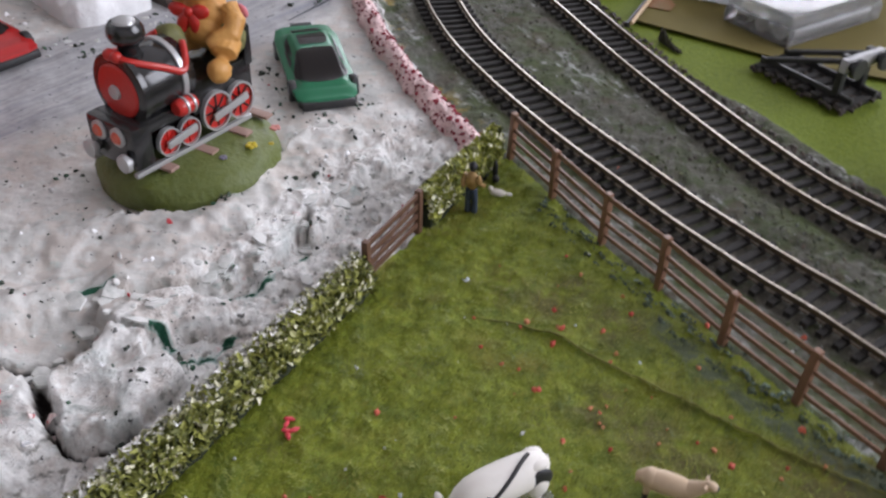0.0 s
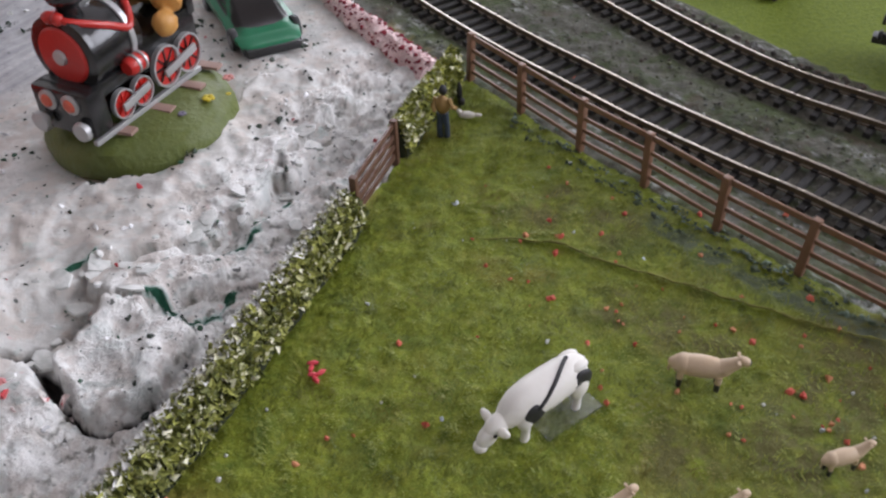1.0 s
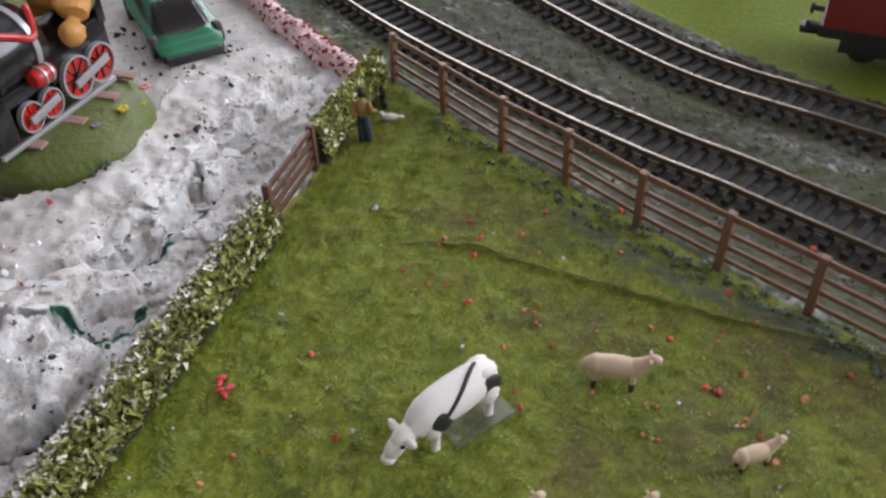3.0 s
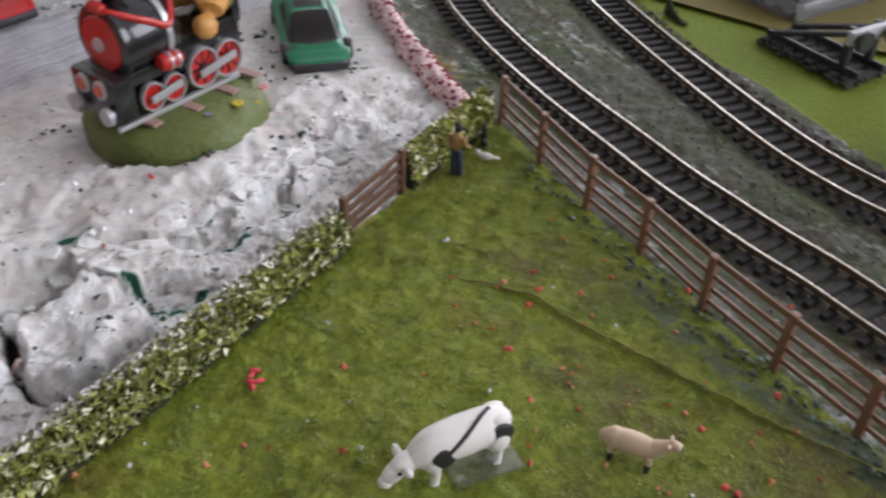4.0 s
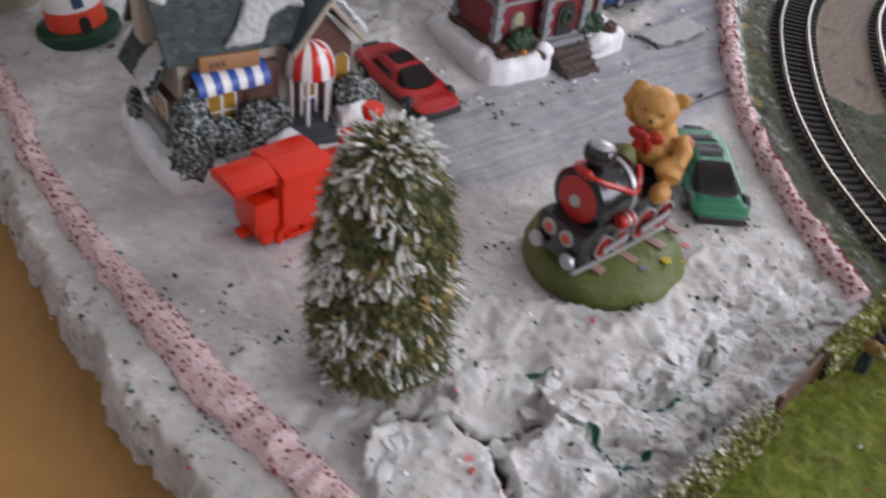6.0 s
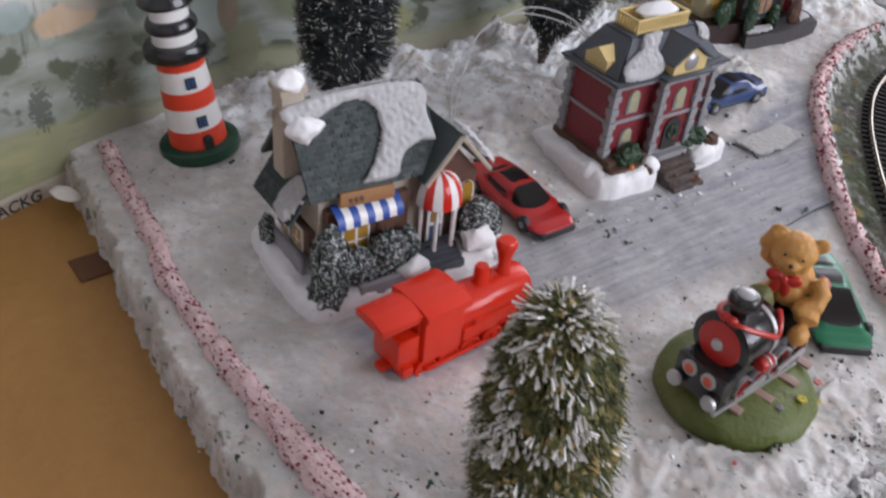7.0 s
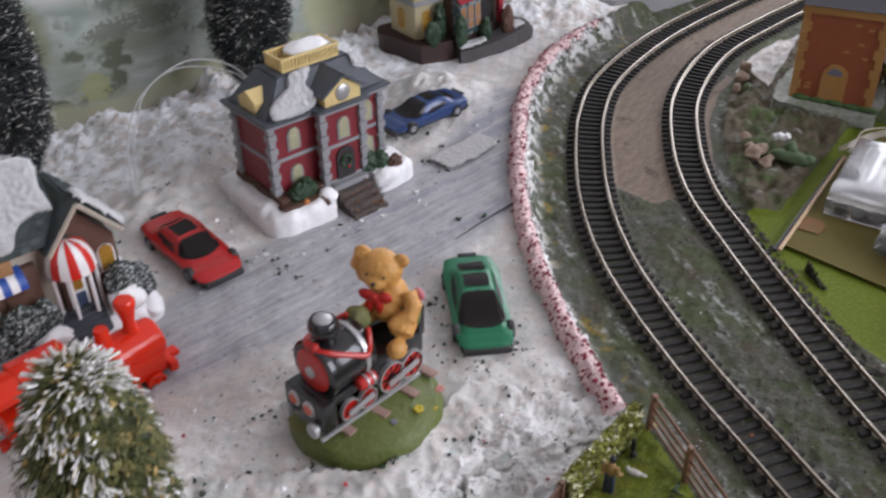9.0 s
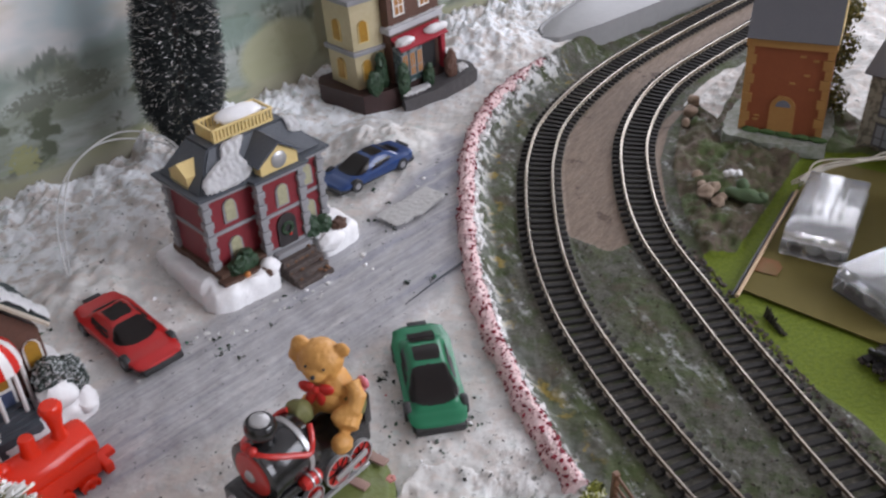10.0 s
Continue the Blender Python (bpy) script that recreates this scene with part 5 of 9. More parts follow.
def tile_slate():
    m = mat("roof_slate_relief", (0.055, 0.075, 0.075), 0.5, second=(0.025, 0.035, 0.037), grain=500, bump=0.0)
    nd, ln, b = nodes_of(m)
    co, br, bp = nd.new("ShaderNodeTexCoord"), nd.new("ShaderNodeTexBrick"), nd.new("ShaderNodeBump")
    br.inputs["Scale"].default_value = 260
    br.inputs["Mortar Size"].default_value = 0.04
    br.inputs["Color1"].default_value, br.inputs["Color2"].default_value, br.inputs["Mortar"].default_value = (1, 1, 1, 1), (0.75, 0.75, 0.75, 1), (0, 0, 0, 1)
    bp.inputs["Strength"].default_value, bp.inputs["Distance"].default_value = 0.8, 0.0006
    ln.new(co.outputs["UV"], br.inputs["Vector"])
    ln.new(br.outputs["Color"], bp.inputs["Height"])
    ln.new(bp.outputs["Normal"], b.inputs["Normal"])
    return m


def lighthouse():
    root = thing("lighthouse", "turned wooden toy lighthouse banded red and white", "lighthouse", pose(-0.375, 0.326, ground_cache(-0.375, 0.326) - 0.001, 3.0, -7.0, 0))

    def turned(name, prof, material, label=""):
        bm = bmesh.new()
        lathe(bm, prof, seg=40)
        return part(name, bm, material, root, label)

    turned("base", [(0, 0), (0.0205, 0), (0.0212, 0.002), (0.0205, 0.0058), (0.0195, 0.0066), (0, 0.0066)], GREENGLOSS, "dark green round base")
    r = lambda z: 0.0150 - (z - 0.006) * 0.072  # noqa: E731
    for z0, z1, mt in ((0.0066, 0.0165, ORANGERED), (0.0165, 0.0285, WHITEGLOSS), (0.0285, 0.0375, ORANGERED), (0.0375, 0.0485, WHITEGLOSS), (0.0485, 0.0535, ORANGERED)):
        turned("band", [(r(z0), z0), (r(z1), z1)], mt)
    turned("gallery", [(0, 0.0530), (0.0140, 0.0530), (0.0163, 0.0548), (0.0166, 0.0585), (0.0155, 0.0608), (0.0120, 0.0615), (0, 0.0615)], BLACK, "black gallery ring")
    turned("upper_drum", [(0.0108, 0.0612), (0.0106, 0.0672)], WHITEGLOSS)
    turned("rail_ring", [(0, 0.0670), (0.0110, 0.0668), (0.0127, 0.0688), (0.0126, 0.0715), (0.0110, 0.0736), (0, 0.0738)], BLACK, "black upper ring")
    turned("lantern", [(0.0096, 0.0735), (0.0094, 0.0805)], WHITEGLOSS)
    turned("roof", [(0, 0.0800), (0.0125, 0.0800), (0.0138, 0.0815), (0.0134, 0.0840), (0.0105, 0.0890), (0.0065, 0.0925), (0.0042, 0.0945), (0.0050, 0.0965), (0.0052, 0.0985), (0.0038, 0.1005), (0.0030, 0.1015), (0.0040, 0.1040), (0.0030, 0.1065), (0, 0.1075)], BLACK, "black bell roof with knob")
    for z, deg, nm in ((0.0215, -34, "window"), (0.0425, -38, "window")):
        bm = bmesh.new()
        box(bm, 0.0015, 0.0052, 0.0060, yaw(0, 0, 0, deg) @ pose(r(z), 0, z - 0.003, 0, -4, 0), 0.0002)
        w = part(nm, bm, BLACKMATT, root)
        bm = bmesh.new()
        for dy in (-0.0012, 0.0012):
            for dz in (0.0009, 0.0033):
                box(bm, 0.0004, 0.0018, 0.0019, yaw(0, 0, 0, deg) @ pose(r(z) + 0.0007, dy, z - 0.003 + dz, 0, -4, 0))
        part("pane", bm, BLUEGLASS, w, "blue painted pane")
    bm = bmesh.new()
    box(bm, 0.0012, 0.0050, 0.0052, yaw(0, 0, 0, -32) @ pose(r(0.009), 0, 0.0066))
    cyl(bm, 0.0025, 0.0025, 0.0012, yaw(0, 0, 0, -32) @ pose(r(0.009) - 0.0006, 0, 0.0116, 0, 90, 0), 16)
    part("door", bm, BLACKMATT, root)
    return root


lighthouse()


def car(name, label, x, y, deg, L, W, H, paint, cab):
    """A small die-cast sports car; its nose points along +x. cab: tail of the roof slope, roof back, roof front, foot of the windscreen."""
    root = thing(name, label, "toy car", yaw(x, y, ground_cache(x, y) + 0.0004, deg), group="die-cast cars")
    hl, hw = L / 2, W / 2

    def curve(pts, u):
        for (a0, b0), (a1, b1) in zip(pts, pts[1:]):
            if u <= a1:
                k = (u - a0) / (a1 - a0)
                k = k * k * (3 - 2 * k)
                return b0 + (b1 - b0) * k
        return pts[-1][1]

    deck = lambda u: H * curve([(-1, 0.60), (-0.9, 0.68), (-0.5, 0.70), (0.2, 0.62), (0.75, 0.48), (0.95, 0.36), (1, 0.28)], u)  # noqa: E731
    plan = lambda u: hw * curve([(-1, 0.70), (-0.93, 0.88), (-0.6, 1.0), (0.2, 0.97), (0.6, 0.99), (0.86, 0.90), (0.96, 0.74), (1, 0.52)], u)  # noqa: E731
    roof = lambda u: H * curve([(cab[0], 0.0), (cab[1], 0.40), ((cab[1] + cab[2]) / 2, 0.43), (cab[2], 0.40), (cab[3], 0.0)], u) if cab[0] < u < cab[3] else 0.0  # noqa: E731

    def top(px, py):
        u = px / hl
        w = plan(u)
        s = abs(py) / w
        wc = 0.86 - 0.10 * max(0.0, 1 - abs(u - (cab[1] + cab[2]) / 2))
        e = min(1.0, max(0.0, (wc - s) / (wc * 0.30)))
        base = deck(u) * (1 - 0.16 * s**6)
        return base + max(0.0, H * 0.56 + roof(u) - base) * e * e * (3 - 2 * e) * (1 if roof(u) > 0 else 0)

    bm = bmesh.new()
    rings = []
    for k in range(53):
        u = -math.cos(math.pi * k / 52)
        w, d = plan(u), deck(u)
        lo = H * (0.20 + 0.06 * abs(u) ** 6)
        ring = [(-w * 0.93, lo), (-w, lo + (d * 0.84 - lo) * 0.5)]
        ring += [(w * math.sin(math.pi / 2 * j / 12), None) for j in range(-12, 13)]
        ring += [(w, lo + (d * 0.84 - lo) * 0.5), (w * 0.93, lo)]
        rings.append([bm.verts.new((u * hl, yy, top(u * hl, yy * 0.999) if zz is None else zz)) for yy, zz in ring])
    n = len(rings[0])
    for p, q in zip(rings, rings[1:]):
        for k in range(n):
            bm.faces.new((p[k], p[(k + 1) % n], q[(k + 1) % n], q[k]))
    bm.faces.new(rings[0])
    bm.faces.new(rings[-1])
    part("body", bm, paint, root)

    def pane(nm, poly):
        """Glazing that hugs the shell inside a rounded outline."""
        line = smoothline([(a_ * hl, b_ * hw) for a_, b_ in poly + poly[:1]], 5)[:-1]
        xs, ys = [p[0] for p in line], [p[1] for p in line]
        st = 0.00055
        gx_, gy_ = np.meshgrid(np.arange(min(xs), max(xs) + st, st), np.arange(min(ys), max(ys) + st, st), indexing="ij")
        ok = inside([(p[0], p[1]) for p in line], gx_, gy_)
        bm = bmesh.new()
        vs = {(i, j): bm.verts.new((gx_[i, j], gy_[i, j], top(gx_[i, j], gy_[i, j]) + 0.00028)) for i, j in zip(*np.nonzero(ok))}
        for i, j in vs:
            c = [(i, j), (i + 1, j), (i + 1, j + 1), (i, j + 1)]
            if all(k in vs for k in c):
                bm.faces.new([vs[k] for k in c])
        bmesh.ops.solidify(bm, geom=bm.faces[:], thickness=-0.0005)
        return part(nm, bm, CARGLASS, root)

    c0, c1, c2, c3 = cab
    pane("windscreen", [(c2 + 0.10, -0.60), (c2 + 0.06, -0.3), (c2 + 0.06, 0.3), (c2 + 0.10, 0.60), (c3 - 0.30, 0.82), (c3 - 0.12, 0.72), (c3 - 0.03, 0.36), (c3 - 0.02, 0.0), (c3 - 0.03, -0.36), (c3 - 0.12, -0.72), (c3 - 0.30, -0.82)])
    pane("roof_panel", [(c1 + 0.04, -0.44), (c1 + 0.03, 0.0), (c1 + 0.04, 0.44), (c2 - 0.04, 0.42), (c2 - 0.03, 0.0), (c2 - 0.04, -0.42)])
    pane("rear_window", [(c0 + 0.06, -0.48), (c0 + 0.05, 0.0), (c0 + 0.06, 0.48), (c1 - 0.06, 0.42), (c1 - 0.05, 0.0), (c1 - 0.06, -0.42)])
    for s in (1, -1):
        pane("side_window", [(c1 - 0.06, s * 0.64), (c2 - 0.02, s * 0.65), (c3 - 0.42, s * 0.83), (c3 - 0.48, s * 0.87), (c1, s * 0.80)])
    bm = bmesh.new()
    box(bm, L * 0.955, W * 0.86, H * 0.22, pose(-0.0005, 0, H * 0.08), 0.0012)
    box(bm, 0.0050, W * 0.80, H * 0.24, pose(hl - 0.0020, 0, H * 0.07), 0.0014)
    box(bm, 0.0040, W * 0.84, H * 0.20, pose(-hl + 0.0018, 0, H * 0.12), 0.0012)
    part("chassis", bm, BLACKMATT, root, "black plastic underbody and bumpers")
    for sx in (-hl * 0.60, hl * 0.60):
        for s in (1, -1):
            bm = bmesh.new()
            lathe(bm, [(0.0016, -0.0015), (H * 0.27, -0.0015), (H * 0.29, -0.0010), (H * 0.29, 0.0010), (H * 0.27, 0.0015), (0.0016, 0.0015)], pose(sx, s * (hw - 0.0012), H * 0.28, 90, 0, 0), 18)
            wheel = part("wheel", bm, BLACKMATT, root)
            bm = bmesh.new()
            cyl(bm, H * 0.14, H * 0.12, 0.0034, pose(sx, s * (hw - 0.0012) + 0.0017, H * 0.28, 90, 0, 0), 12)
            part("hub", bm, GREYSTONE, wheel)
    bm = bmesh.new()
    box(bm, 0.0030, W * 0.34, 0.0014, pose(-hl - 0.0002, 0, H * 0.56), 0.0004)
    part("rear_tab", bm, BLACKMATT, root, "small black rear tab")
    return root


CARGLASS = mat("dark_car_glazing", (0.018, 0.014, 0.013), 0.28, second=(0.03, 0.022, 0.02), bump=0.0)
GREENPAINT = mat("metallic_green_paint", (0.003, 0.150, 0.062), 0.42, 0.0, second=(0.003, 0.120, 0.050), grain=1500, bump=0.03, coat=0.12)
REDPAINT = mat("car_red_paint", (0.44, 0.014, 0.014), 0.3, 0.1, second=(0.42, 0.012, 0.014), grain=1500, bump=0.03, coat=0.3)
BLUEPAINT = mat("car_blue_paint", (0.006, 0.040, 0.16), 0.3, 0.0, second=(0.005, 0.030, 0.12), grain=1500, bump=0.03, coat=0.4)
car("green_car", "metallic green die-cast sports car with dark glass", -0.0565, 0.3515, -69, 0.0655, 0.0275, 0.0150, GREENPAINT, (-0.82, -0.36, 0.02, 0.72))
car("red_car", "red die-cast sports car with black roof panel", -0.2085, 0.3610, -33, 0.0650, 0.0270, 0.0150, REDPAINT, (-0.70, -0.40, 0.02, 0.52))
car("blue_car", "blue die-cast sports car with black glass on the road", -0.1325, 0.5340, 236, 0.0620, 0.0265, 0.0150, BLUEPAINT, (-0.80, -0.34, 0.00, 0.62))


def snow_slab(name, poly, thick, m, parent, step=0.0006, soft=0.0022, seed=0.0):
    """Moulded snow lying on a plane: a soft slab with a ragged outline and a closed underside."""
    bm = bmesh.new()
    line = smoothline(list(poly) + [poly[0]], 4)
    poly = [(p[0] + 0.0006 * noise.noise(Vector((p[0], p[1], seed)) * 500), p[1] + 0.0006 * noise.noise(Vector((p[1], p[0], seed)) * 500)) for p in line[:-1]]
    cushion(bm, poly, thick, m, step, soft, 0.0011, seed)
    bmesh.ops.solidify(bm, geom=bm.faces[:], thickness=-0.0006)
    return part(name, bm, SNOWCAP, parent)


def arched(bm, w, h, d, m, seg=8):
    """An arched panel standing in x and z, d thick along y."""
    pts = [(-w / 2, 0), (w / 2, 0)] + [(w / 2 * math.cos(math.pi * k / seg), h - w / 2 + w / 2 * math.sin(math.pi * k / seg)) for k in range(seg + 1)]
    prism(bm, pts, d, m @ pose(0, 0, 0, 90, 0, 0))


def window(parent, x, y, z, w, h, deg=0, frame=0.0009, glass=None, fmat=None, arch=True, bars=True):
    """A framed window standing out from a wall; its face looks along -y before the turn."""
    m = yaw(x, y, z, deg)
    bm = bmesh.new()
    if arch:
        arched(bm, w + 2 * frame, h + frame, 0.0010, m @ pose(0, 0.0004, -frame))
    else:
        box(bm, w + 2 * frame, 0.0012, h + 2 * frame, m @ pose(0, 0, -frame))
    win = part("window", bm, fmat or WHITEGLOSS, parent)
    bm = bmesh.new()
    if arch:
        arched(bm, w, h, 0.0012, m @ pose(0, 0.0002, 0))
    else:
        box(bm, w, 0.0016, h, m @ pose(0, 0, 0))
    part("pane", bm, glass or YELLOWWIN, win)
    if bars:
        bm = bmesh.new()
        box(bm, w * 0.10, 0.0019, h * 0.92, m)
        box(bm, w * 0.95, 0.0019, h * 0.05, m @ pose(0, 0, h * 0.36))
        part("glazing_bar", bm, fmat or WHITEGLOSS, win)
    return win


def bush(parent, x, y, z, rx, ry, rz, material=None, seed=1.0, name="bush"):
    bm = bmesh.new()
    egg(bm, rx, ry, rz, pose(x, y, z + rz * 0.75), 4)
    for v in bm.verts:
        v.co += min(rx, ry) * (0.28 * noise.noise_vector(v.co * 160 + Vector((seed, 0, 0))) + 0.30 * noise.noise_vector(v.co * 480 + Vector((0, seed, 0))))
    return part(name, bm, material or BUSH, parent)


def gable_block(bm, x0, x1, y0, y1, eave, ridge, m=I4, along_x=True):
    """A block with a gabled top; the ridge runs along x, or along y."""
    if along_x:
        prism(bm, [(y0, 0), (y1, 0), (y1, eave), ((y0 + y1) / 2, ridge), (y0, eave)], x1 - x0, m @ Matrix(((0, 0, 1, x0), (1, 0, 0, 0), (0, 1, 0, 0), (0, 0, 0, 1))))
    else:
        prism(bm, [(x0, 0), (x1, 0), (x1, eave), ((x0 + x1) / 2, ridge), (x0, eave)], y1 - y0, m @ Matrix(((1, 0, 0, 0), (0, 0, 1, y0), (0, 1, 0, 0), (0, 0, 0, 1))))


def slope(bm, p00, p10, p11, p01, thick):
    """A roof plane: four corners, thickened downwards, with a UV map in metres."""
    uv = bm.loops.layers.uv.verify()
    q = [Vector(p) for p in (p00, p10, p11, p01)]
    nrm = (q[1] - q[0]).cross(q[3] - q[0]).normalized()
    if nrm.z < 0:
        nrm.negate()
    hi = [bm.verts.new(p + nrm * thick) for p in q]
    lo = [bm.verts.new(p) for p in q]
    f = bm.faces.new(hi)
    w, h = (q[1] - q[0]).length, (q[3] - q[0]).length
    for lp, c in zip(f.loops, ((0, 0), (w, 0), (w, h), (0, h))):
        lp[uv].uv = c
    bm.faces.new(lo)
    for k in range(4):
        bm.faces.new((lo[k], lo[(k + 1) % 4], hi[(k + 1) % 4], hi[k]))


ROOFTILE = tile_slate()


def plane_on(p00, p10, p01, lift):
    """A pose whose x and y lie in a roof plane."""
    a, b, c = Vector(p00), Vector(p10), Vector(p01)
    ex = (b - a).normalized()
    ez = ex.cross(c - a).normalized()
    if ez.z < 0:
        ez.negate()
    ey = ez.cross(ex)
    m = Matrix((ex, ey, ez)).transposed().to_4x4()
    m.translation = a + ez * lift
    return m


def snow_mound(name, poly, thick, parent, label="", soft=0.007, seed=0.0, material=None, drop=0.003):
    """A thick moulded base with rounded, uneven shoulders."""
    bm = bmesh.new()
    line = [p for p, _ in evenly(smoothline(list(poly) + [poly[0]], 6), 0.0016)][:-1]
    n = len(line)
    c = sum(line) / n
    rings = []
    for e in (-0.6, 0.0, 0.08, 0.22, 0.42, 0.68, 1.0, 1.6, 2.6, 4.0):
        ring = []
        for p in line:
            r = p - c
            q = c + r * max(0.05, 1 - soft * max(e, 0) / float(np.hypot(*r)))
            z = -drop if e < 0 else thick * (0.45 + 0.55 * math.sqrt(1 - (1 - min(1.0, e)) ** 2))
            ring.append(bm.verts.new((q[0], q[1], z)))
        rings.append(ring)
    for p, q in zip(rings, rings[1:]):
        for k in range(n):
            bm.faces.new((p[k], p[(k + 1) % n], q[(k + 1) % n], q[k]))
    bm.faces.new(rings[-1])
    for v in bm.verts:
        v.co += (0.0019 * noise.noise_vector(v.co * 115 + Vector((seed, 0, 0))) + 0.0008 * noise.noise_vector(v.co * 330)) * min(1.0, max(0.0, v.co.z / 0.004))
    return part(name, bm, material or SNOWCAP, parent, label)


def tiles_on(parent, p00, p10, p01, lift, tw=0.0034, th=0.0023, seed=1):
    """Courses of small slates over a roof plane, each a tilted chip; too many to pick apart."""
    rng = random.Random(seed)
    m = plane_on(p00, p10, p01, lift)
    w, h = (Vector(p10) - Vector(p00)).length, (Vector(p01) - Vector(p00)).length
    bm = bmesh.new()
    for r in range(int(h / th)):
        for c in range(-1, int(w / tw) + 1):
            x0 = c * tw + (tw / 2 if r % 2 else 0)
            a, b = max(0.0, x0 + 0.00025), min(w, x0 + tw - 0.00025)
            if b - a < 0.0006:
                continue
            y0, y1 = r * th, r * th + th * 1.1
            t = 0.00055 + rng.uniform(-0.0002, 0.00035)
            q = [bm.verts.new(m @ Vector(p)) for p in ((a, y0, 0), (b, y0, 0), (b, y0, t), (a, y0, t), (a, y1, 0), (b, y1, 0), (b, y1, 0.0001), (a, y1, 0.0001))]
            for f in ((0, 1, 2, 3), (3, 2, 6, 7), (0, 3, 7, 4), (1, 5, 6, 2), (4, 7, 6, 5)):
                bm.faces.new([q[k] for k in f])
    ob = part("roof_tiles", bm, TILECHIP, parent, smooth=False)
    return tagged(ob, "dark green-grey slate courses", kind="stuff")


TILECHIP = leafy_material("slate_chip_paint", (0.020, 0.029, 0.029), (0.042, 0.056, 0.055), (0.062, 0.078, 0.075), 0.1)


def shop():
    """The ceramic village shop with awnings."""
    root = thing("village_shop", "ceramic village shop with snowy slate roof and striped awnings", "model house", yaw(-0.257, 0.237, ground_cache(-0.24, 0.28) - 0.001, 56.3))
    snow_mound("snow_base", [(0.006, -0.006), (0.045, -0.007), (0.086, -0.007), (0.098, 0.002), (0.098, 0.052), (0.088, 0.062), (0.010, 0.062), (-0.003, 0.054), (-0.005, 0.004)], 0.0115, root, "thick white snow base", seed=1, drop=0.008)
    # walls
    bm = bmesh.new()
    gable_block(bm, 0.010, 0.064, 0.0165, 0.0535, 0.050, 0.0790)
    part("wall", bm, BEIGE, root, "beige gable walls")
    bm = bmesh.new()
    gable_block(bm, 0.060, 0.0875, 0.012, 0.050, 0.044, 0.0605, along_x=False)
    part("side_wing", bm, BROWNWALL, root, "dark brown gabled wing")
    bm = bmesh.new()
    box(bm, 0.040, 0.004, 0.033, pose(0.032, 0.0145, 0.010), 0.0004)
    part("shop_front", bm, BROWNWALL, root, "brown timber shop front")
    bm = bmesh.new()
    box(bm, 0.004, 0.030, 0.012, pose(0.0085, 0.034, 0.018), 0.0004)
    part("side_front", bm, BROWNWALL, root)
    bm = bmesh.new()
    box(bm, 0.0022, 0.034, 0.0105, pose(0.0030, 0.034, 0.0085), 0.0006)
    part("side_wall", bm, GREYSTONE, root, "pale stone side wall")
    # roofs
    sl = 0.0016
    F0, F1, R0, R1 = (0.004, 0.0125, 0.0495), (0.068, 0.0125, 0.0495), (0.004, 0.035, 0.0815), (0.068, 0.035, 0.0815)
    B0, B1 = (0.004, 0.0575, 0.0495), (0.068, 0.0575, 0.0495)
    bm = bmesh.new()
    slope(bm, F0, F1, R1, R0, sl)
    slope(bm, B0, B1, (0.068, 0.0345, 0.0815), (0.004, 0.0345, 0.0815), sl)
    roof = part("roof", bm, ROOFTILE, root, "dark slate tile roof")
    tiles_on(roof, F0, F1, R0, sl - 0.0002)
    tiles_on(roof, B1, B0, (0.068, 0.0345, 0.0815), sl - 0.0002, seed=2)
    L0, L1, L2, L3 = (0.000, 0.0215, 0.034), (0.000, 0.0565, 0.034), (0.0125, 0.0565, 0.0525), (0.0125, 0.0215, 0.0525)
    bm = bmesh.new()
    slope(bm, L0, L1, L2, L3, sl)
    lean = part("lean_to_roof", bm, ROOFTILE, root)
    tiles_on(lean, L1, L0, L2, sl - 0.0002, seed=3)
    wy0, wy1, wr = 0.007, 0.045, (0.0735, 0.0660)
    bm = bmesh.new()
    slope(bm, (0.0565, wy0, 0.0470), (0.0565, wy1, 0.0470), (wr[0] + 0.0003, wy1, wr[1]), (wr[0] + 0.0003, wy0, wr[1]), sl)
    slope(bm, (0.0905, wy0, 0.0460), (0.0905, wy1, 0.0460), (wr[0] - 0.0003, wy1, wr[1]), (wr[0] - 0.0003, wy0, wr[1]), sl)
    wing = part("wing_roof", bm, ROOFTILE, root)
    tiles_on(wing, (0.0905, wy0, 0.0460), (0.0905, wy1, 0.0460), (wr[0], wy0, wr[1]), sl - 0.0002, seed=4)
    bm = bmesh.new()
    for x0 in (0.0565, 0.0905):
        tube(bm, [(x0, 0.0068, 0.0465), (wr[0], 0.0068, 0.0668)], 0.0012, 6)
    part("bargeboard", bm, BEIGE, root, "pale carved bargeboards")
    # snow on the roofs
    mf = plane_on(F0, F1, R0, sl)
    h = (Vector(R0) - Vector(F0)).length
    snow_slab("roof_snow", [(0.024, 0.003), (0.040, 0.002), (0.046, 0.010), (0.056, 0.014), (0.063, 0.013), (0.062, 0.024), (0.059, h + 0.001), (0.001, h + 0.002), (0.000, h - 0.008), (0.011, h - 0.007), (0.025, h - 0.0025), (0.0355, h - 0.0045), (0.0390, h - 0.013), (0.0345, 0.0150)], 0.0034, mf, root, seed=2)
    mb = plane_on(B1, B0, (0.068, 0.0345, 0.0815), sl)
    snow_slab("roof_snow", [(0.009, h - 0.016), (0.030, h - 0.012), (0.064, h - 0.014), (0.064, h + 0.001), (0.009, h + 0.001)], 0.0030, mb, root, seed=3)
    ml = plane_on(L1, L0, L2, sl)
    snow_slab("roof_snow", [(0.0215, 0.001), (0.033, 0.000), (0.036, 0.010), (0.034, 0.021), (0.025, 0.020), (0.0205, 0.010)], 0.0030, ml, root, seed=4)
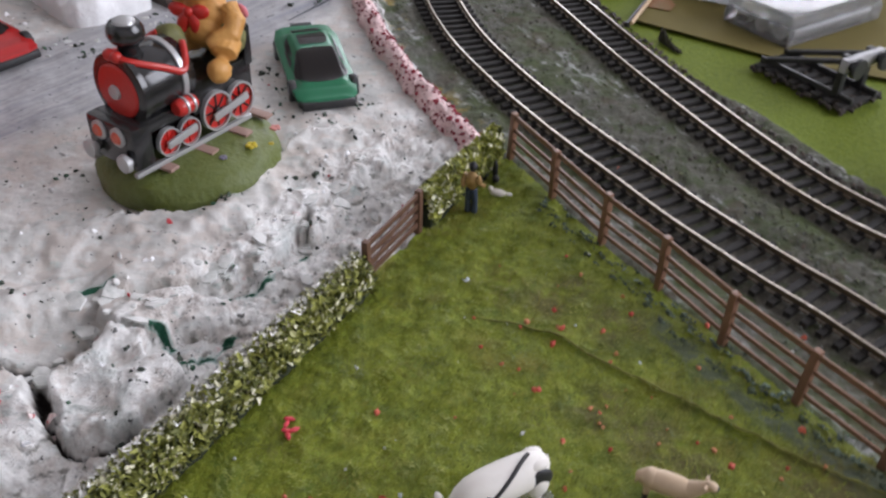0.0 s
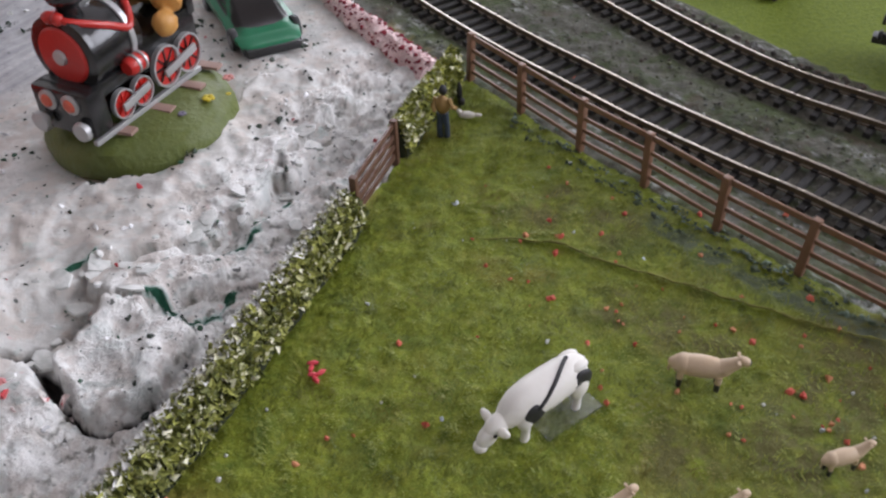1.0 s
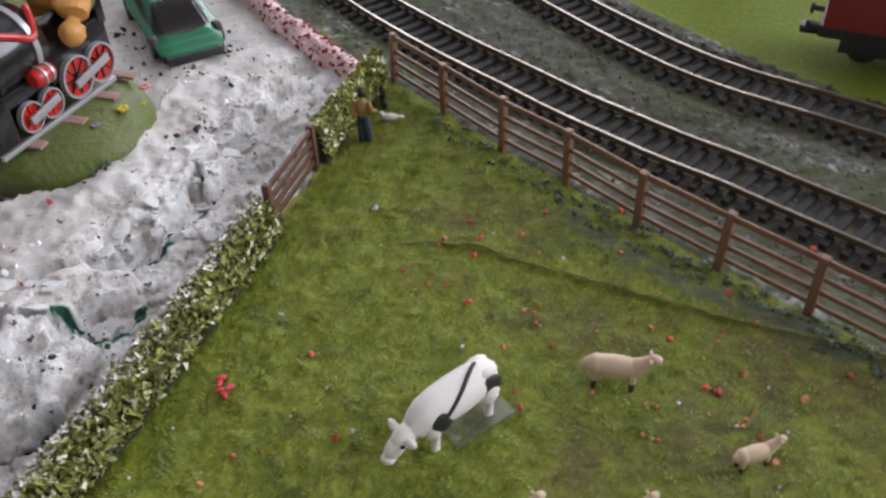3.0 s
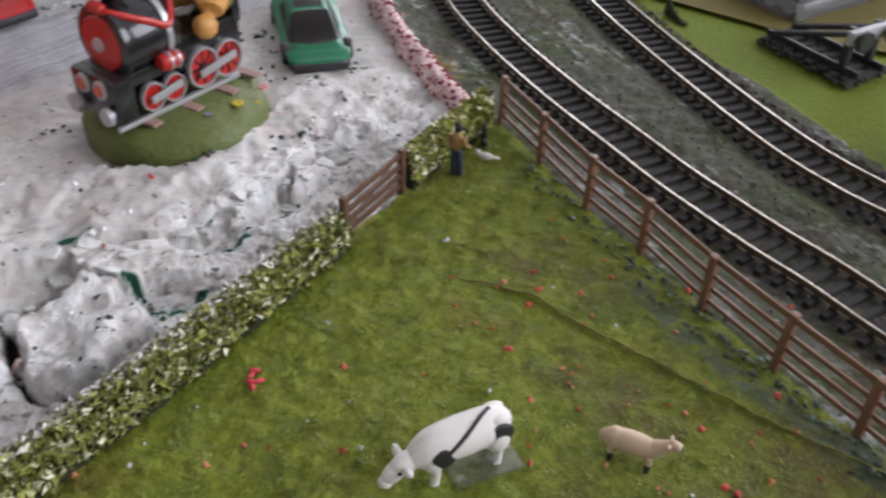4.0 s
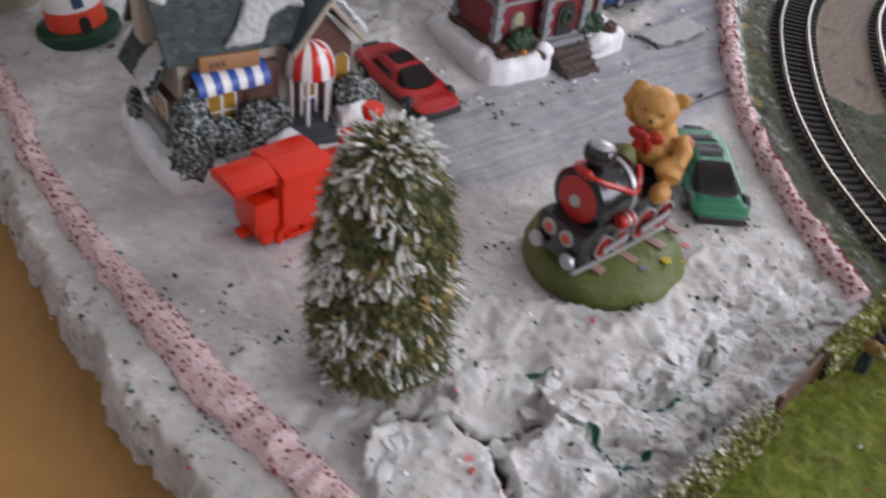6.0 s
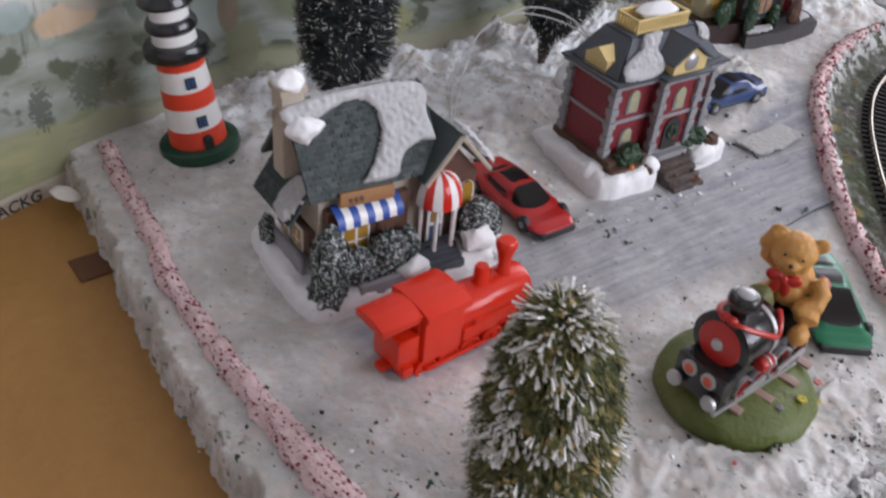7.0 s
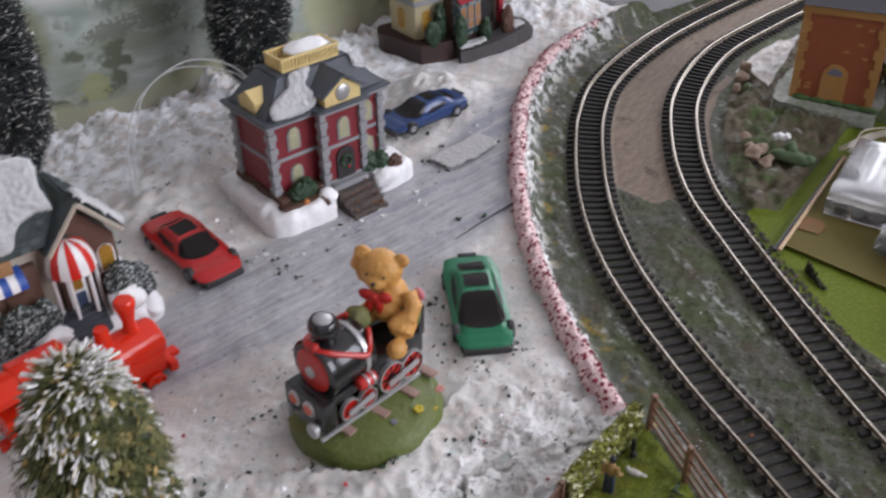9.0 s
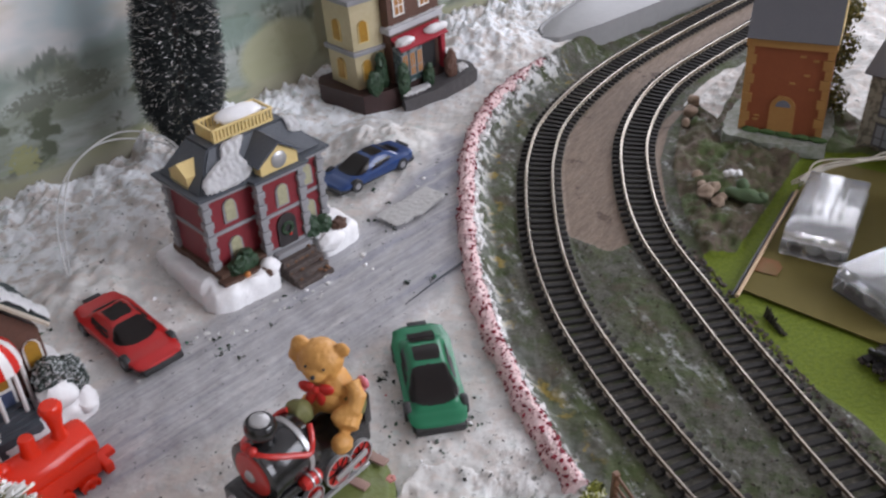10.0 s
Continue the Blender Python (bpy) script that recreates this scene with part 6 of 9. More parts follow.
    mw = plane_on((0.0905, wy0, 0.0460), (0.0905, wy1, 0.0460), (wr[0], wy0, wr[1]), sl)
    snow_slab("roof_snow", [(-0.001, 0.002), (0.006, 0.000), (0.011, 0.006), (0.012, 0.016), (0.014, 0.026), (-0.001, 0.0275)], 0.0036, mw, root, seed=5)
    # chimney with its snow
    bm = bmesh.new()
    box(bm, 0.010, 0.010, 0.040, pose(0.008, 0.039, 0.050), 0.0006)
    box(bm, 0.012, 0.012, 0.003, pose(0.008, 0.039, 0.088), 0.0006)
    ch = part("chimney", bm, BEIGE, root)
    bm = bmesh.new()
    egg(bm, 0.0070, 0.0068, 0.0040, pose(0.008, 0.039, 0.0920), 4)
    lumpy(bm, 0.0020, 150, 3)
    lumpy(bm, 0.0004, 420, 4)
    part("snow_cap", bm, SNOWCAP, ch)
    bm = bmesh.new()
    egg(bm, 0.0085, 0.0050, 0.0058, pose(0.0095, 0.0275, 0.0755, 30, 0, 0), 4)
    lumpy(bm, 0.0020, 150, 6)
    lumpy(bm, 0.0004, 420, 7)
    part("snow_drift", bm, SNOWCAP, root)
    # sign, awnings
    bm = bmesh.new()
    box(bm, 0.026, 0.0022, 0.0064, pose(0.0290, 0.0095, 0.0455, -10, 0, 0) @ pose(0, 0, 0, 0, 4, 0), 0.0007)
    sign = part("sign_board", bm, mat("sign_wood", (0.33, 0.17, 0.065), 0.6, second=(0.20, 0.09, 0.03), grain=300), root, "brown wooden sign board")
    bm = bmesh.new()
    for k, wd in enumerate((0.0016, 0.0014, 0.0016)):
        box(bm, wd, 0.0004, 0.0024, pose(0.0210 + k * 0.0026, 0.0086, 0.0476, -10, 0, 0))
    part("lettering_bar", bm, BROWNWALL, sign)
    AWBLUE = mat("awning_blue", (0.03, 0.09, 0.38), 0.4)
    for k in range(9):
        bm = bmesh.new()
        x0, x1 = 0.0140 + k * 0.0035, 0.0140 + (k + 1) * 0.0035
        prof = [(0.0145, 0.0450), (0.0095, 0.0437), (0.0065, 0.0410), (0.0060, 0.0378)]
        vs = [[bm.verts.new((x, y, z - j)) for y, z in prof] for x in (x0, x1) for j in (0, 0.0008)]
        for j in range(3):
            bm.faces.new((vs[0][j], vs[2][j], vs[2][j + 1], vs[0][j + 1]))
            bm.faces.new((vs[1][j], vs[3][j], vs[3][j + 1], vs[1][j + 1]))
            bm.faces.new((vs[0][j], vs[0][j + 1], vs[1][j + 1], vs[1][j]))
            bm.faces.new((vs[2][j], vs[2][j + 1], vs[3][j + 1], vs[3][j]))
        bm.faces.new((vs[0][3], vs[2][3], vs[3][3], vs[1][3]))
        part("awning_stripe", bm, AWBLUE if k % 2 == 0 else WHITEGLOSS, root)
    for k in range(8):
        bm = bmesh.new()
        a0, a1 = math.pi * (1 + k / 8), math.pi * (1 + (k + 1) / 8)
        rows = []
        for j in range(7):
            t = math.pi / 2 * j / 6
            rr, zz = 0.0112 * math.cos(t) ** 0.7, 0.0362 + 0.0145 * math.sin(t)
            rows.append([bm.verts.new((0.0655 + rr * math.cos(a), 0.0105 + rr * 1.05 * math.sin(a), zz)) for a in (a0, (a0 + a1) / 2, a1)])
        for r0, r1 in zip(rows, rows[1:]):
            for j in range(2):
                bm.faces.new((r0[j], r0[j + 1], r1[j + 1], r1[j]))
        bmesh.ops.remove_doubles(bm, verts=bm.verts[:], dist=1e-6)
        bmesh.ops.solidify(bm, geom=bm.faces[:], thickness=0.0006)
        part("porch_stripe", bm, RED if k % 2 else WHITEGLOSS, root)
    for x in (0.0560, 0.0610, 0.0700, 0.0750):
        bm = bmesh.new()
        cyl(bm, 0.0010, 0.0010, 0.0270, pose(x, 0.0030 if x in (0.0610, 0.0700) else 0.0085, 0.0105), 8)
        part("porch_column", bm, WHITEGLOSS, root)
    bm = bmesh.new()
    box(bm, 0.0085, 0.0014, 0.0190, pose(0.0657, 0.0112, 0.0115), 0.0003)
    door = part("door", bm, WHITEGLOSS, root, "white panelled shop door")
    bm = bmesh.new()
    box(bm, 0.0058, 0.0018, 0.0085, pose(0.0657, 0.0110, 0.0130))
    part("panel", bm, mat("door_blue_grey", (0.08, 0.11, 0.20), 0.4), door)
    bm = bmesh.new()
    box(bm, 0.0050, 0.0018, 0.0055, pose(0.0657, 0.0110, 0.0235))
    part("pane", bm, YELLOWWIN, door)
    window(root, 0.0255, 0.0122, 0.0200, 0.0115, 0.0150, arch=False)
    window(root, 0.0405, 0.0122, 0.0185, 0.0070, 0.0125, arch=False, glass=BROWNWALL, fmat=BROWNWALL)
    window(root, 0.0820, 0.0115, 0.0270, 0.0062, 0.0130)
    window(root, 0.0063, 0.028, 0.0190, 0.0075, 0.0095, deg=-90, arch=False)
    window(root, 0.0063, 0.040, 0.0190, 0.0060, 0.0095, deg=-90, arch=False)
    # porch steps
    for k in range(5):
        bm = bmesh.new()
        box(bm, 0.025 + 0.001 * k, 0.0034, 0.0150 - 0.0008 * k, pose(0.0610 - 0.0010 * k, 0.0075 - 0.0032 * k, 0.0), 0.0003)
        part("porch_step", bm, SLATE, root, "dark grey plank step")
    bm = bmesh.new()
    box(bm, 0.030, 0.003, 0.0100, pose(0.034, -0.0042, 0.004), 0.0008)
    part("low_wall", bm, GREYSTONE, root, "low grey stone front wall")
    bush(root, 0.0090, 0.0040, 0.005, 0.0085, 0.0075, 0.0205, seed=1)
    bush(root, 0.0075, 0.0015, 0.000, 0.0095, 0.0070, 0.0120, seed=7)
    bush(root, 0.0235, 0.0035, 0.008, 0.0090, 0.0065, 0.0110, seed=2)
    bush(root, 0.0375, 0.0045, 0.008, 0.0095, 0.0065, 0.0135, seed=3)
    bush(root, 0.0490, 0.0070, 0.009, 0.0055, 0.0050, 0.0110, seed=4)
    bush(root, 0.0840, 0.0045, 0.006, 0.0085, 0.0060, 0.0150, seed=5)
    bush(root, 0.0930, 0.0080, 0.005, 0.0060, 0.0080, 0.0120, seed=6)
    bush(root, 0.0010, 0.0480, 0.004, 0.0035, 0.0050, 0.0120, seed=8)
    for x, y, z, a, b, c, sd in ((0.0465, -0.003, 0.0128, 0.0085, 0.0052, 0.0052, 1), (0.0815, -0.0005, 0.0165, 0.0090, 0.0065, 0.0056, 2), (0.070, -0.0045, 0.0055, 0.0100, 0.0035, 0.0042, 3), (0.0920, -0.002, 0.0075, 0.0055, 0.0050, 0.0055, 4)):
        bm = bmesh.new()
        egg(bm, a, b, c, pose(x, y, z), 3)
        lumpy(bm, 0.0034, 140, sd)
        lumpy(bm, 0.0006, 420, sd)
        part("snow_lump", bm, SNOWCAP, root)
    return root


shop()


def brick_house():
    """The red brick ceramic house with the railed deck."""
    root = thing("brick_house", "ceramic red brick house with grey quoins and snowy roof", "model house", yaw(-0.171, 0.392, ground_cache(-0.16, 0.43) - 0.001, 56.0))
    snow_mound("snow_base", [(0.002, -0.005), (0.030, -0.006), (0.035, 0.006), (0.062, 0.006), (0.067, -0.003), (0.088, -0.002), (0.092, 0.008), (0.090, 0.053), (0.080, 0.060), (0.004, 0.060), (-0.005, 0.051), (-0.006, 0.003)], 0.0135, root, "thick white snow base", 0.006, 3, drop=0.012)
    EARTH = mat("brown_flower_bed", (0.10, 0.05, 0.03), 0.7, second=(0.05, 0.025, 0.018), grain=500, bump=0.8)
    bm = bmesh.new()
    box(bm, 0.030, 0.047, 0.0150, pose(0.019, 0.028, 0.002), 0.001)
    lumpy(bm, 0.0008, 200)
    part("plinth_wall", bm, EARTH, root, "brown stone footing")
    # blocks: left, projecting middle, right
    Z0, ZM, Z1 = 0.0145, 0.0365, 0.0575
    for nm, x0, x1, y0, y1 in (("left_block", 0.006, 0.036, 0.012, 0.046), ("centre_block", 0.034, 0.060, 0.006, 0.046), ("right_block", 0.058, 0.077, 0.012, 0.046)):
        bm = bmesh.new()
        box(bm, x1 - x0, y1 - y0, Z1 - Z0, pose((x0 + x1) / 2, (y0 + y1) / 2, Z0))
        part("wall", bm, BRICKRED, root)
        for zc, hh in ((Z0 - 0.0005, 0.0022), (ZM - 0.0010, 0.0020), (Z1 - 0.0014, 0.0022)):
            bm = bmesh.new()
            box(bm, x1 - x0 + 0.0018, y1 - y0 + 0.0018, hh, pose((x0 + x1) / 2, (y0 + y1) / 2, zc), 0.0003)
            part("string_course", bm, GREYSTONE, root)
        for cx, cy in ((x0, y0), (x1, y0), (x0, y1)):
            if nm == "left_block" and cx == x1 or nm == "right_block" and cx == x0:
                continue
            for k in range(11):
                bm = bmesh.new()
                wd = 0.0050 if k % 2 else 0.0036
                box(bm, wd, wd, (Z1 - Z0) / 11 - 0.0003, pose(cx, cy, Z0 + k * (Z1 - Z0) / 11), 0.0003)
                part("quoin", bm, GREYSTONE, root)
    PALEGLASS = mat("lit_window_paint", (0.42, 0.40, 0.26), 0.35, second=(0.20, 0.20, 0.12), grain=500, stain=250)
    for x, z, y in ((0.0195, 0.0415, 0.0118), (0.0195, 0.0195, 0.0118), (0.0475, 0.0405, 0.0058), (0.0680, 0.0415, 0.0118), (0.0680, 0.0195, 0.0118)):
        window(root, x, y, z, 0.0058, 0.0118, glass=PALEGLASS, fmat=GREYSTONE, frame=0.0011)
    bm = bmesh.new()
    arched(bm, 0.0120, 0.0190, 0.0014, pose(0.0475, 0.0064, Z0 + 0.001))
    door = part("door", bm, mat("dark_door_paint", (0.035, 0.03, 0.03), 0.4), root, "dark arched front door")
    bm = bmesh.new()
    for k in range(14):
        a = 2 * math.pi * k / 14
        ball(bm, 0.0012, pose(0.0475 + 0.0031 * math.cos(a), 0.0046, 0.0258 + 0.0031 * math.sin(a)), 1)
    lumpy(bm, 0.0004, 900)
    part("wreath", bm, GREENBUSH, door, "green wreath")
    bm = bmesh.new()
    ball(bm, 0.0010, pose(0.0485, 0.0040, 0.0222), 1)
    part("berry", bm, RED, door)
    # cornice and roof
    cor = [(0.002, 0.008), (0.031, 0.008), (0.031, 0.0025), (0.063, 0.0025), (0.063, 0.008), (0.081, 0.008), (0.081, 0.050), (0.002, 0.050)]
    bm = bmesh.new()
    prism(bm, cor, 0.0022, pose(0, 0, Z1), 0.0004)
    part("cornice", bm, GREYSTONE, root)
    bm = bmesh.new()
    prism(bm, [(x + (0.0012 if x > 0.04 else -0.0012), y + (0.0012 if y > 0.03 else -0.0012)) for x, y in cor], 0.0016, pose(0, 0, Z1 + 0.0021), 0.0004)
    zr = Z1 + 0.0036
    lo = [(0.005, 0.011), (0.078, 0.011), (0.078, 0.047), (0.005, 0.047)]
    hi = [(0.020, 0.023), (0.066, 0.023), (0.066, 0.042), (0.020, 0.042)]
    for k in range(4):
        a, b, c, d = lo[k], lo[(k + 1) % 4], hi[(k + 1) % 4], hi[k]
        slope(bm, (*a, zr), (*b, zr), (*c, zr + 0.0150), (*d, zr + 0.0150), 0.0012)
    prism(bm, hi, 0.0014, pose(0, 0, zr + 0.0150))
    part("roof", bm, SLATE, root, "dark slate mansard roof")
    # deck railing
    bm = bmesh.new()
    box(bm, 0.036, 0.0165, 0.0014, pose(0.043, 0.0325, zr + 0.0162), 0.0003)
    deck = part("roof_deck", bm, CREAM, root, "cream railed roof deck")
    for x, y, sx, sy in ((0.043, 0.0247, 0.037, 0.0013), (0.043, 0.0403, 0.037, 0.0013), (0.0250, 0.0325, 0.0013, 0.0165), (0.0610, 0.0325, 0.0013, 0.0165)):
        bm = bmesh.new()
        box(bm, sx, sy, 0.0012, pose(x, y, zr + 0.0226), 0.0003)
        part("handrail", bm, CREAM, deck)
    for k in range(17):
        for y in (0.0247, 0.0403):
            bm = bmesh.new()
            box(bm, 0.0011, 0.0011, 0.0058, pose(0.0255 + k * 0.00218, y, zr + 0.0170))
            part("baluster", bm, CREAM, deck)
    for k in range(6):
        bm = bmesh.new()
        box(bm, 0.0011, 0.0011, 0.0058, pose(0.0250, 0.0272 + k * 0.0022, zr + 0.0170))
        part("baluster", bm, CREAM, deck)
    bm = bmesh.new()
    egg(bm, 0.0135, 0.0075, 0.0040, pose(0.047, 0.0335, zr + 0.0226), 3)
    lumpy(bm, 0.0016, 180, 4)
    part("deck_snow", bm, SNOWCAP, deck)
    # dormers
    bm = bmesh.new()
    gable_block(bm, 0.0365, 0.0595, 0.0045, 0.026, 0.0068, 0.0146, pose(0, 0, zr - 0.0004), along_x=False)
    dorm = part("dormer", bm, CREAM, root, "cream gabled dormer")
    bm = bmesh.new()
    slope(bm, (0.0340, 0.0025, zr + 0.0056), (0.0340, 0.028, zr + 0.0056), (0.0481, 0.028, zr + 0.0152), (0.0481, 0.0025, zr + 0.0152), 0.0012)
    slope(bm, (0.0620, 0.0025, zr + 0.0056), (0.0620, 0.028, zr + 0.0056), (0.0479, 0.028, zr + 0.0152), (0.0479, 0.0025, zr + 0.0152), 0.0012)
    part("dormer_roof", bm, SLATE, dorm)
    bm = bmesh.new()
    lathe(bm, [(0, 0), (0.0042, 0), (0.0047, 0.0005), (0.0040, 0.0011), (0, 0.0013)], pose(0.0480, 0.0046, zr + 0.0058, 90, 0, 0), 20)
    part("round_window", bm, SILVER, dorm, "round silvery clock window")
    for x, y, dg in ((0.0095, 0.0290, -90),):
        bm = bmesh.new()
        gable_block(bm, -0.0080, 0.0080, 0.0, 0.014, 0.0068, 0.0120, yaw(x - 0.005, y, zr - 0.0004, dg), along_x=False)
        part("side_dormer", bm, CREAM, root)
    # snow on the roof
    mf = plane_on((*lo[0], zr), (*lo[1], zr), (*hi[0], zr + 0.015), 0.0014)
    snow_slab("roof_snow", [(0.001, -0.001), (0.012, -0.003), (0.027, -0.001), (0.031, 0.005), (0.028, 0.011), (0.034, 0.0175), (0.033, 0.0205), (0.021, 0.0195), (0.017, 0.013), (0.008, 0.009), (0.002, 0.005)], 0.0034, mf, root, seed=9)
    snow_slab("roof_snow", [(0.060, 0.012), (0.066, 0.010), (0.067, 0.018), (0.060, 0.021)], 0.0020, mf, root, seed=10, soft=0.0012)
    # steps, planting
    RUBBLE = mat("dark_rubble_paint", (0.105, 0.078, 0.066), 0.7, second=(0.045, 0.036, 0.034), grain=420, stain=260, amount=0.9, bump=1.0, depth=0.0010)
    for k in range(5):
        bm = bmesh.new()
        box(bm, 0.023, 0.0052, 0.0145 - 0.0028 * k, pose(0.0478, 0.0035 - 0.0042 * k, 0.0), 0.0004)
        bmesh.ops.subdivide_edges(bm, edges=bm.edges[:], cuts=3, use_grid_fill=True)
        lumpy(bm, 0.0006, 420, k)
        part("step", bm, RUBBLE if k else GREYSTONE, root)
    PEBBLE = mat("orange_pebble", (0.24, 0.115, 0.055), 0.6, second=(0.12, 0.06, 0.035), grain=600)
    rng = random.Random(5)
    for k in range(34):
        x, y = 0.0375 + 0.0205 * rng.random(), 0.002 - 0.0165 * rng.random()
        z = max(0.0032, 0.0150 - 0.0028 * max(0, round((0.0061 - y) / 0.0042)) + 0.0001)
        bm = bmesh.new()
        egg(bm, rng.uniform(0.0008, 0.0015), rng.uniform(0.0007, 0.0012), 0.0008, yaw(x, y, z, rng.uniform(0, 180)), 1)
        part("paving_pebble", bm, PEBBLE, root)
    bm = bmesh.new()
    box(bm, 0.029, 0.0080, 0.0060, pose(0.0165, 0.0030, 0.0088), 0.0010)
    bmesh.ops.subdivide_edges(bm, edges=bm.edges[:], cuts=3, use_grid_fill=True)
    lumpy(bm, 0.0008, 300, 3)
    part("flower_bed", bm, EARTH, root, "brown planted flower bed")
    bush(root, 0.0155, 0.0055, 0.0125, 0.0060, 0.0045, 0.0060, GREENBUSH, 2)
    bush(root, 0.0215, 0.0060, 0.0125, 0.0055, 0.0045, 0.0070, GREENBUSH, 3)
    bush(root, 0.0640, 0.0060, 0.0120, 0.0050, 0.0045, 0.0075, GREENBUSH, 4)
    bush(root, 0.0710, 0.0050, 0.0110, 0.0050, 0.0045, 0.0065, GREENBUSH, 5)
    bush(root, 0.0790, 0.0020, 0.0080, 0.0050, 0.0040, 0.0065, EARTH, 6)
    bush(root, 0.0280, -0.0010, 0.0070, 0.0050, 0.0040, 0.0050, EARTH, 7)
    bm = bmesh.new()
    ball(bm, 0.0018, pose(0.0160, -0.0005, 0.0145), 2)
    part("pumpkin", bm, mat("pumpkin_orange", (0.55, 0.20, 0.05), 0.5), root)
    for x, y, z, a, b, c, sd in ((0.0295, -0.0005, 0.0120, 0.0055, 0.0050, 0.0055, 1), (0.0700, -0.0015, 0.0095, 0.0090, 0.0045, 0.0055, 2)):
        bm = bmesh.new()
        egg(bm, a, b, c, pose(x, y, z), 3)
        lumpy(bm, 0.0016, 190, sd)
        part("snow_lump", bm, SNOWCAP, root)
    return root


brick_house()


def inn():
    """The far ceramic inn with a cream wing and dark front."""
    INNCREAM = mat("inn_cream_paint", (0.52, 0.45, 0.28), 0.55, second=(0.38, 0.31, 0.17), grain=300, bump=0.3)
    root = thing("village_inn", "ceramic village inn with cream wing and dark timber front", "model house", yaw(-0.140, 0.619, ground_cache(-0.13, 0.66) + 0.0015, 55.0) @ pose(0, 0, 0, 0, -3, 0))
    DARKROCK = mat("dark_brown_base", (0.042, 0.018, 0.016), 0.5, second=(0.020, 0.010, 0.009), grain=300, bump=0.6)
    bm = bmesh.new()
    prism(bm, [(-0.008, 0.014), (0.020, 0.007), (0.030, 0.008), (0.072, 0.009), (0.074, 0.052), (-0.006, 0.068), (-0.014, 0.058)], 0.0225, pose(0, 0, -0.009))
    bmesh.ops.subdivide_edges(bm, edges=bm.edges[:], cuts=3, use_grid_fill=True)
    bmesh.ops.smooth_vert(bm, verts=bm.verts[:], factor=0.2, use_axis_x=True, use_axis_y=True, use_axis_z=True)
    lumpy(bm, 0.0012, 130)
    part("base", bm, DARKROCK, root, "dark brown moulded base")
    bm = bmesh.new()
    prism(bm, [(0.016, -0.002), (0.050, -0.007), (0.086, -0.006), (0.092, 0.003), (0.089, 0.026), (0.070, 0.028), (0.068, 0.010), (0.022, 0.010)], 0.0150, pose(0, 0, -0.009))
    bmesh.ops.subdivide_edges(bm, edges=bm.edges[:], cuts=3, use_grid_fill=True)
    lumpy(bm, 0.0014, 160, 2)
    part("terrace", bm, mat("dark_grey_paving", (0.085, 0.08, 0.082), 0.6, second=(0.035, 0.028, 0.028), grain=300, stain=120, bump=0.8), root, "dark grey stone terrace")
    bm = bmesh.new()
    prism(bm, [(-0.002, 0.026), (0.016, 0.022), (0.022, 0.022), (0.022, 0.056), (-0.002, 0.056)], 0.066, pose(0, 0, 0.012), 0.0006)
    wing = part("cream_wing", bm, INNCREAM, root, "cream painted side wing")
    for z in (0.0385, 0.0755):
        bm = bmesh.new()
        prism(bm, [(-0.004, 0.024), (0.016, 0.020), (0.024, 0.020), (0.024, 0.058), (-0.004, 0.058)], 0.0035, pose(0, 0, z), 0.0006)
        part("ledge", bm, GREYSTONE, wing)
    for z in (0.019, 0.0480):
        window(root, -0.0024, 0.042, z, 0.0068, 0.0150, deg=-90, fmat=CREAM)
        window(root, 0.0065, 0.0240, z, 0.0062, 0.0150, deg=-12, fmat=CREAM)
    bm = bmesh.new()
    box(bm, 0.048, 0.036, 0.095, pose(0.046, 0.032, 0.012), 0.0006)
    part("wall", bm, BROWNWALL, root, "dark maroon brown main block")
    bm = bmesh.new()
    box(bm, 0.052, 0.040, 0.0045, pose(0.046, 0.032, 0.0495), 0.0008)
    part("stone_band", bm, mat("pale_stone_band", (0.50, 0.50, 0.52), 0.6), root)
    snow_slab("ledge_snow", [(0.000, 0.000), (0.050, 0.000), (0.050, 0.0040), (0.000, 0.0045)], 0.0016, pose(0.021, 0.0110, 0.054), root, soft=0.0015)
    for x in (0.0315, 0.0555):
        window(root, x, 0.0136, 0.0625, 0.0072, 0.0155, arch=False, frame=0.0014, glass=mat("amber_sash", (0.42, 0.20, 0.06), 0.4, second=(0.2, 0.08, 0.03), grain=500) if x < 0.04 else bpy.data.materials["amber_sash"])
        window(root, x, 0.0136, 0.0875, 0.0072, 0.0155, arch=False, frame=0.0014, glass=bpy.data.materials["amber_sash"])
    # ground floor bay, awning
    bm = bmesh.new()
    box(bm, 0.022, 0.008, 0.028, pose(0.034, 0.011, 0.012), 0.0006)
    part("bay", bm, mat("teal_bay_paint", (0.03, 0.06, 0.06), 0.4, second=(0.30, 0.34, 0.34), grain=300, stain=200, amount=0.8, sharp=True), root, "teal shop bay")
    for x in (0.0270, 0.0340, 0.0410):
        window(root, x, 0.0066, 0.0180, 0.0042, 0.0160, arch=False, glass=bpy.data.materials["amber_sash"], fmat=GREYSTONE, frame=0.0007)
    bm = bmesh.new()
    box(bm, 0.012, 0.003, 0.025, pose(0.056, 0.0135, 0.012))
    part("door", bm, BLACKMATT, root)
    bm = bmesh.new()
    prism(bm, [(0.0030, 0.040), (0.014, 0.047), (0.014, 0.0455), (0.0035, 0.0385)], 0.046, Matrix(((0, 0, 1, 0.022), (1, 0, 0, 0), (0, 1, 0, 0), (0, 0, 0, 1))), 0.0003)
    part("awning", bm, mat("dull_red_awning", (0.35, 0.02, 0.035), 0.5), root, "dull red awning")
    for x, sx in ((0.029, 0.0080), (0.060, 0.0105)):
        bm = bmesh.new()
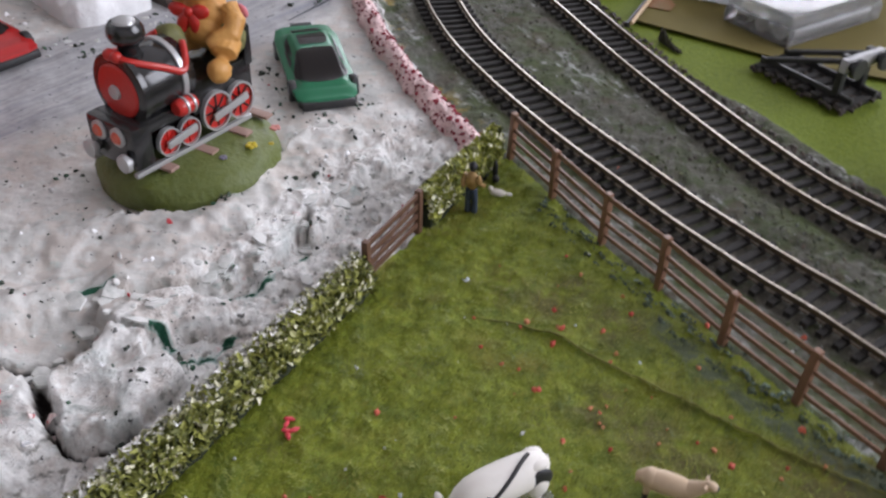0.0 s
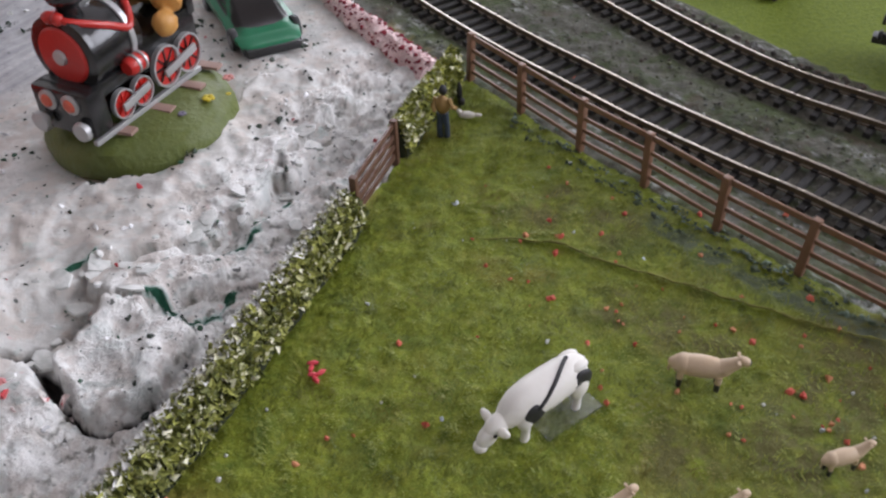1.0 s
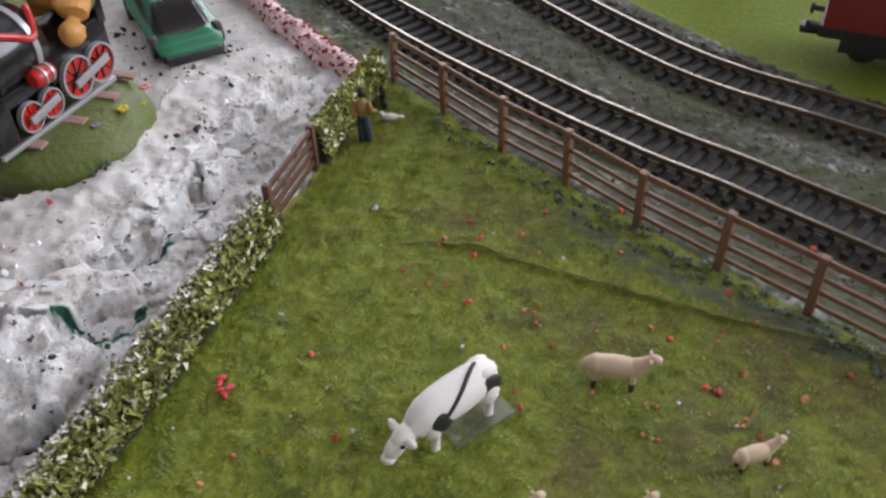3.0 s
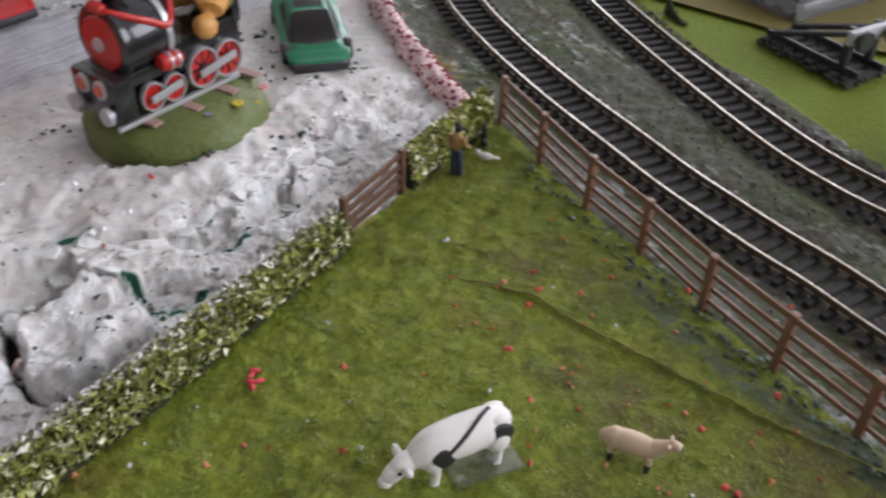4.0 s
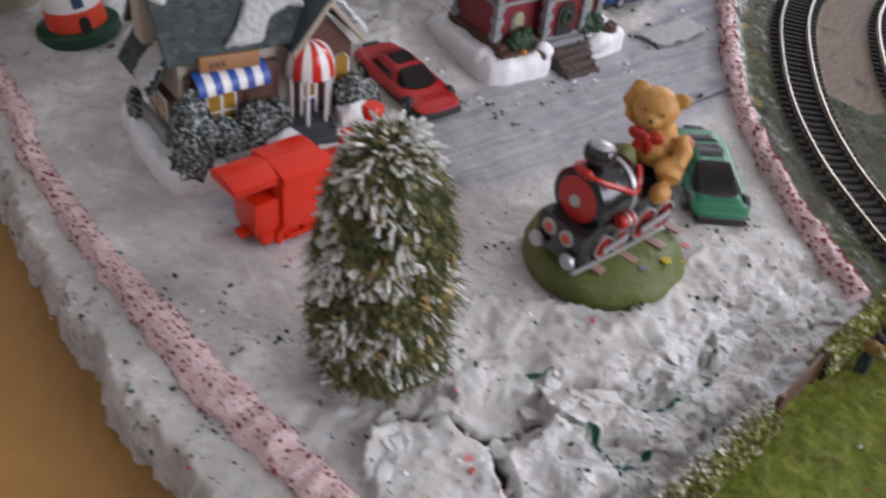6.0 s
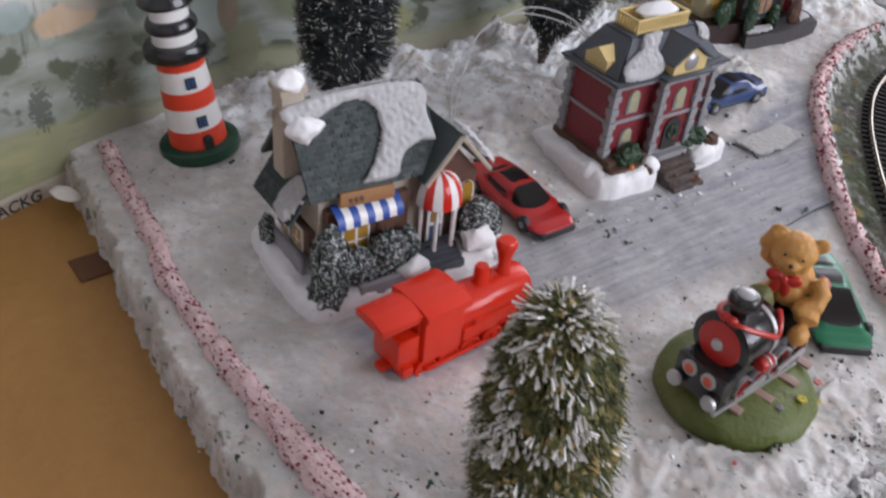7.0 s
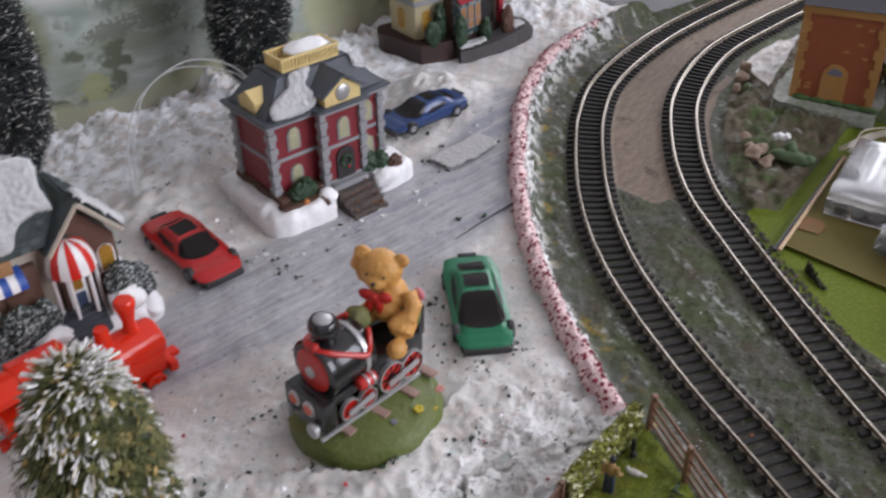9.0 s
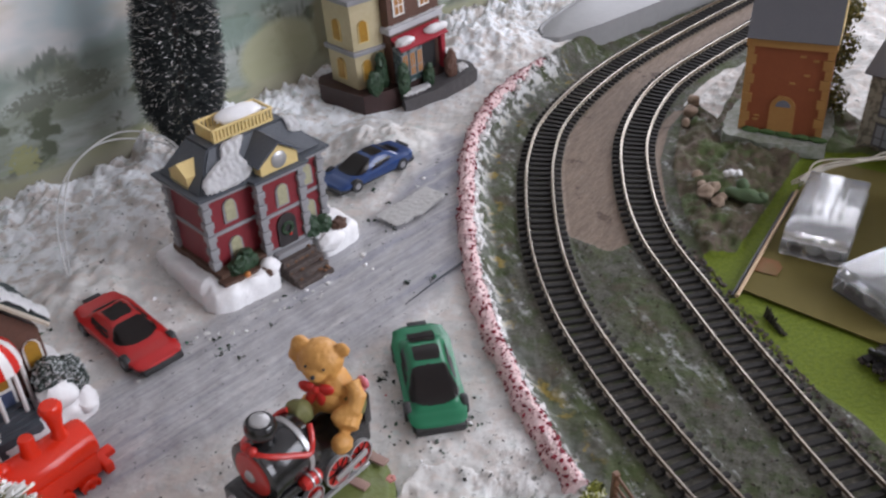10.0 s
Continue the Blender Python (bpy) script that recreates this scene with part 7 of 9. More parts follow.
        egg(bm, sx, 0.0065, 0.0034, pose(x, 0.0075, 0.0440, -28, 0, 0), 3)
        lumpy(bm, 0.0012, 200, x)
        part("awning_snow", bm, SNOWCAP, root)
    bm = bmesh.new()
    box(bm, 0.0040, 0.004, 0.028, pose(0.0655, 0.0085, 0.012), 0.0004)
    part("post", bm, bpy.data.materials["dull_red_awning"], root)
    bush(root, 0.0140, 0.0175, 0.010, 0.0048, 0.0045, 0.0170, GREENBUSH, 3)
    bush(root, 0.004, 0.014, 0.010, 0.0060, 0.0050, 0.0110, GREENBUSH, 5)
    bush(root, 0.046, 0.0035, 0.004, 0.0045, 0.0040, 0.0110, GREENBUSH, 4)
    bush(root, 0.067, 0.0020, 0.004, 0.0050, 0.0040, 0.0130, BROWNWALL, 8)
    bush(root, 0.0225, 0.0040, 0.004, 0.0050, 0.0040, 0.0160, GREENBUSH, 9)
    snow_slab("base_snow", [(0.018, 0.000), (0.026, -0.002), (0.040, -0.004), (0.044, 0.003), (0.032, 0.006), (0.020, 0.006)], 0.0036, pose(0, 0, 0.0056), root, seed=14)
    snow_slab("base_snow", [(0.072, -0.001), (0.082, -0.002), (0.085, 0.007), (0.074, 0.008)], 0.0036, pose(0, 0, 0.0056), root, seed=15)
    bm = bmesh.new()
    gable_block(bm, 0.020, 0.072, 0.012, 0.052, 0.0, 0.02, pose(0, 0, 0.1068))
    part("roof", bm, SLATE, root)
    return root


inn()

# ---- figurine, toys and trees ----
MOSS = mat("painted_moss_base", (0.095, 0.118, 0.016), 0.55, second=(0.13, 0.16, 0.055), grain=500, stain=120, bump=0.9, amount=0.8)
BEAR = mat("honey_resin", (0.60, 0.31, 0.085), 0.5, second=(0.47, 0.21, 0.045), grain=600, stain=150, bump=0.6)
REDPAINT2 = mat("figurine_red", (0.50, 0.020, 0.014), 0.38, second=(0.40, 0.014, 0.010), bump=0.2, coat=0.2)


def figurine():
    """A resin steam engine on a round grassy base."""
    z0 = ground_cache(-0.091, 0.275) - 0.0008
    base = thing("engine_figurine", "glossy resin steam engine ornament on a round mossy base", "ornament", yaw(-0.0865, 0.2752, z0, 60))
    bm = bmesh.new()
    lathe(bm, [(0, 0), (0.0308, 0), (0.0322, 0.002), (0.0320, 0.0062), (0.0306, 0.0098), (0.027, 0.0124), (0.019, 0.0142), (0, 0.0146)], seg=56)
    for v in bm.verts:
        v.co += 0.0008 * noise.noise_vector(v.co * 150)
    part("grass_base", bm, MOSS, base, "mossy green round base")
    zt = 0.0138
    wood = mat("pinkish_sleeper_paint", (0.34, 0.22, 0.18), 0.6)
    for x in (-0.021, -0.006, 0.010, 0.024):
        bm = bmesh.new()
        box(bm, 0.0042, 0.034 if abs(x) < 0.02 else 0.028, 0.0013, yaw(x, -0.001, zt - 0.0002, 8), 0.0004)
        part("sleeper", bm, wood, base)
    for y in (-0.0105, 0.0105):
        bm = bmesh.new()
        box(bm, 0.056, 0.0018, 0.0018, pose(0.0005, y, zt + 0.0008), 0.0004)
        part("track_rail", bm, SILVER, base, "silver painted rail")
    for x, y, mt, r in ((0.0075, -0.0235, "flower_yellow", 0.0018), (0.0215, -0.0215, "flower_pink", 0.0017), (-0.0040, -0.0215, "flower_grey", 0.0012), (0.0125, -0.0280, "flower_yellow", 0.0008)):
        bm = bmesh.new()
        for k in range(5):
            egg(bm, r * 0.6, r * 0.6, r * 0.4, pose(x + r * 0.7 * math.cos(k * 1.26), y + r * 0.7 * math.sin(k * 1.26), zt + 0.0002), 1)
        colour = {"flower_yellow": (0.60, 0.48, 0.03), "flower_pink": (0.62, 0.25, 0.22), "flower_grey": (0.22, 0.2, 0.28)}[mt]
        part("flower", bm, bpy.data.materials.get(mt) or mat(mt, colour, 0.5), base)
    zc = zt + 0.0026
    # frame and running boards
    bm = bmesh.new()
    box(bm, 0.050, 0.0130, 0.0090, pose(0.000, 0, zc + 0.002), 0.0008)
    box(bm, 0.0085, 0.0225, 0.0150, pose(-0.0225, 0, zc + 0.0002), 0.0016)
    box(bm, 0.030, 0.0200, 0.0050, pose(-0.008, 0, zc + 0.0105), 0.0010)
    part("frame", bm, BLACK, base, "black gloss engine frame")
    # boiler
    bm = bmesh.new()
    lathe(bm, [(0, 0), (0.0108, 0), (0.0116, 0.0012), (0.0116, 0.0225), (0.0108, 0.0235), (0, 0.0235)], pose(-0.0190, 0, zc + 0.0235, 0, 90, 0), 36)
    boiler = part("boiler", bm, BLACK, base, "black gloss boiler")
    bm = bmesh.new()
    lathe(bm, [(0, 0), (0.0090, 0.0), (0.0092, -0.0008), (0.0086, -0.0015), (0.0060, -0.0019), (0, -0.0020)], pose(-0.0190, 0, zc + 0.0235, 0, 90, 0), 32)
    face = part("smokebox_door", bm, REDPAINT2, boiler, "red round smokebox door")
    bm = bmesh.new()
    lathe(bm, [(0, -0.0017), (0.0026, -0.0018), (0.0022, -0.0030), (0, -0.0033)], pose(-0.0190, 0, zc + 0.0235, 0, 90, 0), 20)
    part("hub", bm, SILVER, face)
    bm = bmesh.new()
    lathe(bm, [(0.0110, 0), (0.0124, 0.0004), (0.0124, 0.0026), (0.0110, 0.0030)], pose(-0.0196, 0, zc + 0.0235, 0, 90, 0), 36)
    part("front_ring", bm, BLACK, boiler)
    bm = bmesh.new()
    lathe(bm, [(0.0112, 0), (0.0121, 0.0003), (0.0121, 0.0024), (0.0112, 0.0027)], pose(-0.0022, 0, zc + 0.0235, 0, 90, 0), 36)
    part("boiler_band", bm, SILVER, boiler, "silver boiler band")
    # red chevron trim down each side of the boiler
    for s in (-1, 1):
        bm = bmesh.new()
        pts = []
        for x, deg in ((-0.0192, 8), (-0.0180, 24), (-0.0130, 42), (-0.0070, 58), (-0.0012, 72), (0.0016, 58), (0.0036, 42), (0.0050, 30)):
            pts.append((x, s * 0.0119 * math.sin(radians(deg)), zc + 0.0235 + 0.0119 * math.cos(radians(deg))))
        tube(bm, [tuple(p) for p in smoothline(pts, 3)], 0.0012, 8)
        ball(bm, 0.0021, Matrix.Translation(pts[0]), 2)
        part("red_trim", bm, REDPAINT2, boiler)
    # chimney
    bm = bmesh.new()
    lathe(bm, [(0.0040, 0), (0.0035, 0.0030), (0.0040, 0.0040), (0.0054, 0.0050), (0.0062, 0.0068), (0.0061, 0.0092), (0.0050, 0.0108), (0, 0.0112)], pose(-0.0125, 0, zc + 0.0335), 28)
    chimney = part("chimney", bm, BLACK, base, "black flared chimney with a silver cap")
    # added silver piece that stands in for the highlight on the chimney top
    bm = bmesh.new()
    lathe(bm, [(0.0040, 0.0106), (0.0036, 0.0116), (0.0024, 0.0122), (0.0010, 0.0125), (0, 0.0126)], pose(-0.0125, 0, zc + 0.0335), 24)
    part("cap", bm, SILVER, chimney)
    # lamps on the buffer beam
    for y in (-0.0044, 0.0044):
        bm = bmesh.new()
        lathe(bm, [(0, 0), (0.0033, 0), (0.0033, -0.0009), (0.0027, -0.0012), (0, -0.0012)], pose(-0.0266, y, zc + 0.0112, 0, 90, 0), 20)
        lamp = part("lamp", bm, SILVER, base)
        bm = bmesh.new()
        lathe(bm, [(0, -0.0010), (0.0023, -0.0011), (0.0017, -0.0019), (0, -0.0021)], pose(-0.0266, y, zc + 0.0112, 0, 90, 0), 18)
        part("lens", bm, mat("lamp_red", (0.60, 0.10, 0.05), 0.3) if y < 0 else bpy.data.materials["lamp_red"], lamp)
    for y in (-0.0082, 0.0082):
        bm = bmesh.new()
        lathe(bm, [(0, 0), (0.0016, 0), (0.0016, -0.0018), (0.0033, -0.0020), (0.0030, -0.0036), (0, -0.0044)], pose(-0.0265, y, zc + 0.0038, 0, 90, 0), 18)
        part("buffer", bm, SILVER, base, "silver buffer")
    # wheels, rods, cylinders, red barrels
    for s in (-1, 1):
        for x, r in ((-0.0115, 0.0050), (-0.0020, 0.0050), (0.0120, 0.0072), (0.0238, 0.0068)):
            m = pose(x, s * 0.0096, zc + r + 0.0004, 90 if s < 0 else -90, 0, 0)
            bm = bmesh.new()
            lathe(bm, [(r * 0.89, 0), (r, 0), (r, 0.0019), (r * 0.89, 0.0019), (r * 0.89, 0)], m, 28)
            wheel = part("wheel", bm, SILVER, base, "silver rimmed wheel")
            bm = bmesh.new()
            cyl(bm, r * 0.90, r * 0.90, 0.0009, m, 24)
            part("disc", bm, REDPAINT2, wheel)
            bm = bmesh.new()
            for k in range(8):
                box(bm, r * 0.80, 0.0005, 0.0006, m @ yaw(0, 0, 0.0008, k * 45) @ pose(r * 0.42, 0, 0))
            cyl(bm, r * 0.24, r * 0.20, 0.0024, m, 12)
            part("spoke", bm, BLACK if r > 0.006 else REDPAINT2, wheel)
        for x0, x1, z0_, z1_ in ((-0.0115, -0.0015, 0.0054, 0.0068), (0.0110, 0.0245, 0.0066, 0.0086)):
            bm = bmesh.new()
            d = Vector((x1 - x0, 0, z1_ - z0_))
            box(bm, d.length + 0.004, 0.0012, 0.0028, pose((x0 + x1) / 2, s * 0.0126, zc + (z0_ + z1_) / 2 - 0.0014, 0, -math.degrees(math.atan2(d.z, d.x)), 0), 0.0005)
            part("coupling_rod", bm, SILVER, base, "silver coupling rod")
        bm = bmesh.new()
        lathe(bm, [(0, -0.0046), (0.0022, -0.0044), (0.0030, -0.0030), (0.0030, 0.0030), (0.0022, 0.0044), (0, 0.0046)], pose(-0.0030, s * 0.0118, zc + 0.0158, 0, 90, 0), 24)
        barrel = part("air_tank", bm, REDPAINT2, base, "red air tank with silver bands")
        for x in (-0.0016, 0.0016):
            bm = bmesh.new()
            lathe(bm, [(0.0029, 0), (0.0034, 0.0002), (0.0034, 0.0010), (0.0029, 0.0012)], pose(-0.0030 + x, s * 0.0118, zc + 0.0158, 0, 90, 0), 24)
            part("tank_band", bm, SILVER, barrel)
    # cab floor, tender with gifts
    bm = bmesh.new()
    box(bm, 0.030, 0.0190, 0.0120, pose(0.0175, 0, zc + 0.0085), 0.0010)
    box(bm, 0.0040, 0.0200, 0.0150, pose(0.0315, 0, zc + 0.0175), 0.0012)
    part("tender", bm, BLACK, base, "black gloss tender")
    SACK = mat("olive_sack_paint", (0.17, 0.17, 0.06), 0.6, second=(0.10, 0.10, 0.03), grain=600, bump=0.7)
    for x, y, z, r in ((0.0280, -0.0045, 0.0285, 0.0062), (0.0270, 0.0050, 0.0270, 0.0056), (0.0090, 0.0045, 0.0305, 0.0052)):
        bm = bmesh.new()
        egg(bm, r, r, r * 1.15, pose(x, y, zc + z), 3)
        lumpy(bm, 0.0012, 220, x * 100)
        part("sack", bm, SACK, base, "olive green sack")
    bm = bmesh.new()
    egg(bm, 0.0032, 0.0024, 0.0034, pose(0.0325, -0.0058, zc + 0.0335), 3)
    egg(bm, 0.0016, 0.0030, 0.0022, pose(0.0335, -0.0070, zc + 0.0360, 30, 0, 0), 2)
    part("sweet", bm, mat("pink_sweet", (0.62, 0.18, 0.22), 0.4), base)
    # seated teddy bear, one plain body: one paw up beside its head, one leg over the side
    bm = bmesh.new()
    face = pose(0.0162, 0.0046, 0.0672, 4, 0, 28)
    egg(bm, 0.0076, 0.0086, 0.0078, face, 4)
    egg(bm, 0.0036, 0.0042, 0.0032, face @ pose(-0.0058, 0, -0.0024), 3)
    egg(bm, 0.0050, 0.0074, 0.0044, face @ pose(-0.0018, 0, -0.0034), 3)
    for s in (-1, 1):
        egg(bm, 0.0018, 0.0032, 0.0033, face @ pose(0.0008, s * 0.0078, 0.0050), 3)
    body = pose(0.0176, 0.0022, 0.0530, 6, 0, 28)
    egg(bm, 0.0070, 0.0082, 0.0108, body, 4)
    egg(bm, 0.0046, 0.0064, 0.0066, body @ pose(-0.0036, 0, -0.0020), 3)
    tube(bm, [(0.0178, 0.0085, 0.0575), (0.0150, 0.0136, 0.0612), (0.0136, 0.0142, 0.0662), (0.0136, 0.0124, 0.0708)], [0.0034, 0.0037, 0.0038, 0.0035], 14)
    egg(bm, 0.0034, 0.0038, 0.0036, pose(0.0136, 0.0120, 0.0716), 3)
    tube(bm, [(0.0202, -0.0062, 0.0592), (0.0192, -0.0098, 0.0545), (0.0160, -0.0106, 0.0510), (0.0118, -0.0084, 0.0492)], [0.0033, 0.0037, 0.0036, 0.0032], 14)
    egg(bm, 0.0033, 0.0032, 0.0030, pose(0.0112, -0.0080, 0.0490), 3)
    tube(bm, [(0.0178, -0.0045, 0.0465), (0.0148, -0.0092, 0.0476), (0.0108, -0.0116, 0.0462), (0.0086, -0.0124, 0.0430)], [0.0046, 0.0050, 0.0046, 0.0038], 14)
    egg(bm, 0.0042, 0.0038, 0.0044, pose(0.0070, -0.0126, 0.0418), 3)
    tube(bm, [(0.0165, 0.0070, 0.0455), (0.0115, 0.0086, 0.0455), (0.0085, 0.0084, 0.0440)], [0.0046, 0.0044, 0.0036], 12)
    egg(bm, 0.0034, 0.0036, 0.0040, pose(0.0076, 0.0084, 0.0432), 3)
    for v in bm.verts:
        v.co += 0.0003 * noise.noise_vector(v.co * 800) + 0.0003 * noise.noise_vector(v.co * 300)
    bear = part("teddy_bear", bm, BEAR, base, "honey brown seated teddy bear with one paw raised")
    fuse = bear.modifiers.new("fuse", "REMESH")
    fuse.mode, fuse.voxel_size, fuse.use_smooth_shade = "VOXEL", 0.0005, True
    for nm, at, r in (("nose", face @ pose(-0.0093, 0, -0.0014), 0.0009), ("eye", face @ pose(-0.0070, -0.0034, 0.0012), 0.0006), ("eye", face @ pose(-0.0070, 0.0034, 0.0012), 0.0006)):
        bm = bmesh.new()
        ball(bm, r, at, 2)
        part(nm, bm, BLACKMATT, bear)
    bm = bmesh.new()
    tie = face @ pose(-0.0058, 0, -0.0092)
    for s in (-1, 1):
        egg(bm, 0.0015, 0.0036, 0.0026, tie @ pose(-0.0004, s * 0.0034, -0.0002, 12 * s, 0, 0), 3)
        egg(bm, 0.0011, 0.0020, 0.0040, tie @ pose(-0.0014, s * 0.0020, -0.0042, 12 * s, 0, 0), 3)
    egg(bm, 0.0014, 0.0017, 0.0019, tie @ pose(-0.0014, 0, -0.0002), 3)
    part("bow_tie", bm, REDPAINT2, base, "red ribbon bow tie")
    for ob in base.children_recursive:
        if ob.name.split(".")[0] in ("teddy_bear", "nose", "eye", "bow_tie"):
            ob.data.transform(Matrix.Translation((0, 0, -0.0028)))
    # the engine stands towards the front of its base
    for ob in base.children_recursive:
        if ob.name.split(".")[0] not in ("grass_base", "flower", "sleeper", "teddy_bear", "nose", "eye", "bow_tie"):
            ob.data.transform(Matrix.Translation((0.0225, 0.0005, 0)) @ Matrix.Diagonal((0.93, 1, 1, 1)) @ Matrix.Translation((-0.030, 0, 0)))
    return base


figurine()


def plastic_train():
    """A moulded red plastic engine, cab to the rear."""
    root = thing("plastic_train", "moulded bright red plastic toy steam engine", "toy train", yaw(-0.1980, 0.2575, ground_cache(-0.198, 0.258) - 0.0022, 61.0) @ Matrix.Diagonal((1.03, 1.03, 0.89, 1)))
    bm = bmesh.new()
    box(bm, 0.062, 0.0150, 0.0060, pose(-0.0040, 0, 0.0055), 0.0008)
    box(bm, 0.0050, 0.0200, 0.0056, pose(-0.0350, 0, 0.0045), 0.0008)
    box(bm, 0.0040, 0.0200, 0.0056, pose(0.0290, 0, 0.0045), 0.0008)
    part("frame", bm, RED_PL, root)
    bm = bmesh.new()
    box(bm, 0.0190, 0.0205, 0.0275, pose(-0.0192, 0, 0.0085), 0.0010)
    box(bm, 0.0180, 0.0200, 0.0075, pose(0.0005, 0, 0.0105), 0.0008)
    part("cab", bm, RED_PL, root)
    turn = Matrix(((0, 0, 1, 0), (1, 0, 0, 0), (0, 1, 0, 0), (0, 0, 0, 1)))
    bm = bmesh.new()
    for x, w, n in ((-0.0290, 0.0118, 0.0215), (-0.0476, 0.0088, 0.0190)):
        prism(bm, [(-w, 0.0), (-w * 0.55, 0.0014), (0.0, 0.0020), (w * 0.55, 0.0014), (w, 0.0), (w, -0.0036), (-w, -0.0036)], n, pose(x, 0, 0.0368 + 0.0002 * (x > -0.03)) @ turn, 0.0006)
    part("cab_roof", bm, RED_PL, root)
    bm = bmesh.new()
    box(bm, 0.0110, 0.0165, 0.0160, pose(-0.0338, 0, 0.0095), 0.0012)
    box(bm, 0.0016, 0.0150, 0.0110, pose(-0.0290, 0, 0.0245), 0.0004)
    part("coal_bunker", bm, RED_PL, root)
    bm = bmesh.new()
    lathe(bm, [(0, 0), (0.0086, 0), (0.0092, 0.0008), (0.0092, 0.0330), (0.0085, 0.0345), (0.0050, 0.0352), (0, 0.0354)], pose(-0.0098, 0, 0.0222, 0, 90, 0) @ Matrix.Diagonal((1, 1, 1.1, 1)), 32)
    part("boiler", bm, RED_PL, root)
    bm = bmesh.new()
    lathe(bm, [(0.0040, 0), (0.0028, 0.0030), (0.0025, 0.0070), (0.0034, 0.0130), (0.0044, 0.0165), (0.0045, 0.0185), (0.0036, 0.0200), (0.0018, 0.0204), (0, 0.0200)], pose(0.0185, 0, 0.0295), 24)
    part("chimney", bm, RED_PL, root)
    bm = bmesh.new()
    lathe(bm, [(0.0042, 0), (0.0032, 0.0022), (0.0030, 0.0090), (0.0026, 0.0104), (0, 0.0108)], pose(0.0065, 0, 0.0300), 24)
    part("steam_dome", bm, RED_PL, root)
    bm = bmesh.new()
    ball(bm, 0.0030, pose(-0.0048, 0, 0.0316), 3)
    part("safety_valve", bm, RED_PL, root)
    for s in (-1, 1):
        bm = bmesh.new()
        box(bm, 0.0250, 0.0060, 0.0085, pose(0.0135, s * 0.0068, 0.0115), 0.0010)
        part("side_tank", bm, RED_PL, root)
        bm = bmesh.new()
        lathe(bm, [(0, 0), (0.0026, 0), (0.0028, 0.0006), (0.0028, 0.0026), (0, 0.0030)], pose(-0.0012, s * 0.0082, 0.0190), 14)
        part("filler_cap", bm, RED_PL, root)
        for x in (-0.0265, -0.0150, -0.0040, 0.0080, 0.0200):
            r = 0.0052 if x < 0.01 else 0.0042
            m = pose(x, s * 0.0072, r, 90 if s < 0 else -90, 0, 0)
            bm = bmesh.new()
            lathe(bm, [(0, 0), (r, 0), (r, 0.0026), (r * 0.8, 0.0030), (r * 0.75, 0.0020), (r * 0.25, 0.0020), (r * 0.22, 0.0036), (0, 0.0037)], m, 22)
            part("wheel", bm, RED_PL, root)
        bm = bmesh.new()
        box(bm, 0.030, 0.0010, 0.0022, pose(-0.0120, s * 0.0108, 0.0044), 0.0003)
        part("coupling_rod", bm, RED_PL, root)
    bm = bmesh.new()
    box(bm, 0.0060, 0.0050, 0.0030, pose(-0.0395, 0, 0.0050), 0.0006)
    part("coupling", bm, RED_PL, root)
    bm = bmesh.new()
    box(bm, 0.0060, 0.0050, 0.0030, pose(0.0330, 0, 0.0050), 0.0006)
    part("coupling", bm, RED_PL, root)
    return root


plastic_train()


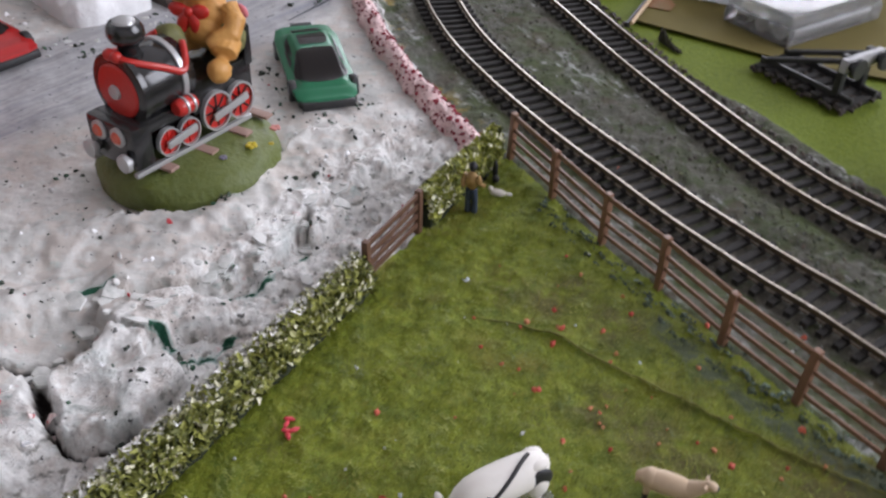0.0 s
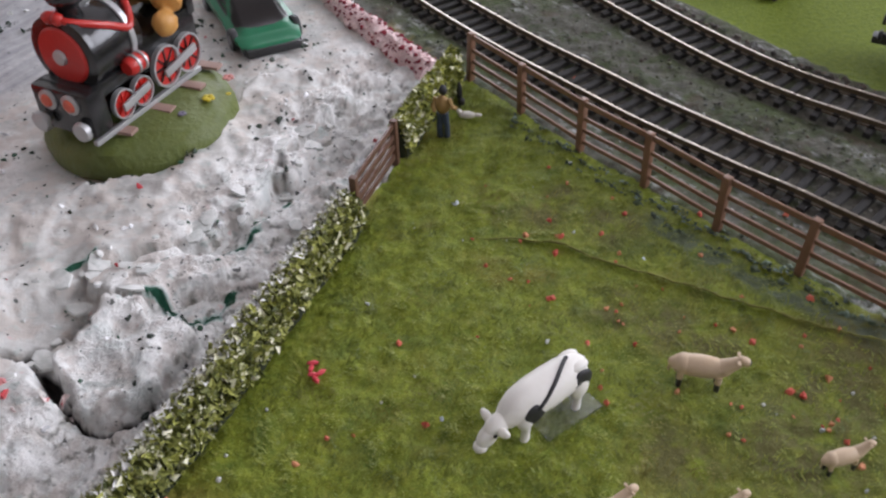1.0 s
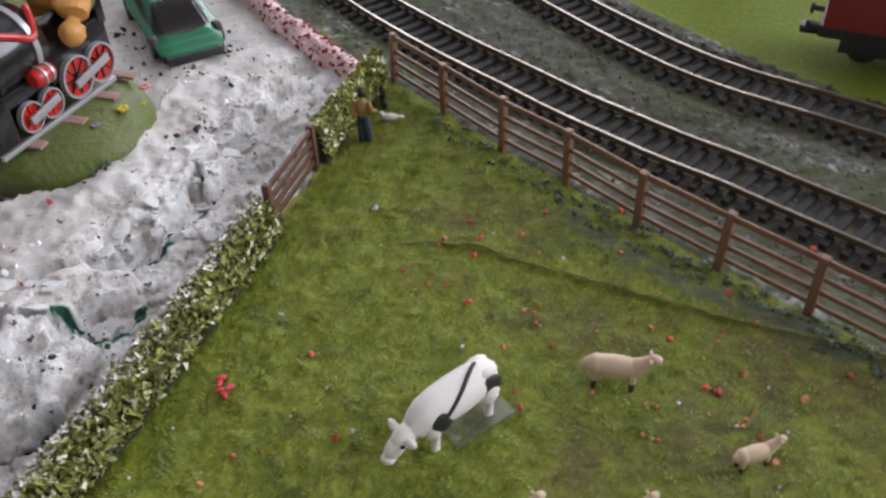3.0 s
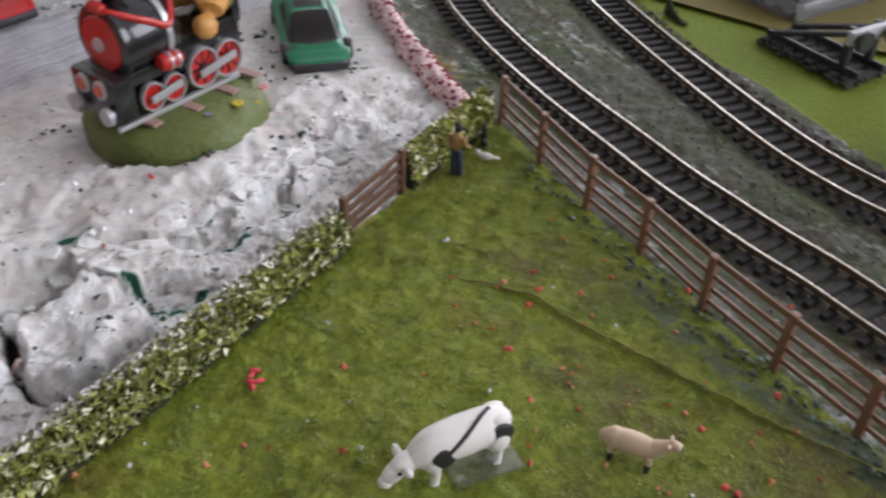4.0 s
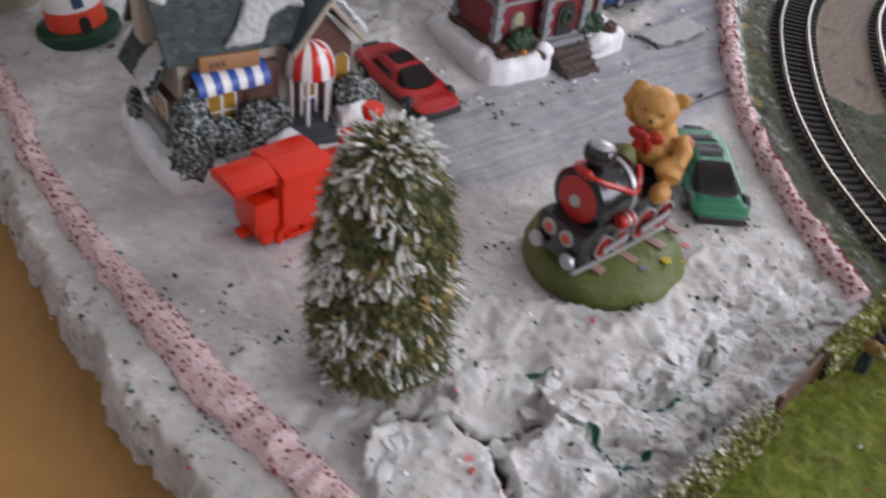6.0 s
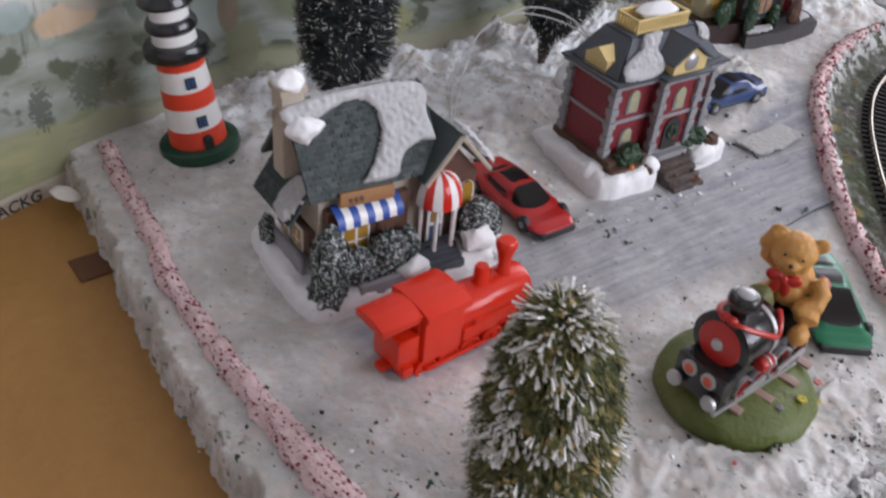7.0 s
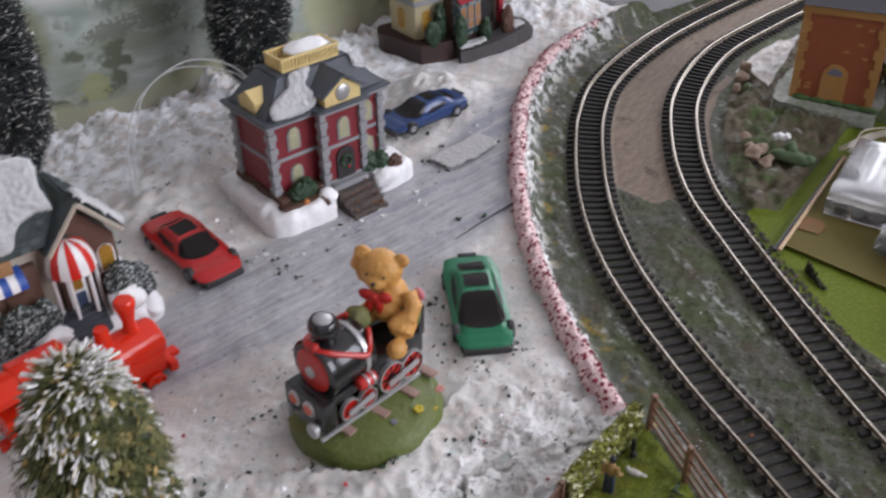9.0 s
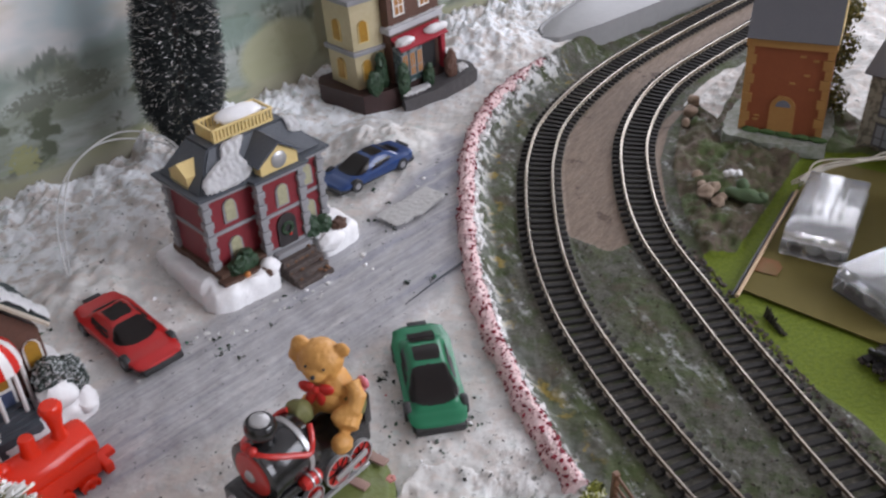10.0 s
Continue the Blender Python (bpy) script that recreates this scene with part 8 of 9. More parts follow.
def brush_tree(name, label, x, y, height, prof, needle, count, leaf, tip, tip_share, seed, width=0.00045, droop=0.35):
    """A bottle-brush tree: a wired trunk and thousands of bristles, snow on the tips."""
    rng = random.Random(seed)
    z0 = ground_cache(x, y) - 0.001
    root = thing(name, label, "model tree", pose(x, y, z0))
    bm = bmesh.new()
    tube(bm, [(0, 0, 0), (0.0004, 0, height * 0.3), (-0.0003, 0.0004, height * 0.6), (0, 0, height * 0.95)], [0.0024, 0.0020, 0.0014, 0.0006], 8)
    part("trunk", bm, BROWNWALL, root)
    lo, hi = bmesh.new(), bmesh.new()

    def radius(t):
        for (t0, r0), (t1, r1) in zip(prof, prof[1:]):
            if t <= t1:
                return r0 + (r1 - r0) * (t - t0) / (t1 - t0)
        return prof[-1][1]

    area = [radius((k + 0.5) / 60) + 0.003 for k in range(60)]
    for _ in range(count):
        t = (rng.choices(range(60), area)[0] + rng.random()) / 60
        r = radius(t) * (1 + 0.13 * noise.noise(Vector((x * 50 + t * 9, seed, rng.random() * 3))))
        a = rng.uniform(0, 6.2832)
        inner = r * rng.uniform(0.35, 0.95)
        outer = min(r, inner + needle * rng.uniform(0.7, 1.3)) * rng.uniform(0.9, 1.06)
        lift = (outer - inner) * (0.9 * t - droop + rng.uniform(-0.6, 0.6)) + (0.006 * max(0, t - 0.9) * 10 * rng.random())
        p0 = Vector((inner * math.cos(a), inner * math.sin(a), t * height))
        a2 = a + rng.uniform(-0.28, 0.28)
        p1 = Vector((outer * math.cos(a2), outer * math.sin(a2), max(0.001, t * height + lift)))
        d = (p1 - p0)
        u = d.cross(Vector((rng.uniform(-1, 1), rng.uniform(-1, 1), rng.uniform(-1, 1)))).normalized()
        v = d.cross(u).normalized()
        w = width * rng.uniform(0.7, 1.4)
        snowy = rng.random() < tip_share
        mid = p0.lerp(p1, 0.66 if snowy else 1.0)
        for bmx, q0, q1, k0, k1 in ((lo, p0, mid, 0.8, 0.9 if snowy else 0.25), (hi, mid, p1, 1.25, 0.7)):
            if bmx is hi and not snowy:
                continue
            ra = [bmx.verts.new(q0 + w * k0 * (math.cos(c) * u + math.sin(c) * v)) for c in (0, 2.094, 4.189)]
            rb = [bmx.verts.new(q1 + w * k1 * (math.cos(c) * u + math.sin(c) * v)) for c in (0, 2.094, 4.189)]
            for k in range(3):
                bmx.faces.new((ra[k], ra[(k + 1) % 3], rb[(k + 1) % 3], rb[k]))
            bmx.faces.new(rb)
    part("needle_layer", lo, leaf, root, smooth=False)["kind"] = "stuff"
    part("snow_flocking", hi, tip, root, "white snow paint on the bristle tips", smooth=False)["kind"] = "stuff"
    return root


def flocked_fir(x, y, height, prof, seed):
    """A stubby flocked fir: a dark core, olive tufts, and bristles that hang outwards with snow on them."""
    rng = random.Random(seed)
    root = thing("snowy_fir", "stubby green bottle-brush fir with snow-flocked bristles", "model tree", pose(x, y, ground_cache(x, y) - 0.001, -9.0, -4.5, 0))

    def radius(t):
        for (t0, r0), (t1, r1) in zip(prof, prof[1:]):
            if t <= t1:
                return r0 + (r1 - r0) * (t - t0) / (t1 - t0)
        return prof[-1][1]

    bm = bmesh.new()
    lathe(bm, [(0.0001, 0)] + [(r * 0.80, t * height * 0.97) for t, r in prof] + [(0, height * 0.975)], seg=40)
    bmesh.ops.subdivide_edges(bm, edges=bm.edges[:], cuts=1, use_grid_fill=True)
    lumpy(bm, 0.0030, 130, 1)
    # dark olive core; its colour carries the shade of gaps between tufts
    part("core", bm, mat("tree_gap_shade", (0.020, 0.024, 0.010), 0.9, second=(0.060, 0.050, 0.018), grain=400, stain=120, bump=0.8), root)
    weight = [radius((k + 0.5) / 80) + 0.004 for k in range(80)]

    def at(t, a, k):
        r = radius(t) * k * (1 + 0.16 * noise.noise(Vector((math.cos(a) * 3.2, math.sin(a) * 3.2, t * 13 + seed))))
        return Vector((r * math.cos(a), r * math.sin(a), t * height))

    bm = bmesh.new()
    for _ in range(6500):
        t, a = (rng.choices(range(80), weight)[0] + rng.random()) / 80, rng.uniform(0, 6.2832)
        p = at(t, a, rng.uniform(0.78, 0.96))
        n = Vector((math.cos(a), math.sin(a), 0.3 + 1.6 * max(0, t - 0.8)))
        q = noise.noise(p * 110 + Vector((3, 1, seed)))
        if q > -0.12 or rng.random() < 0.45:
            clump(rng, bm, p, rng.uniform(0.0012, 0.0027), n)
    part("foliage", bm, TREE_GREEN, root, smooth=False)["kind"] = "stuff"
    lo, hi = bmesh.new(), bmesh.new()
    for _ in range(13000):
        t, a = (rng.choices(range(80), weight)[0] + rng.random()) / 80, rng.uniform(0, 6.2832)
        p0 = at(t, a, rng.uniform(0.74, 0.94))
        out = Vector((math.cos(a), math.sin(a), 0))
        side = Vector((-math.sin(a), math.cos(a), 0))
        crown = max(0.0, min(1.0, (t - 0.86) / 0.12))
        d = out * rng.uniform(0.35, 0.95) + Vector((0, 0, -0.75 + 1.2 * crown)) * rng.uniform(0.4, 1.1) + side * rng.gauss(0, 0.42)
        d.normalize()
        n = rng.uniform(0.003, 0.0072)
        p1 = p0 + d * n
        if p1.z < 0.001:
            continue
        cl = noise.noise(p0 * 90 + Vector((seed, 7, 0)))
        snowy = rng.random() < 0.13 + 0.62 * cl + 0.30 * noise.noise(p0 * 420) + 0.20 * crown
        u = d.cross(Vector((rng.uniform(-1, 1), rng.uniform(-1, 1), rng.uniform(-1, 1)))).normalized()
        v = d.cross(u).normalized()
        w = rng.uniform(0.00022, 0.00040) if snowy else rng.uniform(0.00018, 0.00034)
        mid = p0.lerp(p1, rng.uniform(0.25, 0.5) if snowy else 1.0)
        for bmx, q0, q1, k0, k1 in ((lo, p0, mid, 1.0, 0.9 if snowy else 0.3), (hi, mid, p1, 1.2, 1.9)):
            if bmx is hi and not snowy:
                continue
            ra = [bmx.verts.new(q0 + w * k0 * (math.cos(c) * u + math.sin(c) * v)) for c in (0, 2.094, 4.189)]
            rb = [bmx.verts.new(q1 + w * k1 * (math.cos(c) * u + math.sin(c) * v)) for c in (0, 2.094, 4.189)]
            for k in range(3):
                bmx.faces.new((ra[k], ra[(k + 1) % 3], rb[(k + 1) % 3], rb[k]))
            bmx.faces.new(rb)
    for k in range(110):
        a, e = rng.uniform(0, 6.2832), rng.uniform(0.15, 1.3)
        p0 = Vector((0, 0, height * 0.955))
        d = Vector((math.cos(a) * math.sin(e), math.sin(a) * math.sin(e), math.cos(e) * 0.8))
        tube(hi if k % 2 else lo, [p0, p0 + d * rng.uniform(0.004, 0.0085)], [0.00045, 0.0002], 4)
    part("needle_layer", lo, TREE_NEEDLE, root, smooth=False)["kind"] = "stuff"
    part("snow_flocking", hi, TREE_TIP, root, "white snow paint on the bristles", smooth=False)["kind"] = "stuff"
    return root


TREE_GREEN = leafy_material("olive_tuft", (0.022, 0.034, 0.012), (0.17, 0.165, 0.045), (0.40, 0.28, 0.10), 0.13)
TREE_NEEDLE = leafy_material("green_bristle", (0.026, 0.040, 0.014), (0.135, 0.145, 0.040), (0.34, 0.28, 0.12), 0.14)
TREE_TIP = leafy_material("snow_bristle", (0.58, 0.57, 0.54), (0.86, 0.85, 0.83), (0.66, 0.62, 0.52), 0.15)
TREE_DARK = leafy_material("dark_bristle", (0.010, 0.012, 0.014), (0.028, 0.034, 0.036), (0.05, 0.06, 0.06), 0.2)
flocked_fir(-0.1405, 0.1770, 0.0850, [(0, 0.0160), (0.07, 0.0195), (0.2, 0.0222), (0.42, 0.0230), (0.6, 0.0215), (0.8, 0.0175), (0.9, 0.0136), (0.96, 0.0094), (1.0, 0.0036)], 3)
for tx, ty, th, sd in ((-0.318, 0.380, 0.185, 11), (-0.249, 0.526, 0.180, 12)):
    brush_tree("dark_fir", "near-black bottle-brush fir flecked with snow", tx, ty, th, [(0, 0.002), (0.10, 0.006), (0.17, 0.016), (0.26, 0.0245), (0.40, 0.0280), (0.6, 0.0255), (0.8, 0.017), (0.95, 0.007), (1.0, 0.002)], 0.0075, 30000, TREE_DARK, TREE_TIP, 0.085, sd, 0.00023, 0.35)
    if sd == 12:
        bpy.data.objects["dark_fir.001"].matrix_world = bpy.data.objects["dark_fir.001"].matrix_world @ pose(0, 0, 0, 0, 6, 0)


# ---- animals and the little man, each one plain body ----
COWHIDE = mat("cow_paint", (0.80, 0.77, 0.72), 0.5, second=(0.72, 0.68, 0.62), bump=0.1)


def cow():
    m = yaw(0.0262, 0.1354, ground_cache(0.026, 0.131) + 0.0006, 31) @ Matrix.Diagonal((0.96, 0.80, 0.82, 1))
    hide = bmesh.new()
    sec = [(-0.0118, 0.0024, 0.0030, 0.0098), (-0.0098, 0.0038, 0.0046, 0.0108), (-0.0072, 0.0048, 0.0058, 0.0116), (-0.0030, 0.0055, 0.0062, 0.0120), (0.0020, 0.0058, 0.0064, 0.0122), (0.0070, 0.0054, 0.0062, 0.0128), (0.0108, 0.0046, 0.0056, 0.0130), (0.0130, 0.0030, 0.0040, 0.0130), (0.0138, 0.0012, 0.0018, 0.0132)]
    rings = [[hide.verts.new((x, a * math.cos(q * 0.3142), zc + (b * math.sin(q * 0.3142)) * (1.0 if math.sin(q * 0.3142) > 0 else 0.9))) for q in range(20)] for x, a, b, zc in sec]
    for p, q in zip(rings, rings[1:]):
        for k in range(20):
            hide.faces.new((p[k], p[(k + 1) % 20], q[(k + 1) % 20], q[k]))
    hide.faces.new(rings[0])
    hide.faces.new(rings[-1])
    egg(hide, 0.0046, 0.0028, 0.0034, pose(-0.0122, 0, 0.0090, 0, -30, 0), 3)
    egg(hide, 0.0040, 0.0025, 0.0026, pose(-0.0152, 0, 0.0066, 0, -52, 0), 3)
    egg(hide, 0.0018, 0.0021, 0.0018, pose(-0.0174, 0, 0.0038), 3)
    for s in (-1, 1):
        egg(hide, 0.0011, 0.0027, 0.0014, pose(-0.0132, s * 0.0038, 0.0094, 24 * s, 0, 0), 2)
        for x in (-0.0062, 0.0100):
            tube(hide, [(x, s * 0.0032, 0.0100), (x + 0.0003, s * 0.0032, 0.0050), (x, s * 0.0032, 0.0)], [0.0021, 0.0012, 0.0012], 10)
    tube(hide, [(0.0134, 0, 0.0160), (0.0144, 0, 0.0120), (0.0140, 0.0002, 0.0070)], 0.0005, 6)
    for s in (-1, 1):
        egg(hide, 0.0030, 0.0020, 0.0014, pose(0.0100, s * 0.0022, 0.0168), 3)
        egg(hide, 0.0030, 0.0022, 0.0046, pose(0.0098, s * 0.0036, 0.0098), 3)
        egg(hide, 0.0024, 0.0020, 0.0042, pose(-0.0064, s * 0.0034, 0.0090), 3)
    # black stripe over the back and the patches, moulded just proud of the hide
    white = set(hide.faces)

    def skin(x, q, out=0.0):
        for (x0, a0, b0, c0), (x1, a1, b1, c1) in zip(sec, sec[1:]):
            if x <= x1:
                u = (x - x0) / (x1 - x0)
                a_, b_, c_ = a0 + (a1 - a0) * u, b0 + (b1 - b0) * u, c0 + (c1 - c0) * u
                return Vector((x, (a_ + out) * math.cos(q), c_ + (b_ + out) * math.sin(q)))
        return Vector((x, 0, 0.013))

    tube(hide, [tuple(skin(0.0085 - 0.0125 * u, radians(80 + 92 * u))) for u in [k / 12 for k in range(13)]], 0.0006, 8)
    for x, q, r in ((-0.0045, 190, 0.0032), (0.0098, 186, 0.0036)):
        p = skin(x, radians(q), -0.0006)
        egg(hide, r, 0.0011, r * 1.15, Matrix.Translation(p), 3)
    ball(hide, 0.0006, pose(-0.0146, -0.0024, 0.0080), 2)
    for f in hide.faces:
        f.material_index = 0 if f in white else 1
    ob = solid("cow_figure", hide, [COWHIDE, BLACKMATT], "white plastic toy cow with black patches, grazing", "toy cow", m)
    bm = bmesh.new()
    prism(bm, [(-0.0040, -0.0068), (0.0138, -0.0064), (0.0136, 0.0030), (-0.0040, 0.0034)], 0.0007, I4, 0.0002)
    solid("cow_plinth", bm, CLEARGREY, "thin clear plastic plinth under the cow", "plinth", m @ pose(0.002, -0.001, -0.0006))
    return ob


def clear_plastic(name, colour, rough, alpha):
    m = bpy.data.materials.new(name)
    m.use_nodes = True
    nd, ln, b = nodes_of(m)
    b.inputs["Base Color"].default_value = (*colour, 1)
    b.inputs["Roughness"].default_value, b.inputs["Transmission Weight"].default_value, b.inputs["IOR"].default_value = rough, alpha, 1.45
    t, n = nd.new("ShaderNodeTexNoise"), nd.new("ShaderNodeBump")
    co = nd.new("ShaderNodeTexCoord")
    t.inputs["Scale"].default_value = 300
    n.inputs["Strength"].default_value, n.inputs["Distance"].default_value = 0.15, 0.0005
    ln.new(co.outputs["Object"], t.inputs["Vector"])
    ln.new(t.outputs["Fac"], n.inputs["Height"])
    ln.new(n.outputs["Normal"], b.inputs["Normal"])
    return m


CLEARGREY = clear_plastic("clear_grey_plastic", (0.93, 0.94, 0.92), 0.12, 0.94)
cow()
FLEECE = mat("sheep_paint", (0.58, 0.44, 0.30), 0.5, second=(0.48, 0.34, 0.22), bump=0.15)


def sheep(x, y, deg, s):
    bm = bmesh.new()
    egg(bm, 0.0076, 0.0027, 0.0030, pose(-0.0004, 0, 0.0062), 3)
    egg(bm, 0.0028, 0.0026, 0.0030, pose(-0.0042, 0, 0.0062), 2)
    tube(bm, [(0.0048, 0, 0.0068), (0.0070, 0, 0.0085), (0.0082, 0, 0.0096)], [0.0022, 0.0016, 0.0013], 10)
    egg(bm, 0.0019, 0.0012, 0.0013, pose(0.0090, 0, 0.0098, 0, 18, 0), 2)
    for q in (-1, 1):
        egg(bm, 0.0005, 0.0009, 0.0004, pose(0.0078, q * 0.0015, 0.0104), 1)
        for lx in (-0.0046, 0.0042):
            tube(bm, [(lx, q * 0.0014, 0.0050), (lx, q * 0.0014, 0.0026), (lx, q * 0.0014, 0.0)], [0.0009, 0.0008, 0.0007], 7)
    tube(bm, [(-0.0064, 0, 0.0070), (-0.0074, 0, 0.0055), (-0.0074, 0, 0.0035)], [0.0005, 0.0004, 0.0003], 6)
    ob = solid("sheep_figure", bm, [FLEECE, BLACKMATT], "tan plastic toy sheep with black feet", "toy sheep", yaw(x, y, ground_cache(x, y) + 0.0006, deg) @ Matrix.Scale(s, 4), group="sheep in the field")
    for p in ob.data.polygons:
        if p.center.z < 0.0024 or p.center.x > 0.0104:
            p.material_index = 1
    return ob


sheep(0.0662, 0.1423, -18, 1.0)
sheep(0.0896, 0.1155, 10, 0.68)
sheep(0.035, 0.1065, 25, 0.80)
sheep(0.0583, 0.1042, 22, 0.74)
bm = bmesh.new()
egg(bm, 0.0012, 0.0010, 0.0018, pose(0.0512, 0.1005, 0.0022), 2)
lumpy(bm, 0.0004, 700)
solid("red_flock", bm, bpy.data.materials["flower_red"], "red flock tuft in the grass beside a sheep", "flower")


def little_man():
    bm = bmesh.new()
    tube(bm, [(-0.0012, 0, 0), (-0.0013, 0, 0.0050), (-0.0008, 0, 0.0105)], [0.0013, 0.0012, 0.0015], 8)
    tube(bm, [(0.0014, 0.0004, 0), (0.0014, 0.0002, 0.0050), (0.0008, 0, 0.0105)], [0.0013, 0.0012, 0.0015], 8)
    egg(bm, 0.0028, 0.0019, 0.0042, pose(0, 0, 0.0140), 2)
    tube(bm, [(0.0026, 0, 0.0168), (0.0038, -0.0010, 0.0140), (0.0046, 0.0010, 0.0124)], 0.0009, 7)
    tube(bm, [(-0.0026, 0, 0.0168), (-0.0034, -0.0008, 0.0138), (-0.0026, -0.0020, 0.0118)], 0.0009, 7)
    egg(bm, 0.0016, 0.0018, 0.0021, pose(0.0003, 0, 0.0202), 2)
    ob = solid("man_figure", bm, [mat("figure_trousers", (0.035, 0.05, 0.08), 0.6), mat("figure_jersey", (0.33, 0.20, 0.07), 0.6), mat("figure_hair", (0.015, 0.015, 0.018), 0.6)], "tiny painted plastic figure beside the hedge", "toy figure", yaw(0.0145, 0.2580, ground_cache(0.0145, 0.2580) + 0.0003, -20) @ Matrix.Scale(0.88, 4))
    for p in ob.data.polygons:
        p.material_index = 0 if p.center.z < 0.0108 else 1 if p.center.z < 0.0186 else 2
    bm = bmesh.new()
    egg(bm, 0.0032, 0.0014, 0.0014, pose(0, 0, 0.0018), 2)
    egg(bm, 0.0016, 0.0008, 0.0007, pose(0.0036, 0, 0.0018), 2)
    egg(bm, 0.0010, 0.0010, 0.0010, pose(-0.0026, 0, 0.0030), 2)
    solid("dog_figure", bm, mat("white_dog_paint", (0.72, 0.68, 0.62), 0.5), "small white plastic dog lying in the grass", "toy dog", yaw(0.0235, 0.2686, ground_cache(0.0235, 0.266) + 0.0002, -10))
    bm = bmesh.new()
    egg(bm, 0.0014, 0.0014, 0.0016, pose(0, 0, 0.0016), 2)
    egg(bm, 0.0010, 0.0012, 0.0042, pose(0.0008, 0.0022, 0.0040), 2)
    solid("black_dog_figure", bm, BLACKMATT, "small black plastic dog beside the fence end", "toy dog", yaw(0.0225, 0.278, ground_cache(0.0225, 0.278) + 0.0001, 30))


little_man()

# ---- odds and ends in the village ----
bm = bmesh.new()
SHEET = [(-0.1160, 0.4860), (-0.1120, 0.4950), (-0.1070, 0.5020), (-0.1010, 0.5130), (-0.0940, 0.5250), (-0.0870, 0.5215), (-0.0790, 0.5160), (-0.0835, 0.5050), (-0.0870, 0.4950), (-0.0930, 0.4870), (-0.1000, 0.4770), (-0.1080, 0.4810)]
cushion(bm, [(p[0] + 0.0010 * noise.noise(Vector((p[0], p[1], 0)) * 400), p[1] + 0.0010 * noise.noise(Vector((p[1], p[0], 2)) * 400)) for p in smoothline(SHEET + SHEET[:1], 3)[:-1]], 0.0024, pose(0, 0, 0.0004), 0.0008, 0.0008, 0.0004, 3.0)
solid("plaster_flake", bm, mat("grey_white_plaster", (0.46, 0.455, 0.44), 0.85, second=(0.32, 0.32, 0.31), grain=400, bump=0.8), "loose grey-white plaster flake on the road", "plaster")
bm = bmesh.new()
tube(bm, [(-0.0800, 0.4090, ground_cache(-0.080, 0.409) + 0.0003), (-0.0725, 0.4235, ground_cache(-0.0725, 0.4235) + 0.0005), (-0.0650, 0.4365, 0.0010), (-0.0570, 0.4490, 0.0014)], [0.0002, 0.0004, 0.0006, 0.0007], 6)
solid("twig", bm, SLATE, "thin dark twig lying across the road", "twig")
FLEXCLEAR = mat("clear_flex", (0.62, 0.63, 0.62), 0.3, second=(0.45, 0.46, 0.46), bump=0.0)
for k, o in enumerate((0.0, 0.004)):
    bm = bmesh.new()
    pts = smoothline([(-0.196, 0.438, 0.058), (-0.217, 0.446, 0.069 - o), (-0.241 - o, 0.440, 0.071 - o), (-0.261, 0.423 + o, 0.056), (-0.267 + o, 0.411, 0.034), (-0.263, 0.401 + o, 0.014), (-0.256, 0.392, 0.006), (-0.252 - o, 0.380, 0.004)], 6)
    tube(bm, pts, 0.00045, 6)
    solid("light_flex", bm, FLEXCLEAR, "thin clear flex looping out of the brick house", "cable", group="fairy light flex")
bm = bmesh.new()
lathe(bm, [(0, 0), (0.0105, 0), (0.0115, 0.003), (0.0108, 0.010), (0.0085, 0.0128), (0.0050, 0.0136), (0.0046, 0.0120), (0.0040, 0.0108), (0, 0.0105)], seg=28)
lumpy(bm, 0.0008, 130)
solid("white_bobbin", bm, SNOWCAP, "round white snow-covered bobbin behind the brick house", "bobbin", pose(-0.222, 0.500, ground_cache(-0.222, 0.500) + 0.004, 50, 0, 35))
bm = bmesh.new()
egg(bm, 0.0075, 0.0060, 0.0016, I4, 3)
lumpy(bm, 0.0007, 200)
solid("torn_paper", bm, mat("torn_white_paper", (0.66, 0.62, 0.56), 0.8), "torn pale paper flap on the board rim", "paper", pose(-0.4135, 0.2655, -0.006, 0, 22, 40))

bm = bmesh.new()
box(bm, 0.018, 0.016, 0.0010, I4, 0.0002)
solid("card_scrap", bm, mat("dark_brown_card", (0.13, 0.055, 0.022), 0.8), "dark brown card scrap on the table by the board rim", "card", yaw(-0.3775, 0.2385, -0.0198, -30))

# ---- beyond the tracks ----
# plan of the lower board, set out on its own level and at its own scale
BOARD = Matrix.Translation((-0.00075, -0.002, -LOW)) @ Matrix.Scale(1.052, 4)
upper = set(bpy.data.objects)


def bed_z(x, y):
    p = BOARD @ Vector((x, y, 0))
    return ground_cache(p.x, p.y) + LOW


# card tower
BRICKCARD = mat("printed_brick_card", (0.30, 0.085, 0.030), 0.7, second=(0.22, 0.055, 0.02), grain=700, stain=120, bump=0.1)
OCHRE = mat("printed_ochre_stone", (0.42, 0.22, 0.065), 0.7, second=(0.34, 0.16, 0.045), grain=600, bump=0.1)
GREYCARD = mat("printed_grey_slate", (0.125, 0.125, 0.135), 0.7, second=(0.10, 0.10, 0.11), grain=900, bump=0.15)


